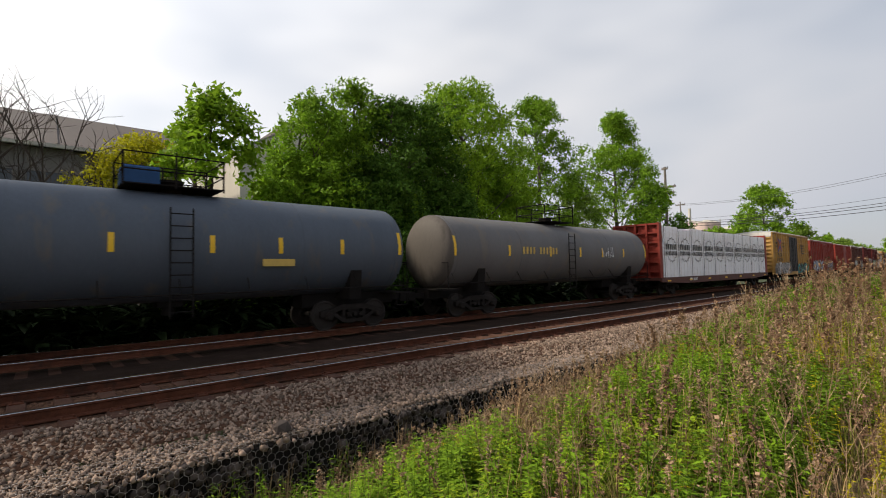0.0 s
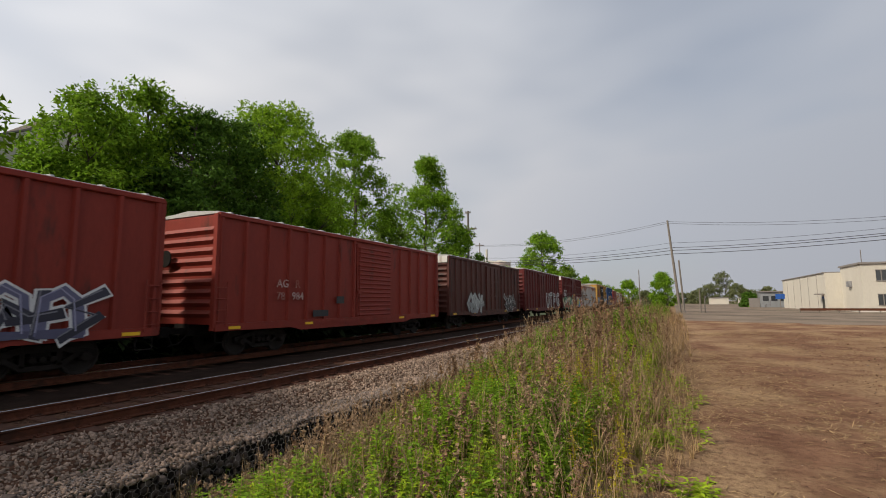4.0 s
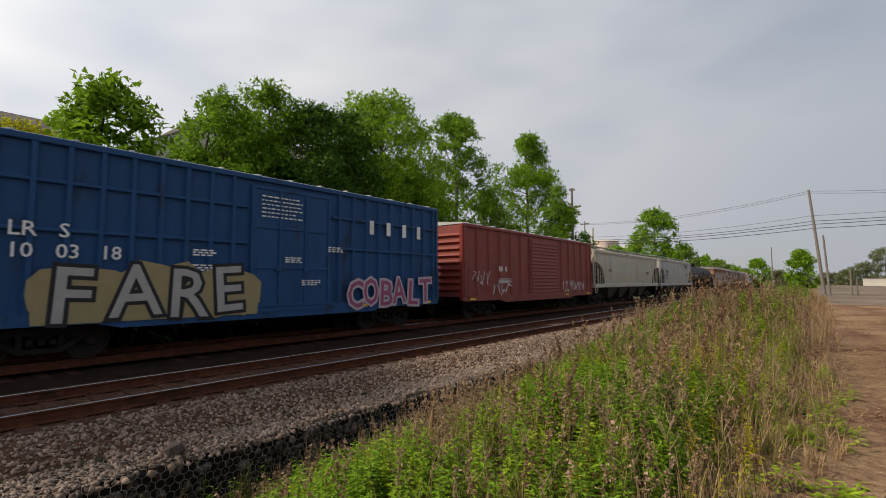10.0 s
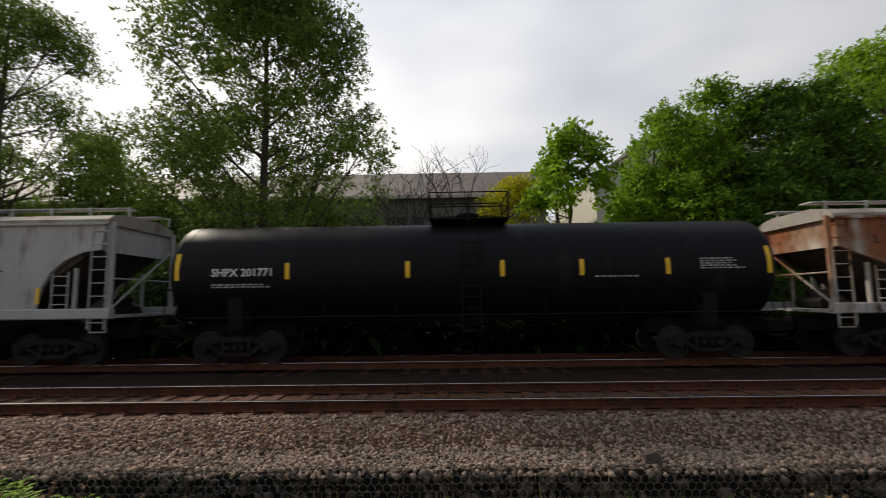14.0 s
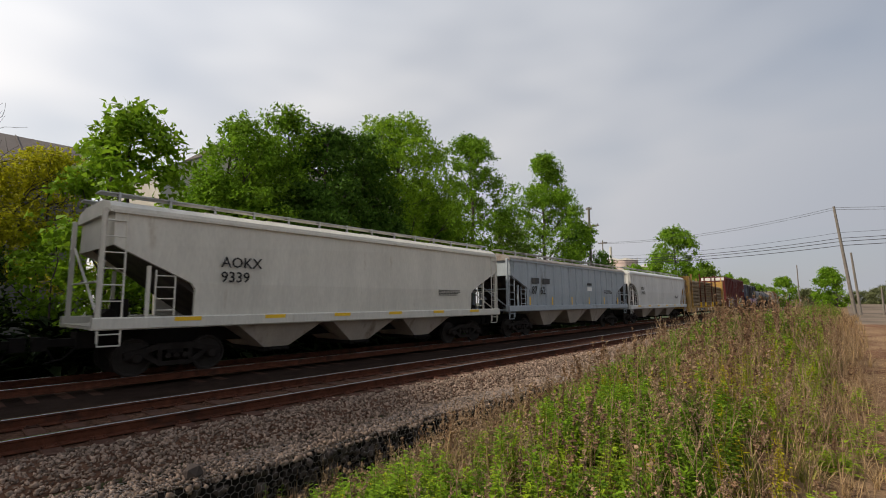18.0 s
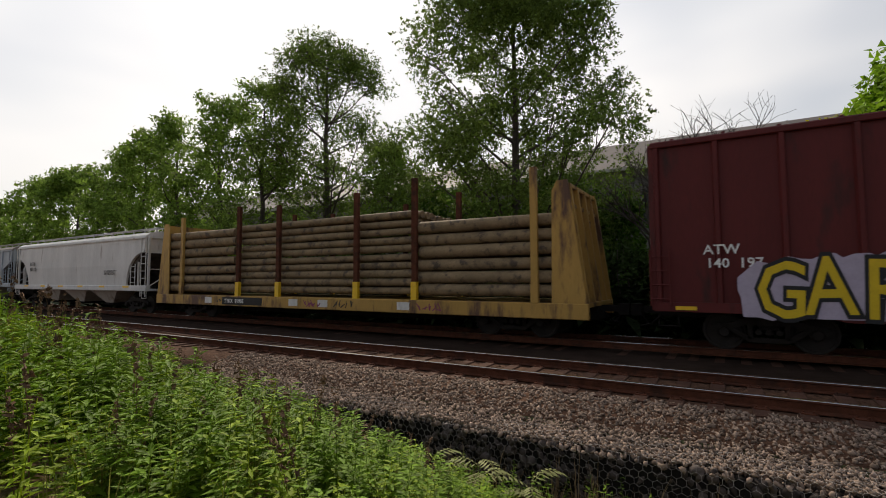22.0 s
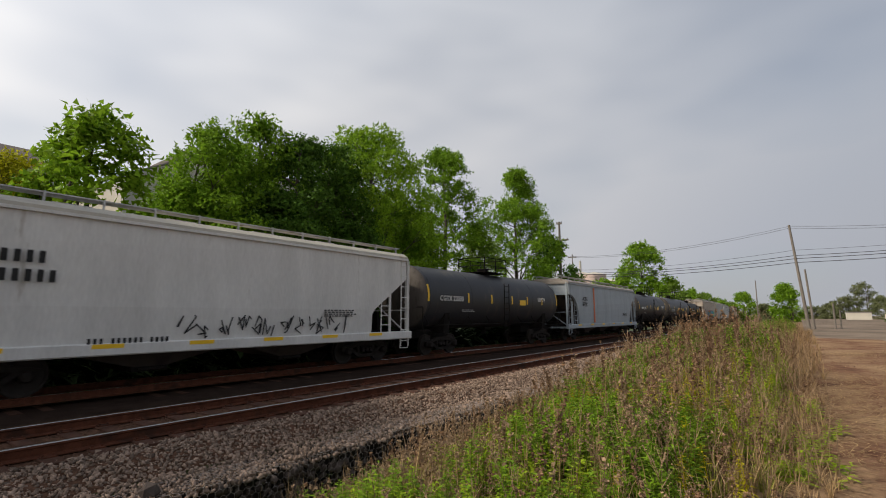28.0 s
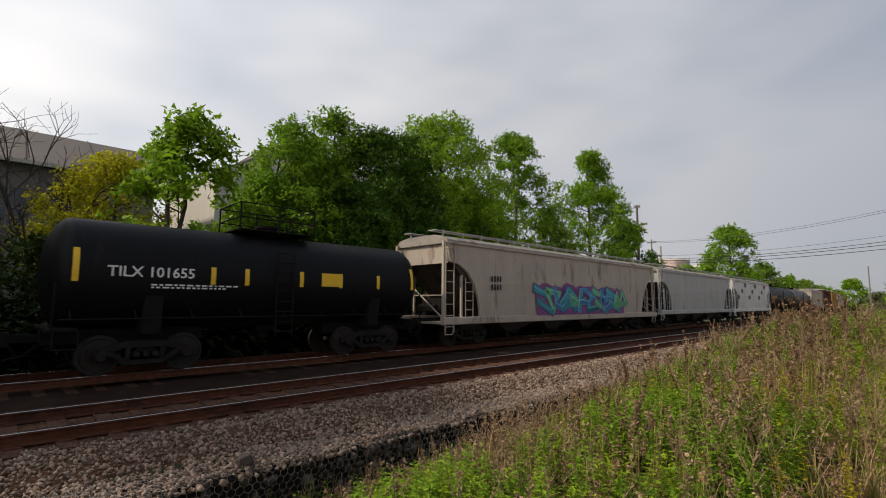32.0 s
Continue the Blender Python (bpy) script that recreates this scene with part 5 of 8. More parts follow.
def tank(front, back, body, label, r=1.46, axis=2.55, second=3.5, head=None):
    car, h = begin("tank_car", front, back, label, "tank car")
    L = h + 0.12
    deep = 0.52
    part("tank", Build().turned([(-L + deep, r), (-0.5, r), (0.5, r), (L - deep, r)], 40, "y", (0, 0, axis)), body, car, smooth=True)
    dome = [(0.0, 0.05)] + [(deep * (1 - math.cos(q)), r * math.sin(q)) for q in (0.25, 0.5, 0.75, 1.0, 1.25, 1.45)] + [(deep + 0.01, r)]
    for s in (-1, 1):
        part("tank_head", Build().turned([(s * (L - d), q) for d, q in dome], 40, "y", (0, 0, axis)), head or body, car, "dusty rounded tank head" if head else "", smooth=True)
    for y in (-L + 0.7, -L * 0.45, L * 0.45, L - 0.7):
        part("weld_seam", Build().turned([(y - 0.02, r + 0.006), (y + 0.02, r + 0.006)], 40, "y", (0, 0, axis)), body, car, smooth=True)
    # manway platform with rails
    p = Build()
    p.box(-0.85, 0.85, -1.15, 1.15, axis + r + 0.06, axis + r + 0.09)
    part("top_platform", p, STEEL_DARK, car)
    rail = Build()
    for x in (-0.85, 0.85):
        for y in (-1.15, 0.0, 1.15):
            rail.rod((x, y, axis + r), (x, y, axis + r + 0.85), 0.028)
        for z in (0.42, 0.85):
            rail.rod((x, -1.15, axis + r + z), (x, 1.15, axis + r + z), 0.02)
    for y in (-1.15, 1.15):
        for z in (0.42, 0.85):
            rail.rod((-0.85, y, axis + r + z), (0.85, y, axis + r + z), 0.02)
    part("guard_rail", rail, STEEL_DARK, car)
    part("manway", Build().rod((0, 0, axis + r - 0.1), (0, 0, axis + r + 0.25), 0.3, n=16).rod((0, 0, axis + r + 0.25), (0, 0, axis + r + 0.32), 0.35, n=16), STEEL_DARK, car, "manway dome and valves")
    ladder(car, r + 0.06, -0.25, 0.25, 0.75, axis + 0.9, STEEL_DARK, 9)
    # cradles, sills, side handrail
    for s in (-1, 1):
        y = s * (h - 2.0)
        part("saddle", Build().along([(-1.2, 0.95), (1.2, 0.95), (1.3, axis - 0.5), (0.9, axis - r * 0.82), (0, axis - r - 0.02), (-0.9, axis - r * 0.82), (-1.3, axis - 0.5)], y - 0.2, y + 0.2), STEEL_DARK, car)
        part("stub_sill", Build().box(-0.35, 0.35, min(s * h, s * (h - 3.4)), max(s * h, s * (h - 3.4)), 0.72, 1.12), STEEL_DARK, car)
        part("end_platform", Build().box(-1.45, 1.45, min(s * h, s * (h - 0.55)), max(s * h, s * (h - 0.55)), 1.06, 1.12), STEEL_DARK, car)
        e = Build()
        for x in (-1.4, 1.4):
            e.rod((x, s * (h - 0.1), 1.1), (x, s * (h - 0.1), 2.1), 0.02)
        e.rod((-1.4, s * (h - 0.1), 2.1), (1.4, s * (h - 0.1), 2.1), 0.02)
        part("end_rail", e, STEEL_DARK, car)
        stirrup(car, s * (h - 0.35), 1.06, STEEL_DARK, 1.45)
    hr = Build()
    for s in (-1, 1):
        hr.rod((s * 1.5, -h + 0.2, 1.32), (s * 1.5, h - 0.2, 1.32), 0.018)
        for k in range(9):
            y = -h + 0.4 + (2 * h - 0.8) * k / 8
            hr.rod((s * 1.5, y, 1.32), (s * 1.25, y, axis - 0.85), 0.015)
    part("hand_rail", hr, STEEL_DARK, car)
    part("bottom_outlet", Build().rod((0, 0, axis - r - 0.35), (0, 0, axis - r + 0.1), 0.16, n=12).box(-0.3, 0.3, -0.3, 0.3, axis - r - 0.12, axis - r + 0.02), STEEL_DARK, car)
    for y in (-h + 0.43, -h + second, -L * 0.2, L * 0.1, L * 0.35, L * 0.62, h - 0.43):
        z0, zz = axis - 0.05, axis + 0.4
        end = abs(y) > L * 0.8
        hi = 0.75 if end else 0.45
        pts = [axis - 0.2 + hi * q / 3 for q in range(4)]
        b = Build()
        for a, c in zip(pts, pts[1:]):
            xa, xc = math.sqrt(r * r - (a - axis) ** 2) + 0.008, math.sqrt(r * r - (c - axis) ** 2) + 0.008
            b.add([(xa, y - .06, a), (xa, y + .06, a), (xc, y + .06, c), (xc, y - .06, c)], [(0, 1, 2, 3)])
        part("reflector", b, YELLOW_REFLECT, car, "yellow vertical reflector strip")
    running_gear(car, h, 1.95)
    return car, h, r


def tank_bars(car, pattern, y, z, size, material, axis=2.55, r=1.46):
    x = math.sqrt(r * r - (z + size / 2 - axis) ** 2) + 0.02
    return bars(car, pattern, y, z, size, material, x)


def centerbeam(front, back, label):
    car, h = begin("centerbeam_flatcar", front, back, label, "flatcar")
    part("deck", Build().box(-1.45, 1.45, -h, h, 0.95, 1.12), BROWN, car)
    for s in (1, -1):
        part("side_sill", Build().across([(-h, 1.12), (-h, 0.85), (-h + 4, 0.7), (h - 4, 0.7), (h, 0.85), (h, 1.12)], s * 1.5 - 0.06, s * 1.5 + 0.06), BROWN, car)
    part("centre_beam", Build().box(-0.06, 0.06, -h, h, 1.1, 4.35), RED, car)
    for s in (-1, 1):
        b = Build()
        y = s * (h - 0.25)
        b.box(-1.5, 1.5, y - 0.06, y + 0.06, 1.1, 4.5)
        head = part("bulkhead", b, RED, car, "red ribbed steel bulkhead")
        for x in (-1.44, -0.7, 0, 0.7, 1.44):
            part("brace", Build().box(x - 0.06, x + 0.06, min(y + s * .06, y + s * 0.3), max(y + s * .06, y + s * 0.3), 1.1, 4.5), RED, head)
        for z in (1.5, 2.1, 2.7, 3.3, 3.9, 4.44):
            part("crosspiece", Build().box(-1.38, 1.38, min(y + s * .06, y + s * 0.25), max(y + s * .06, y + s * 0.25), z - 0.05, z + 0.05), RED, head)
    n = 10
    w = (2 * h - 1.0) / n
    for k in range(n):
        y = -h + 0.5 + w * k
        for s in (1, -1):
            b = Build()
            x0, x1 = (0.1, 1.5) if s > 0 else (-1.5, -0.1)
            rnd = random.Random(k)
            zt = 4.3 + rnd.uniform(-0.05, 0.06)
            # sheeting that bulges and creases a little between the straps
            n_y, n_z = 12, 9
            grid = []
            for i in range(n_y + 1):
                for j in range(n_z + 1):
                    fy, fz = i / n_y, j / n_z
                    edge = min(1.0, 6 * min(fy, 1 - fy, fz + 0.08, 1.04 - fz))
                    dent = 0.022 * noise.noise((y * 3 + fy * 2.5, fz * 3.0, k)) + 0.012 * noise.noise((y * 3 + fy * 8, fz * 9.0, k + 5)) - 0.03 * (1 - edge)
                    grid.append((s * (1.5 + dent), y + 0.008 + (w - 0.016) * fy, 1.13 + (zt - 0.03 * abs(math.sin(fy * 6.28)) - 1.13) * fz))
            m = n_z + 1
            b.add(grid, [(i * m + j, (i + 1) * m + j, (i + 1) * m + j + 1, i * m + j + 1) for i in range(n_y) for j in range(n_z)])
            b.box(x0, x1 - 0.05, y + 0.006, y + w - 0.006, 1.13, zt - 0.02) if s > 0 else b.box(x0 + 0.05, x1, y + 0.006, y + w - 0.006, 1.13, zt - 0.02)
            pk = part("lumber_pack", b, WRAP, car, "stack of lumber wrapped in white sheeting")
            if s > 0:
                # round mark and two bars of writing
                cy, cz = y + w * 0.5, 2.85
                ring = Build()
                for j in range(30):
                    a0 = 2 * math.pi * j / 30
                    a1 = a0 + 0.21
                    r0, r1 = (0.78, 0.68) if j % 2 else (0.68, 0.78)
                    if abs(math.sin(a0)) > 0.5:
                        stroke(ring, 1.545, [(cy + r0 * math.cos(a0), cz + r0 * math.sin(a0)), (cy + r1 * math.cos(a1), cz + r1 * math.sin(a1))], 0.04)
                part("round_mark", ring, BLACK_PAINT, pk)
                bars(pk, "######", cy - 0.84, 2.86, 0.36, BLACK_PAINT, 1.548)
                bars(pk, "########", cy - 0.84, 2.5, 0.27, BLACK_PAINT, 1.548)
                for q in range(4):
                    part("strap", Build().box(1.54, 1.552, y + w * (q + .5) / 4 - .012, y + w * (q + .5) / 4 + .012, 1.14, zt - .03), WHITE_END, pk)
        for s in (1,):
            part("tie_cable", Build().rod((1.55, y, 1.0), (1.55, y, 4.3), 0.014).rod((1.55, y, 4.3), (0.1, y, 4.5), 0.014), STEEL_DARK, car)
    reflectors(car, [-h + 1 + k * (2 * h - 2) / 6 for k in range(7)], 0.88, 1.572)
    bars(car, "#### #####", -h * 0.62, 0.86, 0.17, WHITE_PAINT, 1.57)
    running_gear(car, h, 2.4)
    return car, h


def pole_flatcar(front, back, label):
    car, h = begin("bulkhead_flatcar", front, back, label, "flatcar")
    part("deck", Build().box(-1.5, 1.5, -h, h, 0.95, 1.06), YELLOW_FLAT, car)
    for s in (1, -1):
        part("side_sill", Build().chamfered(s * 1.53 - 0.07, s * 1.53 + 0.07, -h, h, 0.62, 1.06, 0.02), YELLOW_FLAT, car, "yellow side sill with stencilled panels")
    part("underframe", Build().box(-0.4, 0.4, -h, h, 0.55, 0.95).across([(-h + 4, .6), (h - 4, .6), (h - 5, .35), (-h + 5, .35)], -0.35, 0.35), STEEL_DARK, car)
    for s in (-1, 1):
        y = s * (h - 0.6)
        b = Build()
        b.box(-1.5, 1.5, y - 0.05, y + 0.05, 1.06, 4.42)
        head = part("bulkhead", b, YELLOW_FLAT, car, "sloping yellow bulkhead with braces")
        for x in (-1.45, -0.75, 0.0, 0.75, 1.45):
            part("brace", Build().across([(y + s * 0.05, 1.06), (y + s * 0.6, 1.06), (y + s * 0.16, 4.38), (y + s * 0.05, 4.42)], x - 0.05, x + 0.05), YELLOW_FLAT, head)
        for z in (1.7, 2.4, 3.1, 3.8, 4.34):
            part("crosspiece", Build().box(-1.39, 1.39, min(y + s * .05, y + s * .15), max(y + s * .05, y + s * .15), z - 0.05, z + 0.05), YELLOW_FLAT, head)
        for x in (-1.56, 1.56):
            part("gusset_plate", Build().across([(y - s * 0.35, 4.2), (y - s * 0.2, 4.48), (y + s * 0.1, 4.48), (y + s * 0.58, 1.0), (y - s * 0.4, 1.0)], x - 0.025, x + 0.025), YELLOW_FLAT, car, "yellow side plate of the bulkhead")
    stakes = [-8.5, -4.28, -1.76, 2.35, 4.87, 9.0]
    heights = (4.7, 4.9, 4.75, 4.85, 5.1, 4.95)
    for k, y in enumerate(stakes):
        for s in (1, -1):
            st = part("stake", Build().box(s * 1.52 - 0.06, s * 1.52 + 0.06, y - 0.1, y + 0.1, 0.7, heights[k]), YELLOW_FLAT if k in (0, 5) else RUST, car)
            part("stake_foot", Build().box(s * 1.535 - 0.07, s * 1.535 + 0.07, y - 0.11, y + 0.11, 1.06, 1.65), YELLOW_REFLECT if k not in (0, 5) else YELLOW_FLAT, st)
    rnd = random.Random(5)
    stretches = [(-9.95, -4.6, 0.42, 4.0), (-4.5, 4.75, 0.3, 3.85), (4.9, 10.0, 0.42, 3.5)]
    for y0, y1, d, full in stretches:
        z = 1.2
        while z < full:
            x = -1.28
            while x < 1.45:
                r = d / 2 * rnd.uniform(0.88, 1.02)
                a, c = y0 + rnd.uniform(-0.05, 0.12), y1 + rnd.uniform(-0.2, 0.1)
                if x > 0.9 or z > full - 0.4 or rnd.random() < 0.25:
                    part("pole", Build().rod((x, a, z + r), (x, c, z + r), r, r * rnd.uniform(0.85, 0.98), 12), LOG, car, smooth=True)
                x += d * 1.02
            z += d * 0.97
    mark(car, "TTKX  81905", -h * 0.5 + 0.15, 0.76, 0.16, WHITE_PAINT, 1.605)
    part("stencil_panel", Build().box(1.6, 1.603, -h * 0.5, -h * 0.25, 0.68, 1.0), BLACK_PAINT, car)
    for k, y in enumerate((-h * 0.62, -h * 0.1, h * 0.05, h * 0.4)):
        part("stencil_panel", Build().box(1.6, 1.604, y, y + 0.5, 0.72, 0.98), WHITE_END, car)
        tag_scrawl(car, y + 0.8, 0.72, 0.9, 0.25, ((0.02, 0.02, 0.02), (0.2, 0.03, 0.1))[k % 2], k, 1.606)
    running_gear(car, h, 2.4)
    return car, h

# ---- the cars, from the front ----
INK, CHALK, TEAL, PINKP, GOLD = (0.012, 0.012, 0.014), (0.6, 0.6, 0.6), (0.02, 0.22, 0.2), (0.5, 0.25, 0.32), (0.6, 0.42, 0.02)


def make_train():
    car, h, r = tank(-4.1, 9.3, TANK_BLUISH, "long dark grey tank car with yellow strips")
    part("placard", Build().box(1.43, 1.455, 2.0, 2.9, 2.0, 2.2), GOLD_PAINT, car)
    part("valve_box", Build().chamfered(-0.5, 0.5, -1.1, -0.3, 4.1, 4.6, 0.05), BLUE, car, "blue valve housing on top")
    car, h, r = tank(10.9, 26.1, TANK_PALE, "dusty pale grey tank car with yellow strips", head=HEAD_DUST)
    tank_bars(car, "#### ######", -3.6, 2.45, 0.3, GOLD_PAINT)
    tag_scrawl(car, 2.8, 2.3, 1.1, 0.6, CHALK, 3, 1.47)
    car, h = centerbeam(27.45, 48.7, "red centerbeam flatcar loaded with white-wrapped lumber")
    car, h = boxcar(50.75, 65.1, YELLOW, "faded yellow boxcar with a black door and graffiti", 5.0, 0.8, DOOR_BLACK, 0.3, 3.2, "plug", 0.98, seams=(1.9, 3.0, 4.05), end_cap=WHITE_END)
    rail_mark(car, -h + 2.15, 3.75)
    mark(car, "FB OX", -h + 1.4, 2.58, 0.34, BLACK_PAINT)
    mark(car, "5   02  28   2", -h + 0.95, 2.16, 0.27, BLACK_PAINT)
    words(car, "next", -h + 0.6, 3.8, 0.36, BLACK_PAINT)
    words(car, "road", -h + 0.6, 3.5, 0.36, BLACK_PAINT)
    words(car, "any", -h + 3.15, 3.8, 0.36, BLACK_PAINT)
    words(car, "road", -h + 3.1, 3.5, 0.36, BLACK_PAINT)
    graffiti(car, -h + 0.5, -1.4, 0.92, 2.0, [(0.1, 0.09, 0.09), (0.3, 0.28, 0.27), (0.07, 0.07, 0.07), (0.4, 0.39, 0.38)], (0.45, 0.44, 0.42), 11, 6, (0.09, 0.075, 0.06))
    graffiti(car, 2.1, h - 0.9, 0.85, 1.95, [TEAL, (0.015, 0.022, 0.022), (0.05, 0.3, 0.24), (0.02, 0.03, 0.03)], INK, 12, 4)
    for k in range(4):
        small_print(car, h - 4.2 + 0.2 * k, 3.75 - 0.27 * k, 2.3 - 0.3 * k, 1, BLACK_PAINT, 1.606, 0.13, k)
    car, h = boxcar(66.4, 81.0, RED, "weathered red boxcar with silver and black graffiti", 4.72, 0.8, None, 0.8, 2.6, "plug", 1.0)
    graffiti(car, -h + 0.9, -1.2, 0.95, 2.3, [(0.3, 0.33, 0.4), (0.22, 0.24, 0.3)], INK, 13, 5)
    graffiti(car, 2.6, h - 1.6, 0.95, 2.2, [(0.04, 0.04, 0.06), (0.12, 0.12, 0.2)], CHALK, 14, 4)
    tag_scrawl(car, 0.0, 1.6, 1.8, 0.6, (0.35, 0.35, 0.12), 14)
    car, h = boxcar(82.7, 97.1, RED, "red boxcar with a slatted door and white lettering", 4.66, 0.8, None, 1.0, 2.8, "slats", 0.98)
    mark(car, "AG   R", -h + 2.4, 2.3, 0.28, FADED_PAINT)
    mark(car, "78   984", -h + 2.4, 1.85, 0.28, FADED_PAINT)
    part("patch", Build().box(1.6, 1.606, -1.8, -1.3, 1.7, 2.0), TANK_GREY, car)
    part("patch", Build().box(1.6, 1.606, -3.2, -2.3, 1.2, 1.45), TANK_GREY, car)
    car, h = boxcar(98.7, 112.9, BROWN, "dark brown boxcar with a white end panel and pale tags", 4.72, 0.8, None, 0.4, 2.6, "plug", 0.9, end_cap=WHITE_END)
    graffiti(car, -h + 3.0, -h + 5.4, 0.95, 2.4, [(0.35, 0.37, 0.36)], (0.1, 0.1, 0.1), 15, 2)
    graffiti(car, h - 4.2, h - 1.8, 0.95, 2.3, [(0.05, 0.05, 0.05)], CHALK, 16, 3)
    car, h = boxcar(114.6, 129.5, MAROON, "maroon boxcar with block graffiti outlined in white", 4.9, 0.8, None, -0.8, 2.8, "plug", 1.0)
    graffiti(car, 0.4, h - 0.5, 1.1, 2.6, [(0.16, 0.17, 0.17)], CHALK, 0, 5, letters="UTFG")
    car, h = boxcar(131.3, 145.8, MAROON, "maroon boxcar with bright multicoloured graffiti", 4.95, 0.8, None, 0.6, 2.8, "plug", 0.9, end_cap=WHITE_END, seams=(2.75, 3.8))
    mark(car, "UC    RY", -h + 0.7, 2.85, 0.32, WHITE_PAINT)
    mark(car, "15   80   0", -h + 0.7, 2.4, 0.32, WHITE_PAINT)
    graffiti(car, -h + 0.4, 0.7, 0.85, 2.35, [(0.48, 0.4, 0.26), (0.02, 0.18, 0.09), (0.52, 0.5, 0.48), (0.4, 0.3, 0.16)], (0.05, 0.035, 0.03), 18, 5, (0.015, 0.12, 0.06), lower=(0.24, 0.07, 0.028))
    graffiti(car, 2.6, h - 0.3, 0.9, 2.35, [(0.5, 0.46, 0.46), (0.58, 0.38, 0.02), (0.6, 0.4, 0.02), (0.03, 0.32, 0.55), (0.03, 0.33, 0.5), (0.02, 0.33, 0.24), (0.38, 0.03, 0.09), (0.36, 0.03, 0.09), (0.5, 0.46, 0.46)], INK, 19, 5, (0.42, 0.27, 0.3))
    car, h = hopper(146.8, 162.6, HOPPER_RUSTY, "pale covered hopper with large rust stains", 4.4, 1.0, 0, 4, chute=HOPPER_GREY)
    mark(car, "C F X", -h + 2.2, 2.75, 0.25, BLACK_PAINT)
    mark(car, "8 4 0 5", -h + 2.05, 2.38, 0.25, BLACK_PAINT)
    hopper_marks(car, h, 1.45, True)
    car, h = boxcar(164.6, 182.1, YELLOW, "long yellow boxcar with black double doors and graffiti", 5.02, 0.78, DOOR_BLACK, -0.35, 5.1, "plug", 0.9)
    rail_mark(car, -h + 2.4, 3.4)
    words(car, "any", -h + 4.5, 3.55, 0.42, BLACK_PAINT)
    words(car, "road", -h + 4.42, 3.15, 0.42, BLACK_PAINT)
    words(car, "CLOSE AND LOCK", -1.05, 4.1, 0.2, WHITE_PAINT)
    words(car, "BOTH DOORS BEFORE", -1.25, 3.87, 0.2, WHITE_PAINT)
    words(car, "MOVING CAR", -0.85, 3.64, 0.2, WHITE_PAINT)
    part("mark_plate", Build().box(1.61, 1.616, h - 3.6, h - 1.2, 3.75, 4.25), BLACK_PAINT, car)
    bars(car, "###", h - 3.2, 3.82, 0.36, WHITE_PAINT, 1.618)
    words(car, "Railcar Pooling", h - 3.9, 3.3, 0.36, BLACK_PAINT)
    words(car, "Experts", h - 3.2, 2.85, 0.36, BLACK_PAINT)
    bars(car, "### ###", h - 3.2, 2.45, 0.26, BLACK_PAINT)
    for y, z in ((-1.9, 2.6), (-0.9, 2.2), (1.4, 2.4), (2.0, 1.9), (-0.6, 1.4)):
        small_print(car, y, z, 0.9, 3, WHITE_PAINT, 1.612)
        part("notice", Build().box(1.611, 1.615, y + 1.1, y + 1.35, z - 0.1, z + 0.12), WHITE_PAINT, car)
    part("whitewash", Build().box(1.612, 1.618, -h + 0.3, -3.0, 0.82, 2.3), spray((0.42, 0.43, 0.44)), car, "pale sprayed ground behind the graffiti")
    part("blue_band", Build().box(1.614, 1.622, -h + 0.3, -3.0, 2.3, 2.48), spray((0.03, 0.08, 0.3)), car)
    graffiti(car, -h + 0.7, -3.3, 0.9, 2.25, [(0.13, 0.14, 0.15), (0.2, 0.22, 0.22), (0.16, 0.17, 0.18)], (0.5, 0.5, 0.5), 21, 6)
    graffiti(car, 3.6, h - 0.9, 0.85, 2.1, [(0.55, 0.55, 0.55), (0.5, 0.35, 0.22)], INK, 22, 5, (0.15, 0.4, 0.55))
    car, h = boxcar(184.0, 198.6, BLUE, "dark blue boxcar with white lettering and graffiti", 4.95, 0.78, None, 0.6, 2.8, "plug", 0.62, end_cap=WHITE_END, seams=(2.9, 3.95))
    for k in range(4):
        bars(car, "#", h - 3.9 + k * 0.85, 3.5, 0.5, WHITE_PAINT)
    for k in range(6):
        small_print(car, -0.5, 4.3 - 0.12 * k, 1.5, 1, WHITE_PAINT, 1.625, seed=k)
    for y, z in ((-2.4, 2.6), (-2.4, 2.2), (0.3, 2.5), (1.9, 2.9), (0.9, 1.8)):
        small_print(car, y, z, 0.7, 3, WHITE_PAINT, 1.625)
    mark(car, "LR   S", -h + 1.6, 2.75, 0.3, WHITE_PAINT)
    mark(car, "10   03   18", -h + 1.6, 2.3, 0.3, WHITE_PAINT)
    graffiti(car, -h + 2.2, -h + 6.9, 0.92, 2.15, [(0.35, 0.34, 0.325)], INK, 23, 4, (0.3, 0.24, 0.12), letters="FARE")
    graffiti(car, h - 5.0, h - 0.5, 0.92, 1.85, [(0.3, 0.07, 0.14)], (0.42, 0.36, 0.4), 24, 5, letters="COBALT")
    car, h = boxcar(200.4, 215.2, PINK_RED, "faded pink-red boxcar with a slatted door", 4.55, 0.8, None, 0.4, 3.6, "slats", 1.05, end=RED)
    bars(car, "## #", -h + 3.0, 2.3, 0.26, WHITE_PAINT)
    small_print(car, -h + 3.0, 1.9, 1.2, 4, WHITE_PAINT)
    tag_scrawl(car, -h + 2.4, 1.1, 1.8, 0.7, CHALK, 31)
    for k in range(3):
        tag_scrawl(car, h - 4.9 + k * 1.1, 1.15, 1.2, 0.75, CHALK, 32 + k)
    tag_scrawl(car, -h + 0.6, 1.2, 1.5, 1.1, CHALK, 36)
    car, h = hopper(215.9, 232.7, HOPPER_CREAM, "cream-grey smooth-sided covered hopper", 4.3, 1.45, 0, 4)
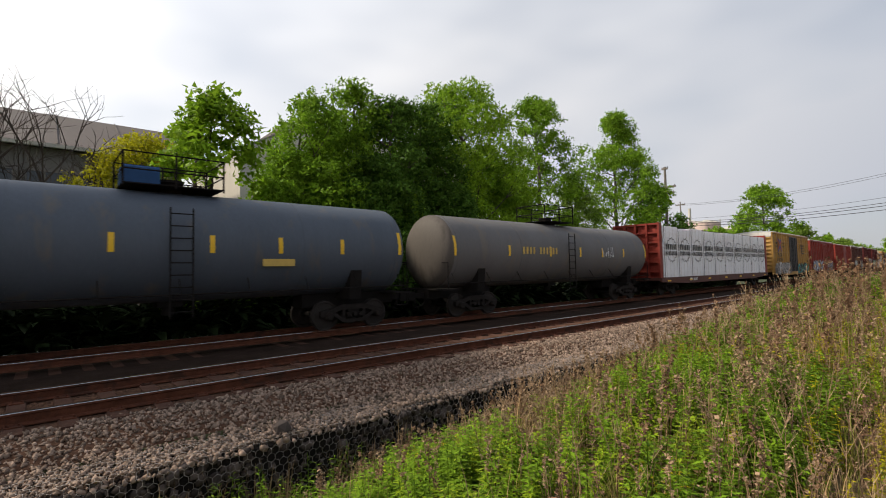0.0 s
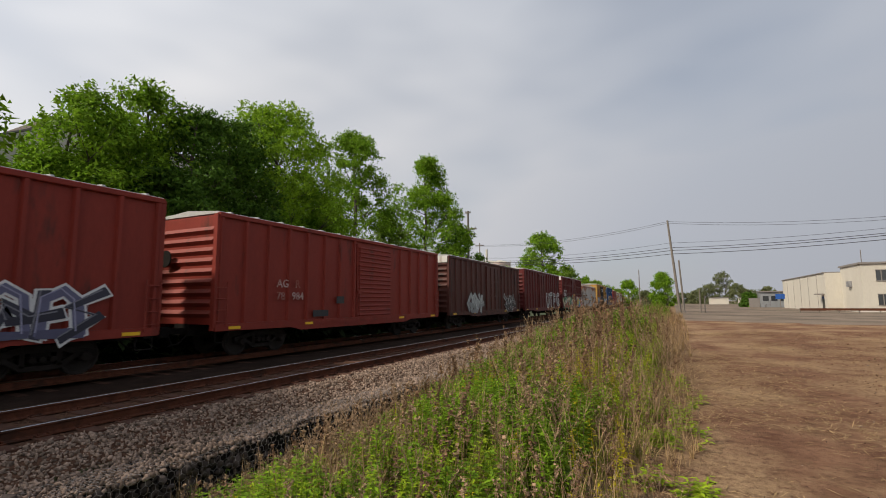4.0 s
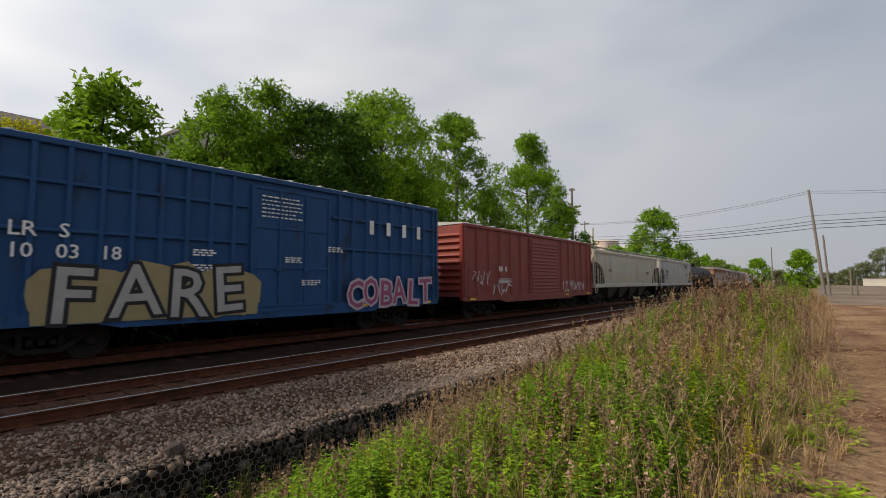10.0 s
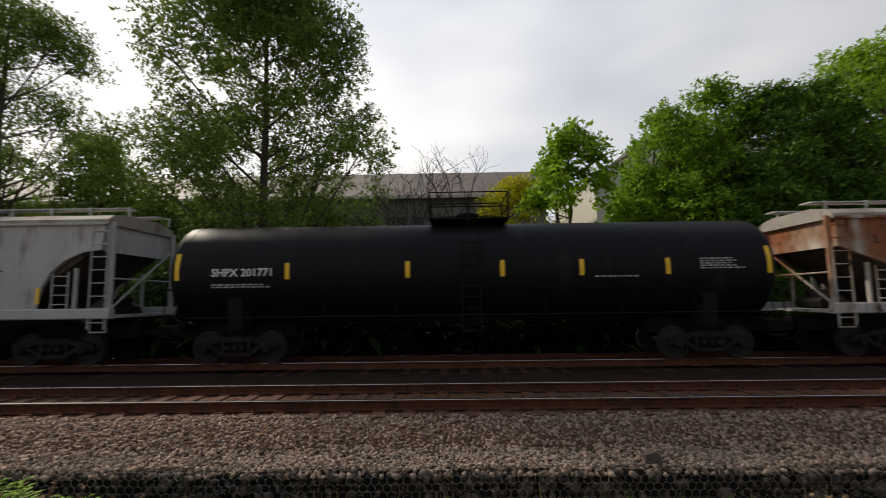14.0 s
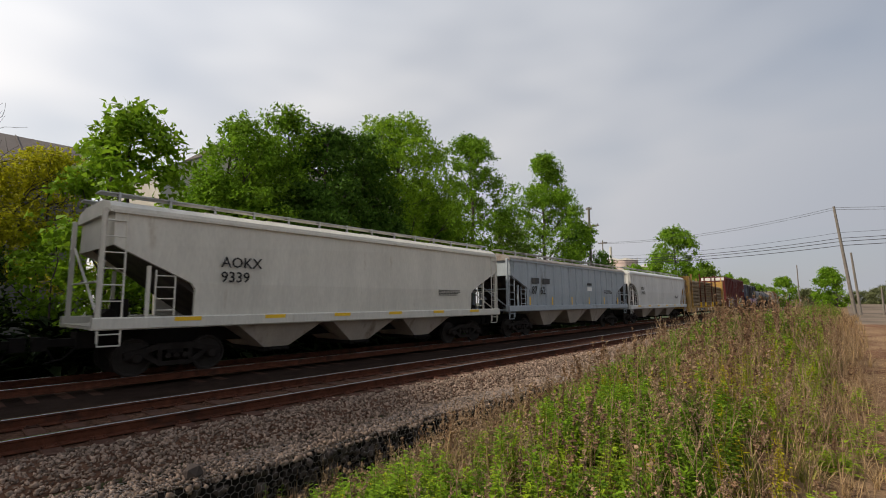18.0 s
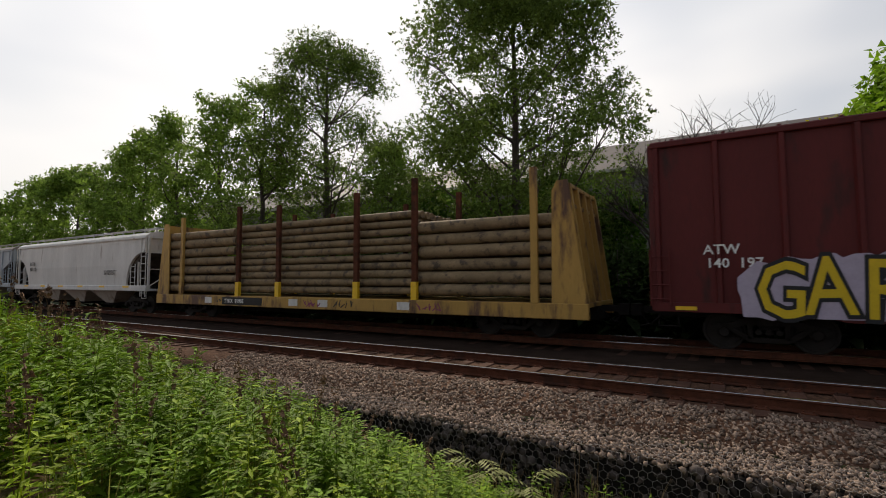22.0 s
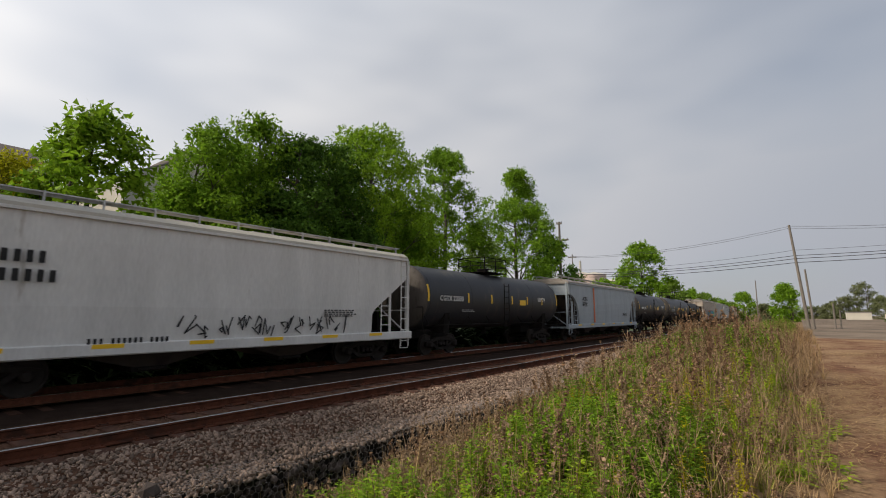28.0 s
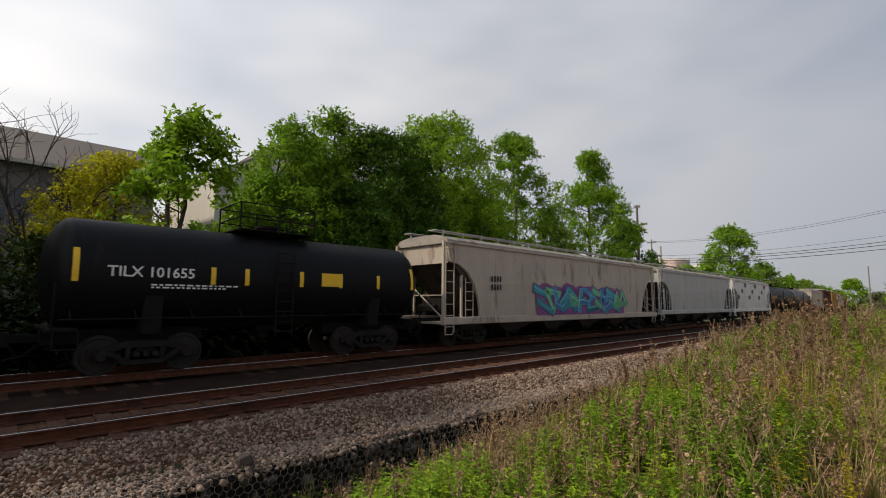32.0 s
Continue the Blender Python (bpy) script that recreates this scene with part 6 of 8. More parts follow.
    small_print(car, -h + 2.9, 2.7, 0.8, 4, TANK_DUSTY, 1.6)
    hopper_marks(car, h, 1.75, True)
    car, h = hopper(233.8, 249.7, HOPPER_GREY, "light grey smooth-sided covered hopper with black lettering", 4.34, 1.45, 0, 4)
    mark(car, "GACX", -h + 2.2, 2.72, 0.28, BLACK_PAINT)
    mark(car, "7419", -h + 2.2, 2.32, 0.28, BLACK_PAINT)
    bars(car, "####", h - 4.6, 3.35, 0.5, BLACK_PAINT)
    small_print(car, -h + 2.2, 2.12, 1.2, 2, BLACK_PAINT, 1.6)
    hopper_marks(car, h, 1.75, True)
    car, h, r = tank(250.95, 267.35, TANK_BLACK, "clean black tank car with white lettering")
    tank_mark(car, "SHPX 201771", -h + 1.4, 2.45, 0.21, WHITE_PAINT)
    small_print(car, -h + 1.4, 2.2, 1.9, 2, HOPPER_GREY, 1.43)
    small_print(car, h - 2.3, 2.75, 1.2, 5, HOPPER_GREY, 1.46)
    small_print(car, 3.4, 2.3, 1.3, 1, HOPPER_GREY, 1.445)
    car, h = hopper(268.4, 284.9, HOPPER_PATCHY, "rust-patched ribbed covered hopper", 4.2, 1.35, 14, 3, False, chute=GRIMY_HOPPER)
    bars(car, "## ##", -h + 3.4, 2.3, 0.24, BLACK_PAINT)
    for a, c in ((286.0, 301.4), (302.2, 318.3), (319.4, 334.9)):
        car, h = hopper(a, c, HOPPER_STREAKED, "brown-streaked ribbed covered hopper", 4.2, 1.35, 16, 3, False, dark_ends=True)
        bars(car, "## ##", -h + 3.2, 2.3, 0.26, BLACK_PAINT)
        hopper_marks(car, h, 1.6, True)
    car, h = hopper(336.5, 351.8, HOPPER_PALE, "cream covered hopper with black lettering", 4.3, 1.3, 0, 3, False, chute=HOPPER_BEIGE, roof=HOPPER_PALE)
    mark(car, "AOKX", -h + 2.75, 2.75, 0.28, BLACK_PAINT)
    mark(car, "9339", -h + 2.75, 2.35, 0.28, BLACK_PAINT)
    hopper_marks(car, h, 1.35)
    car, h = hopper(352.6, 368.3, HOPPER_BLUE, "pale blue-grey ribbed covered hopper", 4.25, 1.42, 14, 3, False, chute=HOPPER_BEIGE)
    mark(car, "87  62", -h + 2.2, 2.2, 0.4, BLACK_PAINT, 1.612)
    part("painted_patch", Build().box(1.605, 1.612, -h + 2.2, -h + 3.0, 2.75, 3.05), TANK_GREY, car)
    part("painted_patch", Build().box(1.605, 1.612, -h + 3.4, -h + 4.2, 2.75, 3.05), TANK_GREY, car)
    part("mark_plate", Build().box(1.605, 1.612, 1.0, 1.7, 2.45, 2.7), WHITE_PAINT, car)
    part("mark_plate", Build().box(1.605, 1.612, 1.0, 1.7, 2.8, 2.95), BLACK_PAINT, car)
    hopper_marks(car, h, 1.6, True)
    car, h = hopper(369.0, 385.2, HOPPER_LIGHT, "clean pale grey covered hopper", 4.3, 1.3, 0, 3, chute=HOPPER_BEIGE, roof=HOPPER_LIGHT)
    bars(car, "####", -h + 2.6, 2.7, 0.24, BLACK_PAINT)
    bars(car, "#####", -h + 2.6, 2.35, 0.24, BLACK_PAINT)
    hopper_marks(car, h, 1.35)
    pole_flatcar(386.2, 406.3, "yellow bulkhead flatcar stacked with weathered wooden poles")
    car, h = boxcar(407.85, 425.5, MAROON, "long maroon boxcar with large graffiti", 5.2, 0.85, None, -0.8, 3.6, "plug", 1.3, end_cap=WHITE_END, roof=MAROON)
    mark(car, "ATW", -h + 1.1, 2.3, 0.22, WHITE_PAINT)
    mark(car, "140  197", -h + 1.15, 1.98, 0.22, WHITE_PAINT)
    graffiti(car, -h + 2.0, -h + 4.8, 0.9, 2.15, [(0.62, 0.43, 0.01)], INK, 0, 3, (0.42, 0.36, 0.45), letters="GAR")
    b = Build()
    disc(b, 1.65, blob(random.Random(1), -h + 5.8, 1.55, 0.9, 1.05, 14, 2.6, 0.1))
    part("painted_figure", b, spray((0.35, 0.28, 0.2)), car)
    b = Build()
    disc(b, 1.655, [(-h + 5.3, 2.12), (-h + 6.4, 2.06), (-h + 6.4, 2.16), (-h + 6.15, 2.2), (-h + 6.1, 2.42), (-h + 5.6, 2.44), (-h + 5.55, 2.22), (-h + 5.3, 2.22)])
    disc(b, 1.648, blob(random.Random(2), -h + 6.45, 1.7, 0.4, 1.0, 10, 3, 0.1))
    part("painted_figure", b, spray((0.05, 0.05, 0.08)), car)
    graffiti(car, 1.75, 6.1, 0.95, 2.15, [(0.62, 0.62, 0.62)], INK, 0, 3, (0.42, 0.43, 0.06), letters="MTN")
    for k, y in enumerate((h - 2.6, h - 1.2)):
        tag_scrawl(car, y, 3.2 - 0.1 * k, 0.8, 0.7, ((0.05, 0.25, 0.22), CHALK)[k], 50 + k)
    tag_scrawl(car, -1.4, 1.2, 1.4, 0.8, (0.02, 0.02, 0.02), 52)
    for y, z in ((-1.2, 3.9), (1.0, 2.2), (-1.6, 1.9)):
        small_print(car, y, z, 1.1, 2, WHITE_PAINT, 1.612)
    part("notice_frame", Build().box(1.61, 1.615, h - 2.2, h - 1.7, 1.5, 1.85), WHITE_PAINT, car)
    car, h = boxcar(427.7, 442.95, NAVY, "dark blue boxcar with gold lettering and pink graffiti", 4.66, 1.0, paint("grimy_door", (0.05, 0.042, 0.036), (0.03, 0.025, 0.022), 0.55), -0.6, 2.9, "plug", 3.9)
    mark(car, "CS XT", -h + 1.25, 2.3, 0.28, GOLD_PAINT)
    mark(car, "14 02 48", -h + 1.25, 1.8, 0.28, GOLD_PAINT)
    for k in range(3):
        bars(car, "#", h - 3.9 + k * 1.05, 3.0, 0.72, GOLD_PAINT)
    graffiti(car, -h + 4.2, -0.2, 1.0, 2.3, [(0.5, 0.3, 0.38), (0.42, 0.22, 0.33)], (0.12, 0.1, 0.3), 61, 3, (0.02, 0.26, 0.2))
    graffiti(car, 1.5, h - 0.3, 1.0, 2.25, [(0.4, 0.27, 0.42), (0.5, 0.32, 0.42)], (0.12, 0.1, 0.3), 62, 5, (0.02, 0.26, 0.2))
    tag_scrawl(car, -h + 0.3, 2.9, 1.0, 1.2, (0.3, 0.42, 0.5), 63)
    tag_scrawl(car, -0.6, 3.9, 1.3, 0.5, (0.04, 0.32, 0.28), 64)
    tag_scrawl(car, 2.0, 2.8, 0.7, 0.6, CHALK, 65)
    car, h, r = tank(444.1, 458.9, TANK_GREY, "black tank car with white lettering", second=4.5, head=HEAD_DUST)
    tank_mark(car, "TILX 262359", -h + 1.2, 2.2, 0.27, WHITE_PAINT)
    placards(car)
    car, h, r = tank(460.7, 475.0, TANK_GREY, "black tank car with gold lettering and a dusty head", head=HEAD_DUST)
    tank_bars(car, "##########", -h + 2.4, 2.3, 0.26, GOLD_PAINT)
    placards(car)
    tag_scrawl(car, 0.5, 2.2, 0.7, 0.4, CHALK, 70, 1.47)
    car, h, r = tank(475.9, 485.8, TANK_DUSTY, "short dusty brown tank car", 1.36, 2.45)
    car, h = hopper(486.6, 503.6, HOPPER_BEIGE, "dirty beige covered hopper", 4.3, 1.15, 0, 3)
    part("mark_plate", Build().turned([(0, 0.22), (0.01, 0.22)], 16, "x", (1.575, 2.5, 2.35)), RED, car)
    hopper_marks(car, h, 1.4, True)
    car, h = hopper(504.1, 521.1, HOPPER_BROWNED, "cream covered hopper with broad rust streaks", 4.36, 1.2, 0, 4)
    mark(car, "TILX", -h + 3.2, 2.85, 0.27, BLACK_PAINT)
    mark(car, "517066", -h + 3.05, 2.42, 0.27, BLACK_PAINT)
    mark(car, "LD LMT 223700", -h + 3.05, 2.25, 0.09, BLACK_PAINT, 1.6, 0.0)
    mark(car, "LT WT 62300", -h + 3.05, 2.1, 0.09, BLACK_PAINT, 1.6, 0.0)
    hopper_marks(car, h, 1.5, True)
    car, h = hopper(522.6, 536.6, HOPPER_LIGHT, "pale grey covered hopper with black scrawled graffiti", 4.34, 0.95, 0, 2, False, roof=HOPPER_CREAM)
    bars(car, "####", -h + 2.1, 2.85, 0.26, BLACK_PAINT)
    bars(car, "######", -h + 1.9, 2.45, 0.26, BLACK_PAINT)
    bars(car, "### ###### ####", -3.6, 1.08, 0.15, BLACK_PAINT, 1.58)
    for k in range(5):
        tag_scrawl(car, -1.8 + k * 1.1, 1.15, 1.3, 0.6, INK, 80 + k, 1.585)
    hopper_marks(car, h, 1.0)
    car, h, r = tank(537.4, 550.95, TANK_GREY, "dark grey funnel-flow tank car with white lettering", head=HEAD_DUST)
    tank_mark(car, "CGTX 22030", -h + 1.2, 2.4, 0.23, WHITE_PAINT)
    placards(car)
    car, h = hopper(552.1, 568.1, HOPPER_BLUE, "blue-grey covered hopper with an orange stripe", 4.3, 0.95, 0, 3)
    mark(car, "ACFX", -h + 2.6, 2.8, 0.27, BLACK_PAINT)
    mark(car, "67797", -h + 2.6, 2.4, 0.27, BLACK_PAINT)
    part("orange_stripe", Build().box(1.572, 1.58, -h + 5.0, -h + 5.28, 1.2, 3.8), spray((0.6, 0.16, 0.06)), car)
    hopper_marks(car, h, 1.0)
    car, h, r = tank(569.45, 581.7, TANK_GREY, "dark grey tank car with pale lettering", head=HEAD_DUST)
    tank_mark(car, "GATX 219258", -h + 1.2, 2.35, 0.22, WHITE_PAINT)
    placards(car)
    car, h, r = tank(583.3, 597.5, TANK_GREY, "dark grey tank car with yellow strips", head=HEAD_DUST)
    tank_mark(car, "GBRX 709436", -h + 1.1, 2.2, 0.3, HOPPER_GREY)
    placards(car)
    car, h, r = tank(599.15, 609.2, TANK_BLACK, "short black tank car with white lettering", 1.36, 2.36, 3.3)
    tank_mark(car, "TILX 101655", -h + 1.0, 2.3, 0.24, WHITE_PAINT, 2.36, 1.36)
    small_print(car, -h + 1.9, 2.1, 2.2, 2, WHITE_PAINT, 1.34)
    part("placard", Build().box(1.34, 1.37, 1.2, 1.9, 2.2, 2.6), YELLOW_REFLECT, car)
    car, h = hopper(610.1, 629.0, HOPPER_BEIGE, "beige covered hopper with teal graffiti", 4.4, 1.0, 0, 4)
    bars(car, "####", -h + 2.7, 2.6, 0.24, BLACK_PAINT)
    bars(car, "####", -h + 2.7, 2.25, 0.24, BLACK_PAINT)
    graffiti(car, -h + 6.2, h - 5.0, 1.2, 2.6, [(0.03, 0.27, 0.34), (0.12, 0.4, 0.2), (0.05, 0.2, 0.42)], (0.1, 0.05, 0.16), 91, 6, (0.2, 0.06, 0.2), 1.6)
    car, h = hopper(629.8, 646.0, HOPPER_GREY, "plain grey smooth-sided covered hopper", 4.35, 1.1, 0, 3)
    car, h = hopper(646.8, 662.0, HOPPER_LIGHT, "pale hopper mottled with dark patches", 4.3, 1.1, 0, 3)
    for k in range(9):
        part("dark_patch", Build().box(1.58, 1.586, -h + 1.5 + k * 1.4, -h + 2.2 + k * 1.4, 2.2 + (k % 3) * 0.6, 2.6 + (k % 3) * 0.6), TANK_GREY, car)
    tank(663.0, 678.0, TANK_BLACK, "black tank car further back in the train")
    tank(679.0, 694.0, TANK_GREY, "dark grey tank car further back in the train")
    hopper(695.0, 711.5, HOPPER_BEIGE, "dirty beige hopper near the visible end of the train", 4.3, 1.1, 0, 3)
    boxcar(713.0, 728.0, BROWN, "brown boxcar far back in the train", 4.7)
    boxcar(730.0, 745.0, YELLOW, "yellow boxcar far back in the train", 4.7)
    hopper(746.5, 762.5, HOPPER_GREY, "grey hopper far back in the train", 4.3, 1.2, 0, 3)
    for k in range(9):
        a = 764.0 + 16.6 * k
        if k % 3 == 1:
            tank(a, a + 15.2, TANK_GREY, "dark tank car far back in the train")
        elif k % 3 == 2:
            boxcar(a, a + 15.0, RED, "red boxcar far back in the train", 4.7)
        else:
            hopper(a, a + 15.6, HOPPER_BEIGE, "beige hopper far back in the train", 4.3, 1.2, 0, 3)


def rail_mark(car, y, z):
    """A crossed-track emblem, as plain strokes."""
    b = Build()
    ribbon(b, 1.625, [(y - 0.62, z + 0.42), (y - 0.12, z + 0.02), (y - 0.62, z - 0.36)], 0.2, 0.2)
    ribbon(b, 1.625, [(y + 0.66, z + 0.3), (y + 0.2, z), (y + 0.66, z - 0.42)], 0.2, 0.2)
    part("emblem", b, spray((0.42, 0.07, 0.035)), car)
    b = Build()
    ribbon(b, 1.632, [(y - 0.52, z + 0.64), (y + 0.08, z + 0.22), (y + 0.16, z - 0.08), (y - 0.08, z - 0.3), (y - 0.58, z - 0.62)], 0.15, 0.15)
    ribbon(b, 1.632, [(y + 0.12, z + 0.16), (y + 0.58, z + 0.5)], 0.15, 0.15)
    ribbon(b, 1.632, [(y + 0.1, z - 0.16), (y + 0.56, z - 0.62)], 0.15, 0.15)
    part("emblem", b, spray((0.02, 0.045, 0.26)), car)


def hopper_marks(car, h, z, upright=False):
    for k in range(6):
        y = -h + 2.0 + (2 * h - 4.0) * k / 5
        part("reflector", Build().box(1.598, 1.606, y - (0.05 if upright else 0.32), y + (0.05 if upright else 0.32), z, z + (0.45 if upright else 0.1)), YELLOW_REFLECT, car)
    small_print(car, h - 4.4, z + 0.9, 1.4, 4, BLACK_PAINT, 1.6)


def placards(car):
    part("placard", Build().box(1.44, 1.47, 1.6, 2.3, 2.3, 2.6), YELLOW_REFLECT, car)
    small_print(car, 3.9, 2.75, 1.0, 4, WHITE_PAINT, 1.46)
    small_print(car, -4.0, 1.98, 1.3, 2, HOPPER_GREY, 1.36)


make_train()

# ---- trees ----
BARK = surface("grey_brown_bark", (0.075, 0.06, 0.048), 0.95, 0.0, 0.4, 3.0, 25.0, 0.7)
LEAF_MID = surface("leaf_green", (0.168, 0.2968, 0.0202), 0.6, 0.0, 0.15, 0.4, 6.0, 0.0, None, each=0.45, through_light=0.42, spec=0.08)
LEAF_BRIGHT = surface("leaf_bright_green", (0.2, 0.335, 0.02), 0.55, 0.0, 0.15, 0.4, 6.0, 0.0, None, each=0.4, through_light=0.4, spec=0.08)
LEAF_DARK = surface("leaf_dark_green", (0.0725, 0.1475, 0.0175), 0.6, 0.0, 0.15, 0.4, 6.0, 0.0, None, each=0.5, through_light=0.35, spec=0.08)
LEAF_OLIVE = surface("leaf_olive", (0.17, 0.26, 0.042), 0.6, 0.0, 0.15, 0.4, 6.0, 0.0, None, each=0.4, through_light=0.5, spec=0.08)
# ordinary bush leaf darkened, so that tree shade lies in its colour
LEAF_SHADED = surface("leaf_shade_plant", (0.036, 0.06, 0.0136), 0.7, 0.0, 0.15, 0.4, 6.0, 0.0, None, each=0.5, through_light=0.2, spec=0.08)
LEAF_OAK = surface("leaf_deep_green", (0.125, 0.185, 0.034), 0.6, 0.0, 0.15, 0.4, 6.0, 0.0, None, each=0.45, through_light=0.4, spec=0.08)
# leaf green greyed to carry the haze of distance in its colour
LEAF_HAZED = surface("leaf_far_grey_green", (0.1725, 0.1913, 0.09), 0.7, 0.0, 0.15, 0.4, 6.0, 0.0, None, each=0.35, through_light=0.4, spec=0.05)
LEAF_YELLOW = surface("leaf_yellow_green", (0.4, 0.39, 0.018), 0.6, 0.0, 0.15, 0.4, 6.0, 0.0, None, each=0.35, through_light=0.42, spec=0.08)


def limb(build, points, r0, r1, n=6):
    for k in range(len(points) - 1):
        a, b = k / (len(points) - 1), (k + 1) / (len(points) - 1)
        build.rod(points[k], points[k + 1], r0 + (r1 - r0) * a, r0 + (r1 - r0) * b, n)


def leaves(rng, centres, radii, count, size, flat=0.75, spray=7):
    """Small pointed leaves on short sprays that fan out of the clumps: arrays of corners and faces."""
    n = count // spray
    pick = rng.choice(len(centres), n, p=radii ** 2 / (radii ** 2).sum())
    d = rng.normal(size=(n, 3))
    d /= np.linalg.norm(d, axis=1)[:, None]
    p = centres[pick] + d * (radii[pick] * rng.random(n) ** 0.45)[:, None] * np.array([1, 1, flat])
    out = d + rng.normal(size=(n, 3)) * 0.5 + np.array([0, 0, 0.1])
    out /= np.linalg.norm(out, axis=1)[:, None]
    count = n * spray
    step = np.tile(np.linspace(-0.5, 1.0, spray), n)
    out, d = np.repeat(out, spray, 0), np.repeat(d, spray, 0)
    p = np.repeat(p, spray, 0) + out * (step * size * 2.4)[:, None] + rng.normal(size=(count, 3)) * size * 0.55
    p[:, 2] -= (step.clip(0, 1) ** 2) * size * 0.8
    normal = d * 0.5 + np.array([0, 0, 0.45]) + rng.normal(size=(count, 3)) * 0.55
    normal /= np.linalg.norm(normal, axis=1)[:, None]
    along = np.cross(normal, rng.normal(size=(count, 3))) + out * 0.5
    along /= np.linalg.norm(along, axis=1)[:, None] + 1e-9
    side = np.cross(along, normal)
    s = size * rng.uniform(0.6, 1.3, count)[:, None]
    v = np.stack([p - along * s * 0.75 + side * s * 0.5, p - along * s * 0.6 - side * s * 0.6, p + along * s], 1)
    return v.reshape(-1, 3), np.arange(3 * count).reshape(-1, 3)


def tree(name, base, height, spread, crown_low, leaf, count, size, seed, label, clumps=70, lean=(0, 0), trunk=None, gap=1.0, top_narrow=0.5, stems=1, clump=1.0):
    """A tree or tall shrub: tapered trunk, limbs, and a crown of leaf clumps round the limb ends."""
    rng = np.random.default_rng(seed)
    rnd = random.Random(seed)
    t = thing(name, pose(*base), label, "tree")
    trunk_r = trunk or height * 0.016
    axis = []
    for s in range(stems):
        ox, oy = (0, 0) if stems == 1 else (rnd.uniform(-0.4, 0.4) * spread, rnd.uniform(-0.4, 0.4) * spread)
        pts = [Vector((ox + lean[0] * k / 6 + rnd.uniform(-0.15, 0.15) * (k > 0), oy + lean[1] * k / 6 + rnd.uniform(-0.15, 0.15) * (k > 0), height * 0.9 * k / 6 - (0.3 if k == 0 else 0))) for k in range(7)]
        wood = Build()
        limb(wood, pts, trunk_r, trunk_r * 0.2, 8)
        part("trunk", wood, BARK, t)
        axis.append(pts)
    centres, radii = [], []
    arms = Build()
    wanted, tries, shift = int(clumps * 2.5), 0, rnd.uniform(0, 50)
    while len(centres) < wanted and tries < wanted * 6:
        tries += 1
        rel = rnd.random() ** 0.85
        wide = spread * min(1.0, 0.6 + 1.7 * rel) * (1 - (1 - top_narrow) * rel ** 1.4) * math.sqrt(max(0.04, 1 - max(0.0, rel - 0.5) ** 2 * 3.7))
        a = rnd.uniform(0, 2 * math.pi)
        wide *= 1 + 0.45 * noise.noise((math.cos(a) * 1.1 + shift, math.sin(a) * 1.1, rel * 3.0))
        q = wide * rnd.random() ** 0.42
        c = Vector((math.cos(a) * q + lean[0] * rel, math.sin(a) * q + lean[1] * rel, crown_low + (height - crown_low) * rel))
        if noise.noise(c * (1.9 / spread) + Vector((shift, 0, 0))) < -0.3 * gap:
            continue
        rad = (0.26 + 0.09 * spread) * rnd.uniform(0.7, 1.7) * clump
        c.z = min(c.z, height - rad * 0.4)
        centres.append(c)
        radii.append(rad)
        if len(centres) % 7 == 0:
            pts = axis[len(centres) % stems]
            z0 = max(crown_low * 0.6, c.z - q * rnd.uniform(0.5, 1.0))
            f = min(5.99, max(0.0, z0 / (height * 0.9) * 6))
            start = pts[int(f)].lerp(pts[int(f) + 1], f - int(f))
            mid = start.lerp(c, 0.5) + Vector((0, 0, -0.08 * q)) + Vector((rnd.uniform(-.2, .2), rnd.uniform(-.2, .2), 0))
            limb(arms, [start, mid, c], trunk_r * 0.4 * (1 - 0.6 * rel), trunk_r * 0.07, 5)
            for _ in range(3):
                e = c + Vector((rnd.gauss(0, 1), rnd.gauss(0, 1), rnd.gauss(0.3, 0.7))).normalized() * rad * 0.9
                limb(arms, [mid.lerp(c, 0.7), e], trunk_r * 0.08, trunk_r * 0.025, 4)
    tagged(part("branching", arms, BARK, t), kind="stuff")
    v, f = leaves(rng, np.array([tuple(c) for c in centres]), np.array(radii), int(count * 1.45), size * 0.84)
    crown = new("crown", raw_mesh("crown", v, f, leaf))
    crown.parent = t
    return t


def at_bearing(bearing, x):
    """The y of a place x metres beside the camera that is seen under this bearing."""
    return x / -math.tan(radians(bearing))


def bare_tree(base, height, seed, label):
    rnd = random.Random(seed)
    t = thing("bare_tree", pose(*base), label, "tree", "bare trees by the warehouse")
    wood, twigs = Build(), Build()

    def grow(p, d, length, r, level):
        q = p + d * length
        limb(wood if level < 2 else twigs, [p, p.lerp(q, 0.5) + Vector((rnd.gauss(0, .04), rnd.gauss(0, .04), 0)) * length, q], r, r * 0.6, 5 if level < 2 else 3)
        if level == 5:
            return
        for _ in range(3 if level < 4 else 2):
            e = (d + Vector((rnd.gauss(0, 0.5), rnd.gauss(0, 0.5), rnd.gauss(0.12, 0.3)))).normalized()
            grow(q if rnd.random() < 0.6 else p.lerp(q, rnd.uniform(0.55, 0.9)), e, length * rnd.uniform(0.6, 0.78), r * 0.58, level + 1)

    grow(Vector((0, 0, -0.2)), Vector((rnd.uniform(-.1, .1), rnd.uniform(-.1, .1), 1)).normalized(), height * 0.36, height * 0.014, 0)
    part("trunk", wood, BARK, t)
    tagged(part("fine_branching", twigs, BARK, t), kind="stuff")
    return t


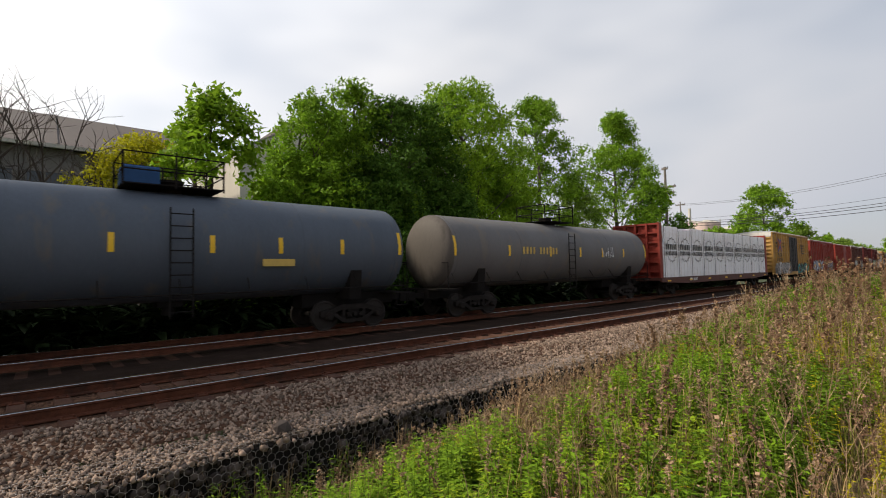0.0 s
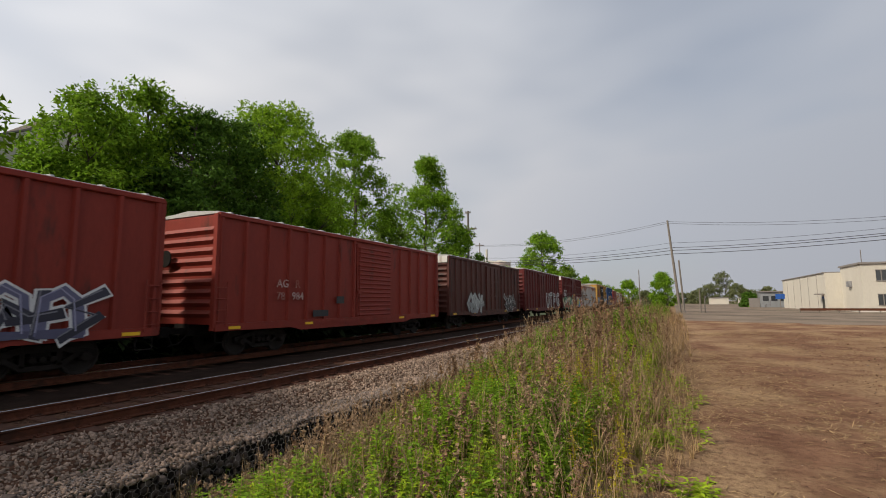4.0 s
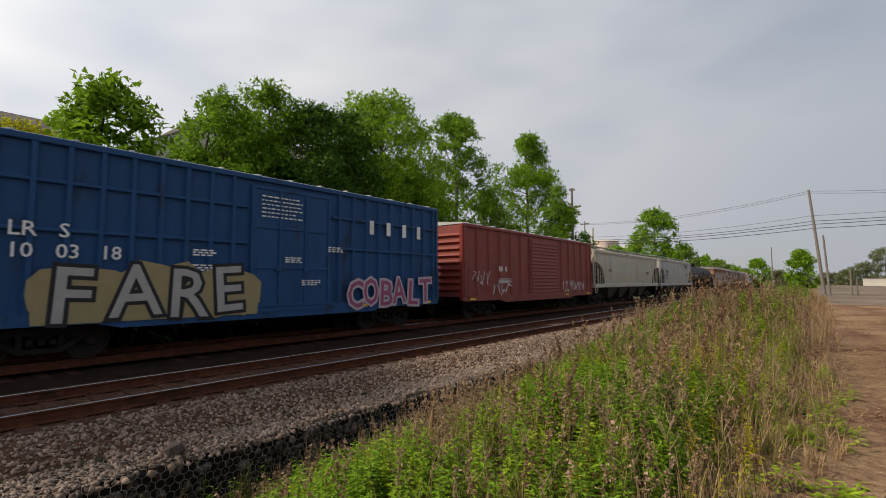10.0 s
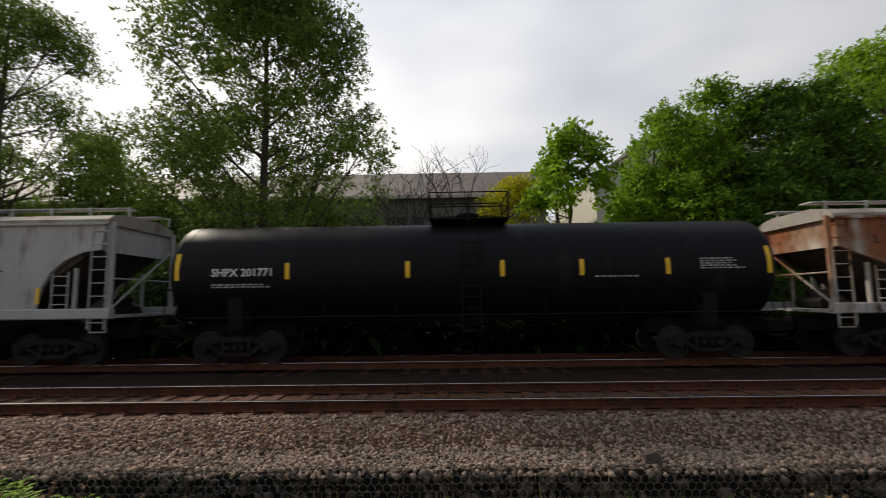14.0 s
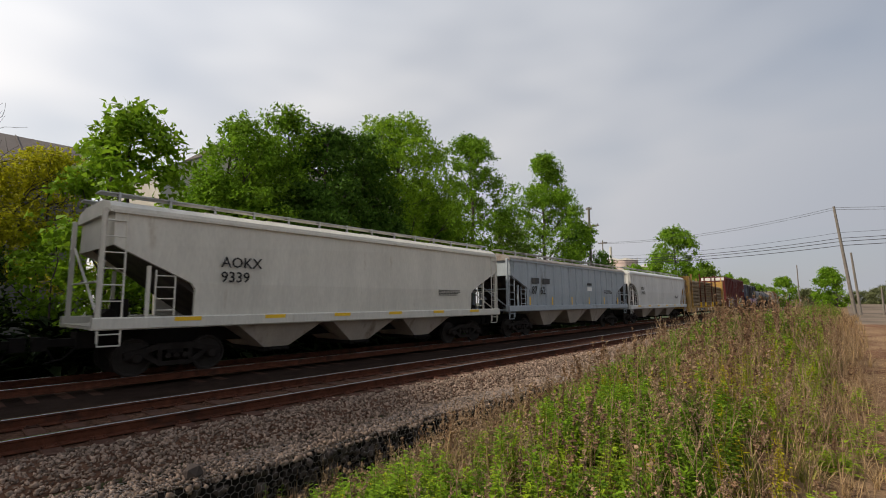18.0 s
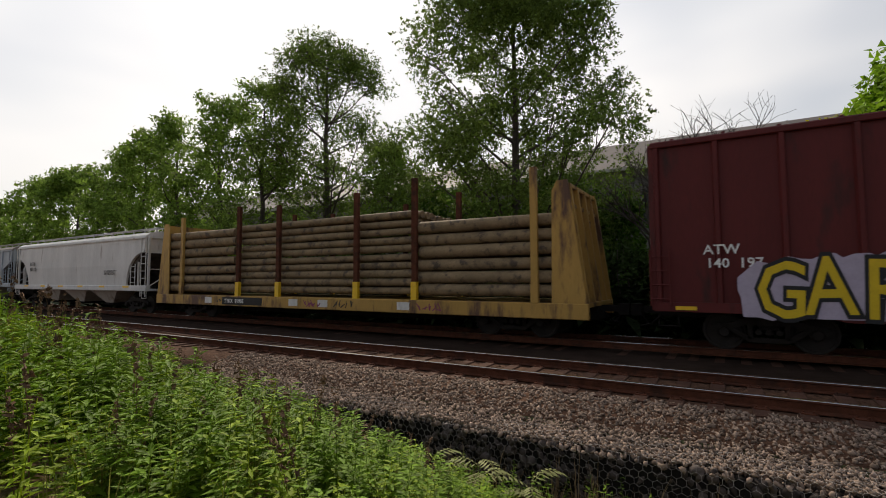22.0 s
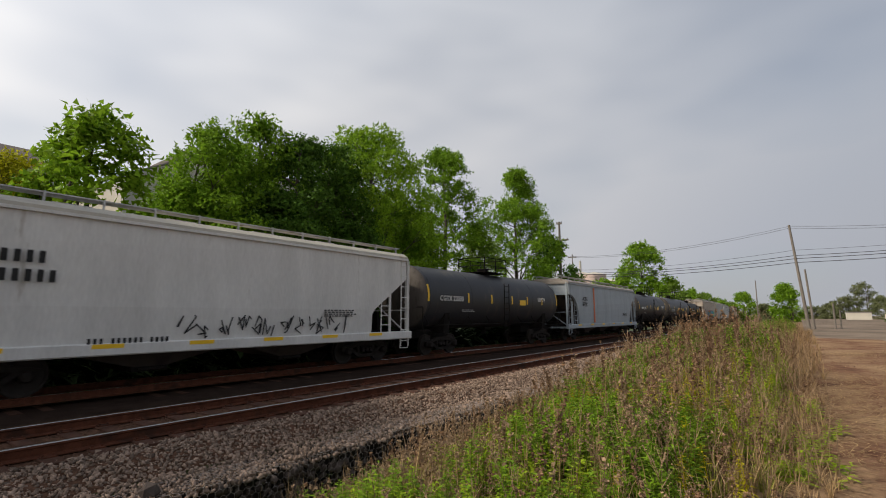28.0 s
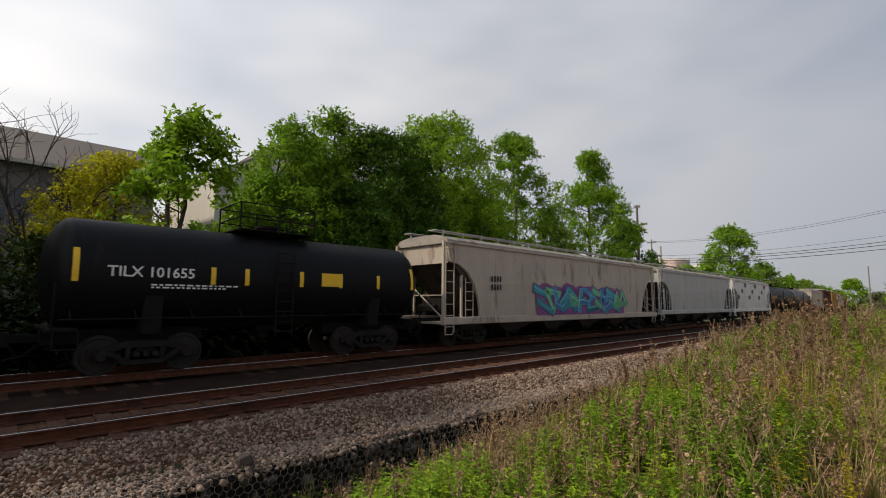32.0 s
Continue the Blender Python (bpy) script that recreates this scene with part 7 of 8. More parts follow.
def plant_trees():
    g = -0.5
    # behind the train, seen to the left of the square view
    tree("tree", (-24, at_bearing(112, -24), g), 20.8, 8.0, 3.6, LEAF_OAK, 76000, 0.13, 11, "tall dark-leaved tree with an open crown and visible limbs", 120, gap=1.15, top_narrow=0.5)
    tree("tree", (-27, at_bearing(135, -27), g), 21.4, 8.2, 3.0, LEAF_OAK, 52000, 0.125, 12, "tall tree with an airy rounded crown beyond the line", 120, gap=0.8, top_narrow=0.55)
    tree("tree", (-26, at_bearing(127, -26), g), 11.5, 3.6, 2.0, LEAF_OLIVE, 6000, 0.18, 13, "medium olive-green tree among taller ones", 45)
    for b, h, s in ((142, 18.5, 4.8), (146.5, 18.6, 5.2), (150.5, 18.2, 5.6), (153.5, 17.0, 5.4), (156, 16.4, 5.6), (158.8, 15.4, 5.8), (161.5, 15.2, 6.2), (164, 13.5, 6.8), (166.5, 11.5, 8), (168.5, 11.0, 9.0)):
        tree("tree", (-25.5, at_bearing(b, -25.5), g), h, s * 1.25, 1.2, LEAF_OLIVE, 9500, 0.17 + (b - 140) * 0.005, int(b * 10), "leafy tree in the row along the line", 42, gap=1.05)
    for b, h, s in ((121, 8.5, 4.2), (114, 7.0, 4.0), (107, 8.0, 4.0), (101, 6.6, 3.2)):
        tree("tree", (-27, at_bearing(b, -27), g), h, s, 0.8, LEAF_DARK, 7000, 0.16, int(b * 7), "low dark tree beneath a taller crown", 45, stems=2, gap=1.5)
    # the low growth in front of the warehouse, mostly with shade painted in
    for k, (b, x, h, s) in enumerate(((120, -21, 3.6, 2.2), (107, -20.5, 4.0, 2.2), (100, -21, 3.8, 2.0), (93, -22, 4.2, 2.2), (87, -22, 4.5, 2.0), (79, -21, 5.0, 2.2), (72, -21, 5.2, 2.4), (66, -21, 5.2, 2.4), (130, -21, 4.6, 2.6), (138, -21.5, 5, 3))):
        tree("bush", (x, at_bearing(b, x), g), h, s, 0.3, LEAF_BRIGHT if k in (5, 6, 7) else LEAF_SHADED, 3200, 0.13, 300 + k, "leafy green bush beside the railway", 30, stems=3, trunk=0.05)
    for k, (b, h) in enumerate(((97, 9.5), (93.5, 10.6), (90, 10.0), (87.5, 10.4), (85, 9.2))):
        bare_tree((-25, at_bearing(b, -25), g), h, 40 + k, "small leafless tree with fine grey twigs")
    tree("tree", (-25, at_bearing(81.5, -25), g), 8.6, 2.9, 2.4, LEAF_YELLOW, 9000, 0.1, 45, "small tree with yellow-green young leaves", 26, gap=0.8)
    tree("tree", (-25, at_bearing(85.0, -25), g), 7.6, 1.7, 3.4, LEAF_YELLOW, 2600, 0.11, 46, "slender yellow-green young tree", 18, gap=0.8)
    tree("tree", (-21.5, at_bearing(74.6, -21.5), g), 10.5, 4.3, 0.8, LEAF_BRIGHT, 4700, 0.2, 47, "young bright-green tree with large loose leaves", 30, gap=0.1, top_narrow=0.3, stems=2, clump=0.62)
    # the dark clump
    for k, (b, x, h, s, leaf) in enumerate(((64, -22, 11.2, 3.2, LEAF_MID), (59.8, -22.5, 12.6, 3.4, LEAF_MID), (55, -22, 12.0, 3.6, LEAF_DARK), (50.5, -22, 12.4, 3.4, LEAF_DARK), (57, -20.5, 8.2, 3.0, LEAF_DARK), (43.5, -24, 11.5, 3.0, LEAF_MID), (49, -21, 7.5, 3.0, LEAF_DARK), (66.5, -22, 8.0, 2.4, LEAF_MID))):
        tree("tree", (x, at_bearing(b, x), g), h, s, 1.4, leaf, 17000, 0.135, 60 + k, "dense leafy tree in a dark green clump", 75, gap=2.2, top_narrow=0.55, stems=2)
    tree("tree", (-24, at_bearing(46.6, -24), g), 15.2, 5.2, 2.5, LEAF_BRIGHT, 34000, 0.13, 64, "full bright-green tree with a rounded crown", 110, gap=2.0, top_narrow=0.85)
    # single trees further on
    tree("tree", (-25, at_bearing(37.3, -25), g), 17.2, 3.7, 3.5, LEAF_MID, 20000, 0.15, 81, "slender tall green tree with a narrow crown", 75, gap=1.0, top_narrow=0.6, clump=0.8)
    tree("tree", (-25, at_bearing(28.7, -25), g), 18.2, 5.4, 3.0, LEAF_MID, 27000, 0.16, 82, "tall tree with an upright uneven crown", 90, gap=1.0, top_narrow=0.5, clump=0.85)
    tree("tree", (-25, at_bearing(33, -25), g), 10.5, 2.6, 3.0, LEAF_OLIVE, 4000, 0.2, 83, "smaller tree beside a taller one", 34, gap=0.9)
    tree("tree", (-25, at_bearing(24.5, -25), g), 11.5, 4.2, 1.5, LEAF_DARK, 6500, 0.22, 84, "low dark-green tree by the line", 45)
    tree("tree", (-26, at_bearing(22.2, -26), g), 9.0, 3.6, 1.0, LEAF_DARK, 4500, 0.22, 85, "low dark-green tree by the line", 35)
    tree("tree", (-27, at_bearing(40.5, -27), g), 11.0, 3.0, 2.0, LEAF_MID, 5000, 0.2, 86, "green tree between taller ones", 36)
    tree("tree", (-32, at_bearing(14.6, -32), g), 20.2, 7.4, 4.0, LEAF_MID, 11000, 0.34, 87, "broad rounded tree further along the line", 60, gap=0.95, top_narrow=0.5)
    for k, (b, x, h, s) in enumerate(((18.8, -34, 9.0, 5), (11.6, -36, 13.5, 6), (10.0, -38, 13.0, 7), (8.6, -40, 12.5, 8), (7.4, -42, 12.0, 9), (6.4, -44, 11.0, 10))):
        tree("tree", (x, at_bearing(b, x), g), h, s, 0.5, LEAF_OLIVE if k % 2 else LEAF_MID, 4800, 0.5, 90 + k, "far tree in the row beside the line", 36)
    # across the lot; the furthest have haze painted into their leaves
    for k, (y, x, h, s, leaf) in enumerate(((200, -18, 9.5, 4.5, LEAF_MID), (150, -4.4, 9.6, 3.9, LEAF_MID), (240, -14, 6.0, 5, LEAF_HAZED), (260, 18.6, 15.0, 5.5, LEAF_HAZED), (262, 12, 9.0, 4.5, LEAF_HAZED), (255, 24, 9.0, 4.5, LEAF_HAZED),
                                       (280, 2, 5.5, 6, LEAF_HAZED), (275, 8, 6.5, 5, LEAF_HAZED), (140, 15.5, 3.2, 1.5, LEAF_DARK), (300, 34, 7, 7, LEAF_HAZED), (300, 42, 8.5, 5, LEAF_HAZED), (310, 54, 7, 8, LEAF_HAZED), (310, 68, 7, 9, LEAF_HAZED), (310, 84, 7, 9, LEAF_HAZED), (300, -8, 5.5, 7, LEAF_HAZED), (310, 100, 7, 9, LEAF_HAZED))):
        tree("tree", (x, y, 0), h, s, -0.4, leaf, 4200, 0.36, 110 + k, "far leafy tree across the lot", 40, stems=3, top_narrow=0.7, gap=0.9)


plant_trees()

# ---- weeds ----
WEED_GREEN = surface("weed_leaf", (0.132, 0.222, 0.014), 0.6, 0.0, 0.1, 0.6, 5.0, 0.0, None, each=0.5, through_light=0.25, spec=0.08)
WEED_LIGHT = surface("weed_leaf_light", (0.235, 0.32, 0.017), 0.6, 0.0, 0.1, 0.6, 5.0, 0.0, None, each=0.4, through_light=0.25, spec=0.08)
WEED_YELLOW = surface("weed_leaf_yellow", (0.368, 0.32, 0.012), 0.6, 0.0, 0.1, 0.6, 5.0, 0.0, None, each=0.3, through_light=0.25, spec=0.08)
GRASS_BLADE = surface("grass_blade", (0.2106, 0.2106, 0.0468), 0.65, 0.0, 0.1, 0.6, 5.0, 0.0, None, each=0.45, through_light=0.3, spec=0.08)
STRAW = surface("dry_straw", (0.33, 0.225, 0.115), 0.8, 0.0, 0.15, 0.6, 5.0, 0.0, None, each=0.4, through_light=0.15, spec=0.08)
# near-black green: the shade beneath the trees is put into this colour
UNDERGROWTH_SHADED = surface("undergrowth", (0.016, 0.0264, 0.0072), 0.7, 0.0, 0.15, 0.4, 6.0, 0.0, None, each=0.4, through_light=0.08, spec=0.08)
SEED_PALE = surface("beige_seed_heads", (0.2635, 0.1742, 0.102), 0.85, 0.0, 0.15, 0.6, 5.0, 0.0, None, each=0.4)
SEED_BROWN = surface("brown_seed_heads", (0.17, 0.0978, 0.0527), 0.85, 0.0, 0.15, 0.6, 5.0, 0.0, None, each=0.45)


def strip(points, widths, across):
    """A blade through points: corners and faces."""
    v, f = [], []
    for p, w in zip(points, widths):
        v += [p - across * w, p + across * w]
    for k in range(len(points) - 1):
        f.append((2 * k, 2 * k + 1, 2 * k + 3, 2 * k + 2))
    return v, f


def leafy_plant(rng, n=44, top_bare=0.0, leaf=0.13):
    """An upright stem with lobed leaves: three pointed lobes to a leaf."""
    v, f = [], []

    def put(vv, ff):
        k = len(v)
        v.extend(vv)
        f.extend([tuple(i + k for i in q) for q in ff])

    lean = rng.normal(0, 0.08, 2)
    stem = [np.array([lean[0] * h * h, lean[1] * h * h, h]) for h in (0, 0.5, 1.0)]
    for a in ((1, 0, 0), (0, 1, 0)):
        vv, ff = strip(stem, (0.006, 0.005, 0.002), np.array(a, float))
        put(vv, [t for q in ff for t in ((q[0], q[1], q[2]), (q[0], q[2], q[3]))])
    n = int(n * 0.72)
    for k in range(n):
        h = 0.1 + 0.9 * (k + rng.random()) / n
        a = k * 2.4 + rng.normal(0, 0.4)
        size = leaf * (1.25 - 0.75 * h) * rng.uniform(0.65, 1.3)
        out = np.array([math.cos(a), math.sin(a), 0])
        side = np.array([-math.sin(a), math.cos(a), 0])
        base = np.array([lean[0] * h * h, lean[1] * h * h, h])
        up = rng.uniform(0.0, 0.9)
        rise = lambda q: np.array([0, 0, size * (up * q - 0.45 * q * q)])
        at = lambda q, w: base + out * size * q + side * size * w + rise(q)
        put([at(0.05, 0), at(0.5, 0.17), at(1.0, rng.normal(0, 0.05)), at(0.5, -0.17)], [(0, 1, 2), (0, 2, 3)])
        put([at(0.25, 0.0), at(0.42, 0.12), at(0.72, 0.42), at(0.25, 0.0), at(0.72, -0.42), at(0.42, -0.12)], [(0, 1, 2), (3, 4, 5)])
    return np.array(v), np.array(f)


def tuft(rng, n=14, spread=0.35, width=0.006):
    v, f = [], []
    for _ in range(n):
        a = rng.uniform(0, 6.283)
        out = np.array([math.cos(a), math.sin(a), 0])
        side = np.array([-math.sin(a), math.cos(a), 0])
        reach, tall = spread * rng.uniform(0.2, 1.0), rng.uniform(0.5, 1.0)
        b = out * rng.uniform(0, 0.06)
        pts = [b + out * reach * q ** 2 + np.array([0, 0, tall * (q - 0.2 * q ** 3 * reach / 0.35)]) for q in (0, 0.4, 0.75, 1.0)]
        vv, ff = strip(pts, (width, width * 0.9, width * 0.6, width * 0.1), side)
        k = len(v)
        v.extend(vv)
        f.extend([tuple(i + k for i in q) for q in ff])
    return np.array(v), np.array(f)


def seed_stalk(rng):
    v, f = [], []

    def put(vv, ff):
        k = len(v)
        v.extend(vv)
        f.extend([tuple(i + k for i in q) for q in ff])

    lean = rng.normal(0, 0.1, 2)
    at = lambda h: np.array([lean[0] * h * h, lean[1] * h * h, h])
    for a in ((1, 0, 0), (0, 1, 0)):
        put(*strip([at(0), at(0.5), at(1.0)], (0.005, 0.004, 0.002), np.array(a, float)))
    for k in range(6):
        h = rng.uniform(0.55, 0.9)
        a = rng.uniform(0, 6.283)
        d = np.array([math.cos(a), math.sin(a), 1.6]) * rng.uniform(0.06, 0.14)
        s = np.array([-math.sin(a), math.cos(a), 0])
        put(*strip([at(h), at(h) + d], (0.003, 0.0015), s))
        for q in (0.4, 0.65, 0.85, 1.0):
            c = at(h) + d * q
            e = rng.normal(size=3) * 0.006
            g = rng.normal(size=3) * 0.006
            put([c - e, c - g, c + e, c + g], [(0, 1, 2, 3)])
    for q in np.linspace(0.75, 1.0, 8):
        e, g = rng.normal(size=3) * 0.007, rng.normal(size=3) * 0.007
        put([at(q) - e, at(q) - g, at(q) + e, at(q) + g], [(0, 1, 2, 3)])
    return np.array(v), np.array(f)


def seed_spike(rng, lumps=90, size=0.0105):
    """A dead stalk whose upper half carries tight clusters of seeds on short branches."""
    v, f = [], []
    lean = rng.normal(0, 0.1, 2)
    at = lambda h: np.array([lean[0] * h * h, lean[1] * h * h, h])
    for a in ((1, 0, 0), (0, 1, 0)):
        vv, ff = strip([at(0), at(0.5), at(1.0)], (0.005, 0.004, 0.002), np.array(a, float))
        k = len(v)
        v.extend(vv)
        f.extend([tuple(i + k for i in q) for q in ff])
    knots = []
    for q in range(9):
        h, a = 1 - 0.48 * (q / 8) ** 1.1 + rng.normal(0, 0.015), rng.uniform(0, 6.283)
        knots.append((at(h), np.array([math.cos(a), math.sin(a), 1.3]) * rng.uniform(0.02, 0.07) * (1.7 - h)))
    for _ in range(lumps):
        p, d = knots[rng.integers(0, 9)]
        c = p + d * rng.random() + rng.normal(size=3) * [0.008, 0.008, 0.014]
        e, g = rng.normal(size=3) * size, rng.normal(size=3) * size
        k = len(v)
        v.extend([c - e, c - g, c + e, c + g])
        f.append((k, k + 1, k + 2, k + 3))
    return np.array(v), np.array(f)


def weed_height(x, y):
    far = np.interp(y, [-20, -13, -10, -7, -4.5, -3, -2, 0, 1.5, 3, 5, 10, 14, 20, 60], [2.0, 1.75, 1.5, 1.28, 0.98, 0.78, 0.45, 0.18, 0.3, 0.55, 0.72, 1.02, 1.4, 1.5, 1.45])
    return far * np.interp(x, [-6, -5, -3.5, -1.2, -0.3, 0.4], [0.7, 0.85, 1.0, 0.95, 0.6, 0.35])


def sow(name, maker, places, heights, material, label, seed, kinds=7, category="weeds"):
    """Scatters plants of several built shapes into one mesh."""
    rng = np.random.default_rng(seed)
    made = [maker(rng) for _ in range(kinds)]
    vs, fs, k = [], [], 0
    which = rng.integers(0, kinds, len(places))
    for kind in range(kinds):
        v, f = made[kind]
        idx = np.where(which == kind)[0]
        a = rng.uniform(0, 6.283, len(idx))
        c, s = np.cos(a), np.sin(a)
        h = heights[idx]
        wide = np.sqrt(h) * rng.uniform(0.85, 1.15, len(idx))
        x = (v[None, :, 0] * c[:, None] - v[None, :, 1] * s[:, None]) * wide[:, None] + places[idx, 0, None]
        y = (v[None, :, 0] * s[:, None] + v[None, :, 1] * c[:, None]) * wide[:, None] + places[idx, 1, None]
        z = v[None, :, 2] * h[:, None] + places[idx, 2, None]
        vs.append(np.stack([x, y, z], -1).reshape(-1, 3))
        fs.append((f[None] + (k + np.arange(len(idx)) * len(v))[:, None, None]).reshape(-1, f.shape[1]))
        k += len(idx) * len(v)
    return tagged(new(name, raw_mesh(name, np.concatenate(vs), np.concatenate(fs), material)), label, category, kind="stuff")


def spots_for(rng, n, x0, x1, y0, y1, patch=0.0, scale=0.35, seed=0.0, lean=1.0):
    """Places on the ground, denser where a noise is high, and their weed heights."""
    out = []
    while len(out) < n:
        x, y = rng.uniform(x0, x1), y0 + (y1 - y0) * rng.random() ** lean
        if noise.noise((x * scale + seed, y * scale, seed)) < patch + rng.normal(0, 0.12):
            continue
        xx = x + bend(y) * min(1.0, max(0.0, (2 - x) / 8))
        out.append((xx, y, ground_height(xx, y) - 0.02))
    p = np.array(out)
    return p, weed_height(p[:, 0], p[:, 1])


def sow_weeds():
    rng = np.random.default_rng(21)
    # ahead, between the gabions and the lot
    p, h = spots_for(rng, 1800, -5.6, -0.9, 1.8, 16, -0.06, 0.45, 1.0)
    sow("green_weeds", lambda r: leafy_plant(r, 62, leaf=0.17), p, h * rng.uniform(0.6, 1.05, len(h)), WEED_GREEN, "dense green leafy weeds beside the gabion wall", 31)
    p, h = spots_for(rng, 1250, -5.4, -0.5, 2.0, 18, 0.0, 0.6, 7.0)
    sow("light_weeds", lambda r: leafy_plant(r, 50, leaf=0.14), p, h * rng.uniform(0.45, 0.95, len(h)), WEED_LIGHT, "light green leafy weeds", 32)
    p, h = spots_for(rng, 330, -5.3, -0.8, 3.0, 16, 0.2, 0.6, 13.0)
    sow("yellow_weeds", lambda r: leafy_plant(r, 36, leaf=0.1), p, h * rng.uniform(0.6, 0.95, len(h)), WEED_YELLOW, "yellow-green flowering weeds", 33)
    # two clumps of the yellow kind near the lot's edge
    for k, (cx, cy, n, spread) in enumerate(((-1.75, 7.6, 55, 0.5), (-0.9, 4.9, 20, 0.3), (-4.9, 3.6, 30, 0.35), (-1.5, 10.5, 40, 0.6))):
        q = np.stack([rng.normal(cx, spread, n), rng.normal(cy, spread * 1.5, n)], 1)
        p = np.array([(a, b, ground_height(a, b) - 0.02) for a, b in q])
        sow("yellow_weed_clump", lambda r: leafy_plant(r, 44, leaf=0.13), p, weed_height(p[:, 0], p[:, 1]) * rng.uniform(0.5, 1.0, n), WEED_YELLOW, "clump of yellow-green flowering weed", 133 + k)
    p, h = spots_for(rng, 800, -5.8, -0.4, 1.5, 18, -0.1, 0.5, 3.0)
    sow("tall_grass", lambda r: tuft(r, 11, 0.4, 0.005), p, h * rng.uniform(0.5, 1.0, len(h)), GRASS_BLADE, "tall rough grass among weeds", 34)
    p, h = spots_for(rng, 1000, -5.2, 0.0, 2.5, 20, -0.05, 0.6, 5.0)
    sow("dry_grass", lambda r: tuft(r, 8, 0.35, 0.0035), p, h * rng.uniform(0.55, 1.15, len(h)), STRAW, "dry straw-coloured grass stalks", 35)
    p, h = spots_for(rng, 1300, -5.4, 0.0, 2.4, 18, -0.1, 0.7, 9.0)
    sow("seed_stalks", seed_stalk, p, h * rng.uniform(0.7, 1.3, len(h)), SEED_PALE, "beige dead weed stalks with seed heads", 36)
    p, h = spots_for(rng, 330, -5.0, -0.1, 2.2, 16, 0.05, 0.8, 29.0)
    sow("seed_spikes", seed_spike, p, h * rng.uniform(0.75, 1.4, len(h)), SEED_BROWN, "dark brown dead spikes crowded with seeds", 136)
    p, h = spots_for(rng, 115, -1.3, 0.2, 3.0, 30, -0.1, 0.5, 31.0, 1.3)
    sow("edge_dead_stalks", lambda r: seed_spike(r, 40, 0.006), p, (0.3 + 0.75 * h) * rng.uniform(0.6, 1.25, len(h)), SEED_PALE, "tall pale dead stalks at the edge of the lot", 137)
    p, h = spots_for(rng, 150, -0.6, 0.25, 2.4, 12, 0.1, 0.8, 33.0)
    sow("low_lot_weeds", lambda r: leafy_plant(r, 26, leaf=0.3), p, rng.uniform(0.08, 0.25, len(h)), WEED_LIGHT, "low green weeds creeping onto the dirt lot", 138)
    p, h = spots_for(rng, 620, -5.5, -0.3, 1.7, 9, -0.05, 0.9, 51.0)
    sow("near_dead_stalks", lambda r: tuft(r, 5, 0.22, 0.0045), p, h * rng.uniform(0.9, 1.45, len(h)), STRAW, "thin bleached dead stalks standing among weeds", 151)
    p, h = spots_for(rng, 190, -5.5, -0.4, 1.7, 8, 0.05, 0.9, 53.0)
    sow("near_seed_heads", lambda r: seed_spike(r, 110, 0.008), p, h * rng.uniform(0.9, 1.35, len(h)), SEED_PALE, "beige dead weeds with feathery seed heads", 152)
    # further along
    p, h = spots_for(rng, 1100, -5.5, -0.8, 16, 60, -0.1, 0.3, 1.0, 1.3)
    sow("far_green_weeds", lambda r: leafy_plant(r, 24, leaf=0.24), p, h * rng.uniform(0.7, 1.0, len(h)), WEED_GREEN, "green weeds further along the line", 37)
    p, h = spots_for(rng, 400, -5.0, 0.3, 16, 60, -0.1, 0.3, 4.0, 1.3)
    sow("far_dry_weeds", lambda r: tuft(r, 9, 0.35, 0.012), p, h * rng.uniform(0.7, 1.1, len(h)), STRAW, "dry beige weeds along the lot's edge", 38)
    p, h = spots_for(rng, 320, -1.6, 0.1, 5.5, 60, -0.2, 0.3, 2.0, 1.5)
    sow("edge_straw", lambda r: tuft(r, 12, 0.4, 0.006), p, (0.15 + 0.45 * h) * rng.uniform(0.7, 1.2, len(h)), STRAW, "pale dry grass at the edge of the lot", 39)
    p, h = spots_for(rng, 160, -1.6, 0.1, 10, 45, -0.2, 0.3, 6.0, 1.3)
    sow("edge_seed_stalks", seed_stalk, p, h * rng.uniform(0.8, 1.1, len(h)), SEED_BROWN, "dry brown seed stalks at the edge of the lot", 40)
    p, h = spots_for(rng, 1400, -0.6, 16.0, 2.2, 30, 0.0, 0.25, 8.0, 1.4)
    sow("lot_straw", lambda r: tuft(r, 7, 1.1, 0.006), p, rng.uniform(0.03, 0.11, len(h)), STRAW, "short trampled straw on the dirt lot", 41)
    p, h = spots_for(rng, 420, -4.6, 0.5, -3.0, 3.0, -0.1, 0.6, 41.0)
    sow("short_grass", lambda r: tuft(r, 12, 0.6, 0.008), p, rng.uniform(0.06, 0.2, len(h)), GRASS_BLADE, "short trodden grass between taller weeds", 142)
    # behind the standpoint
    p, h = spots_for(rng, 1050, -5.9, -0.7, -17, -1.7, -0.1, 0.5, 11.0, 1.0)
    p = p[np.argsort(p[:, 1])]
    h = weed_height(p[:, 0], p[:, 1])
    sow("back_green_weeds", lambda r: leafy_plant(r, 62, leaf=0.2), p, h * rng.uniform(0.6, 1.1, len(h)), WEED_GREEN, "tall dense green weeds beside the track", 42)
    p, h = spots_for(rng, 620, -5.7, -0.8, -17, -1.8, 0.0, 0.6, 15.0)
    sow("back_light_weeds", lambda r: leafy_plant(r, 40, leaf=0.17), p, h * rng.uniform(0.5, 1.05, len(h)), WEED_LIGHT, "light green leafy weeds beside the track", 43)
    p, h = spots_for(rng, 260, -5.9, -0.6, -17, -1.6, -0.1, 0.5, 16.0)
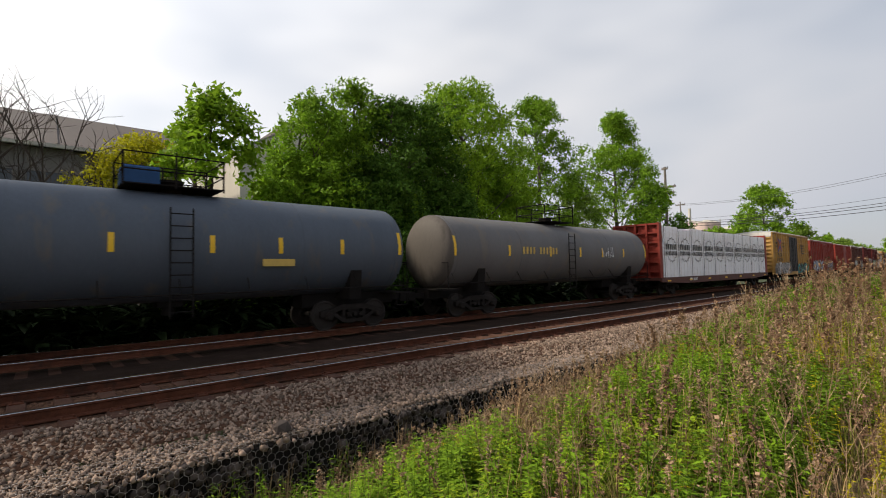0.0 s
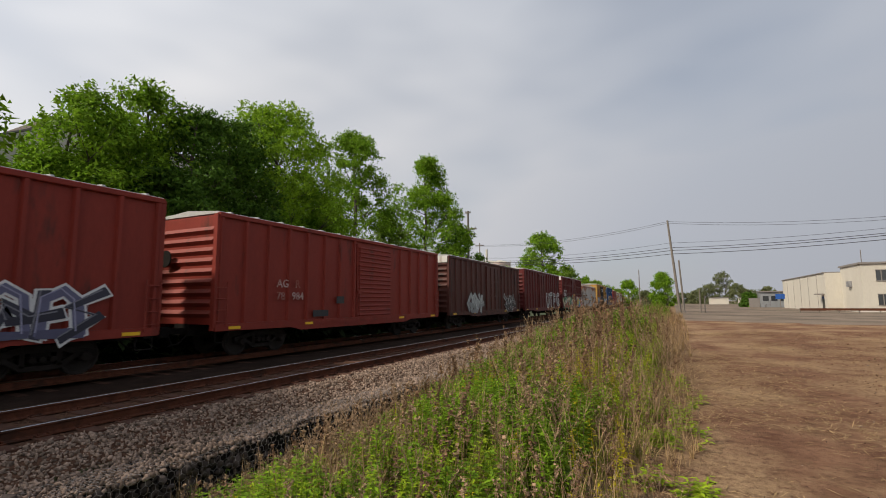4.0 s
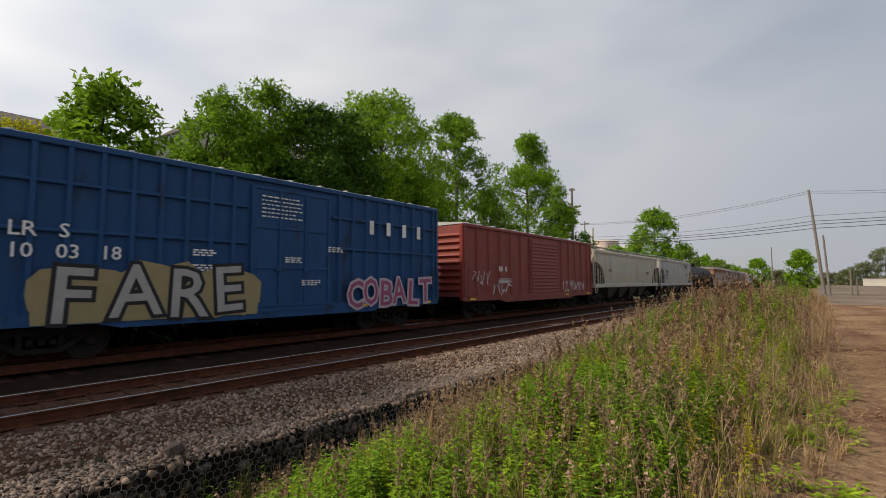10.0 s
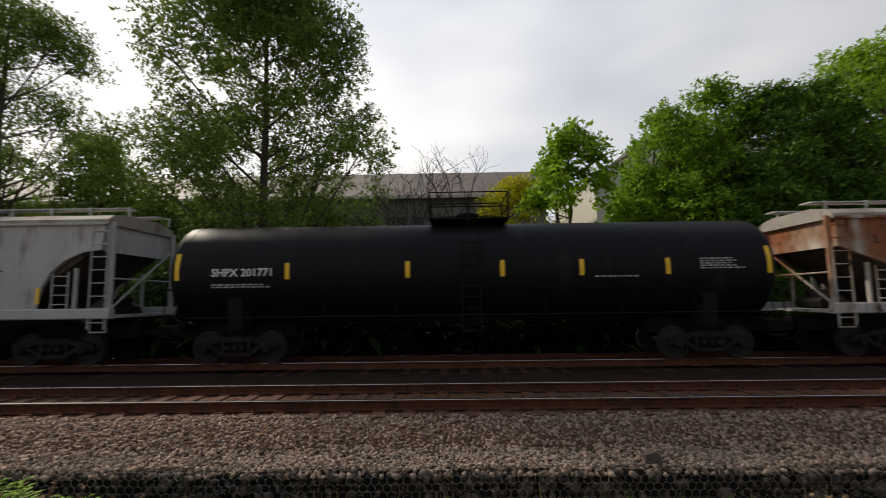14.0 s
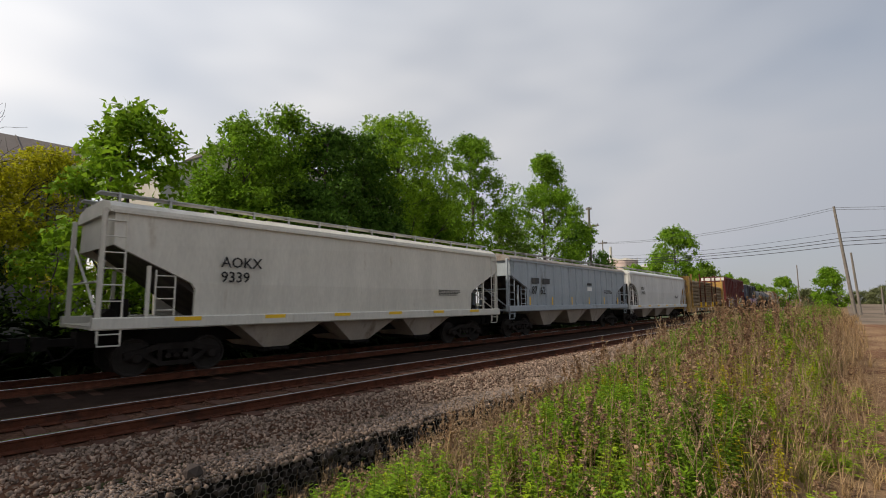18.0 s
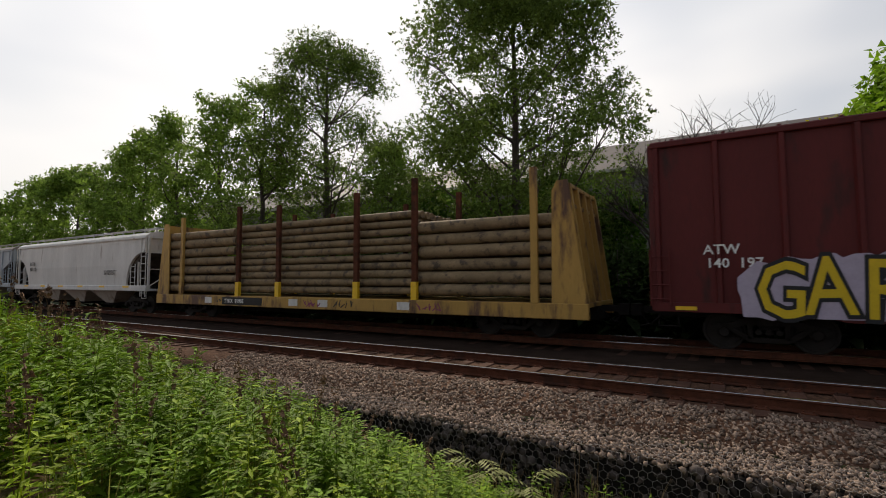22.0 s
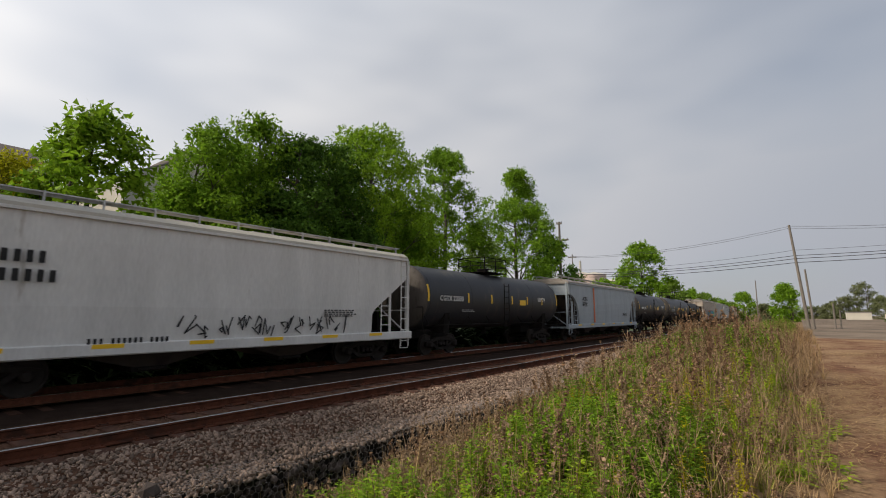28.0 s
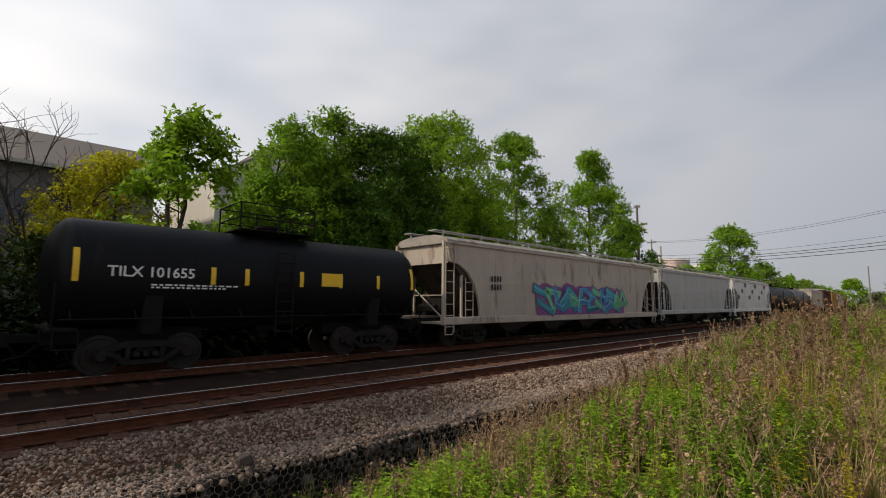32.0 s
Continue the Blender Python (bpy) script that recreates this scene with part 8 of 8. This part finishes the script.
    sow("back_grass", lambda r: tuft(r, 12), p, h * rng.uniform(0.7, 1.2, len(h)), GRASS_BLADE, "tall grass beside the track", 44)
    p, h = spots_for(rng, 160, -5.8, -0.9, -16, -2.4, 0.05, 0.7, 35.0)
    sow("back_seed_spikes", seed_spike, p, h * rng.uniform(0.8, 1.3, len(h)), SEED_BROWN, "dead brown spikes among green weeds by the track", 141)
    p, h = spots_for(rng, 110, -5.6, -2.0, -20, -8.5, -0.3, 0.4, 18.0)
    sow("reeds", lambda r: tuft(r, 12, 0.25, 0.014), p, h * rng.uniform(1.0, 1.25, len(h)), WEED_GREEN, "tall broad-bladed reeds", 45)
    p, h = spots_for(rng, 420, -6.05, -5.6, -10, 16, -0.4, 0.5, 19.0)
    sow("ditch_stalks", lambda r: tuft(r, 12, 0.35, 0.004), p, rng.uniform(0.5, 1.0, len(h)), STRAW, "dry stalks at the foot of the gabion wall", 46)
    p, h = spots_for(rng, 260, -6.0, -5.2, -6, 5, -0.4, 0.5, 23.0)
    sow("ditch_weeds", lambda r: leafy_plant(r, 36), p, rng.uniform(0.35, 0.75, len(h)), WEED_GREEN, "green weeds at the foot of the gabion wall", 47)
    # grass and low growth beyond the train, with its shade in the colour
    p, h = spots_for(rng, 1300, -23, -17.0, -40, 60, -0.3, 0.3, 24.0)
    sow("trackside_grass", lambda r: tuft(r, 7, 0.4, 0.03), p, rng.uniform(0.3, 0.7, len(h)), UNDERGROWTH_SHADED, "lush grass and weeds beyond the train", 48)
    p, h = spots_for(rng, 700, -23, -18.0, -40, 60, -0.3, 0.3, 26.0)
    sow("trackside_weeds", lambda r: leafy_plant(r, 26, leaf=0.3), p, rng.uniform(0.4, 1.1, len(h)), UNDERGROWTH_SHADED, "leafy undergrowth beyond the train", 49)
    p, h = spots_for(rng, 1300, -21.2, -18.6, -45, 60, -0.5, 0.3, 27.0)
    sow("trackside_brush", lambda r: leafy_plant(r, 20, leaf=0.85), p, rng.uniform(1.3, 2.3, len(h)), UNDERGROWTH_SHADED, "dense brush beyond the train, coloured dark for the shade there", 50)


sow_weeds()


FROND = surface("pale_frond", (0.24, 0.25, 0.1), 0.6, 0.0, 0.1, 0.6, 5.0, 0.0, None, through_light=0.2, spec=0.08)


def compound_leaf_plant(base, height, seed):
    """A young shrub with long feathered leaves."""
    rnd = random.Random(seed)
    t = thing("sumac_seedling", pose(*base), "pale green feather-leaved seedling by the gabion wall", "plant", "seedlings by the wall")
    part("stem", Build().rod((0, 0, -0.05), (0.02, 0.03, height), 0.012, 0.006, 6), BARK, t)
    for k in range(7):
        a = k * 2.3 + rnd.uniform(-.3, .3)
        L = rnd.uniform(0.4, 0.62)
        z0 = height * rnd.uniform(0.6, 1.0)
        b = Build()
        prev = Vector((0.02, 0.03, z0))
        d = Vector((math.cos(a), math.sin(a), 0))
        s = Vector((-math.sin(a), math.cos(a), 0))
        for q in range(1, 10):
            f = q / 9
            p = Vector((0.02, 0.03, z0)) + d * L * f + Vector((0, 0, L * (0.7 * f - 0.85 * f * f)))
            b.rod(prev, p, 0.004, n=4)
            for side in (-1, 1):
                w = 0.13 * math.sin(math.pi * (0.15 + 0.8 * f))
                tip = p + s * side * w + d * w * 0.45 + Vector((0, 0, -w * 0.3))
                mid = p.lerp(tip, 0.45)
                b.add([p, mid + d * w * 0.16, tip, mid - d * w * 0.16], [(0, 1, 2, 3)])
            prev = p
        part("frond", b, FROND, t)


for k, (x, y, h) in enumerate(((-5.35, -2.7, 0.75), (-5.5, -2.1, 0.6), (-5.2, -3.3, 0.7), (-5.45, -1.4, 0.45))):
    compound_leaf_plant((x, y, ground_height(x, y)), h, 70 + k)


CLOD = surface("dry_clod", (0.105, 0.056, 0.036), 0.95, 0.0, 0.3, 8.0, 40.0, 0.6, None, each=0.6, spec=0.06)


def lot_stones():
    rng = np.random.default_rng(77)
    n = 260
    y = 2.5 + 24 * rng.random(n) ** 1.4
    x = rng.uniform(0.2, 14, n)
    m = 9000
    yy = -6.0 + 38 * rng.random(m) ** 1.2
    stones("dirt_clods", np.stack([rng.uniform(-0.2, 18, m), yy, np.full(m, 0.012)], 1), rng.uniform(0.006, 0.024, m) * (1 + 1.0 * (rng.random(m) < 0.05)), CLOD, "clods of dry brown earth on the lot", 79)
    stones("lot_stones", np.stack([x, y, np.full(n, 0.01)], 1), rng.uniform(0.01, 0.03, n), BALLAST, "pale stones and scraps scattered on the dirt lot", 78, True)


lot_stones()


def straw_litter():
    """Dry blades lying flat on the lot."""
    rng = np.random.default_rng(83)
    n = 80000
    y = -6.0 + 38 * rng.random(n) ** 1.2
    x = -0.4 + 15 * rng.random(n) ** 1.7
    keep = np.array([noise.noise((a * 0.45, b * 0.3, 4.0)) > rng.normal(-0.05, 0.15) for a, b in zip(x, y)])
    x, y = x[keep], y[keep]
    n = len(x)
    a, half, w = rng.uniform(0, 6.283, n), rng.uniform(0.03, 0.13, n), rng.uniform(0.003, 0.008, n)
    d = np.stack([np.cos(a), np.sin(a), np.zeros(n)], 1)
    s = np.stack([-np.sin(a), np.cos(a), np.zeros(n)], 1)
    c = np.stack([x, y, np.full(n, 0.03)], 1) + rng.uniform(0, 0.012, n)[:, None] * [0, 0, 1]
    c[:, 2] += np.interp(x, [-0.3, 0.6], [0.03, 0.0])
    tilt = rng.normal(0, 0.12, n)[:, None] * half[:, None] * [0, 0, 1]
    v = np.stack([c - d * half[:, None] - tilt, c + s * w[:, None], c + d * half[:, None] + tilt, c - s * w[:, None]], 1).reshape(-1, 3)
    tagged(new("straw_litter", raw_mesh("straw_litter", v, np.arange(4 * n).reshape(-1, 4), STRAW)), "loose dry straw lying on the dirt lot", "straw", kind="stuff")


straw_litter()


# ---- what moves ----
def motions():
    for car, place in MOVERS:
        walk(car, [(t, line_pose(TRAIN_X, place - run(t))) for t in range(0, 33, 2)])


motions()
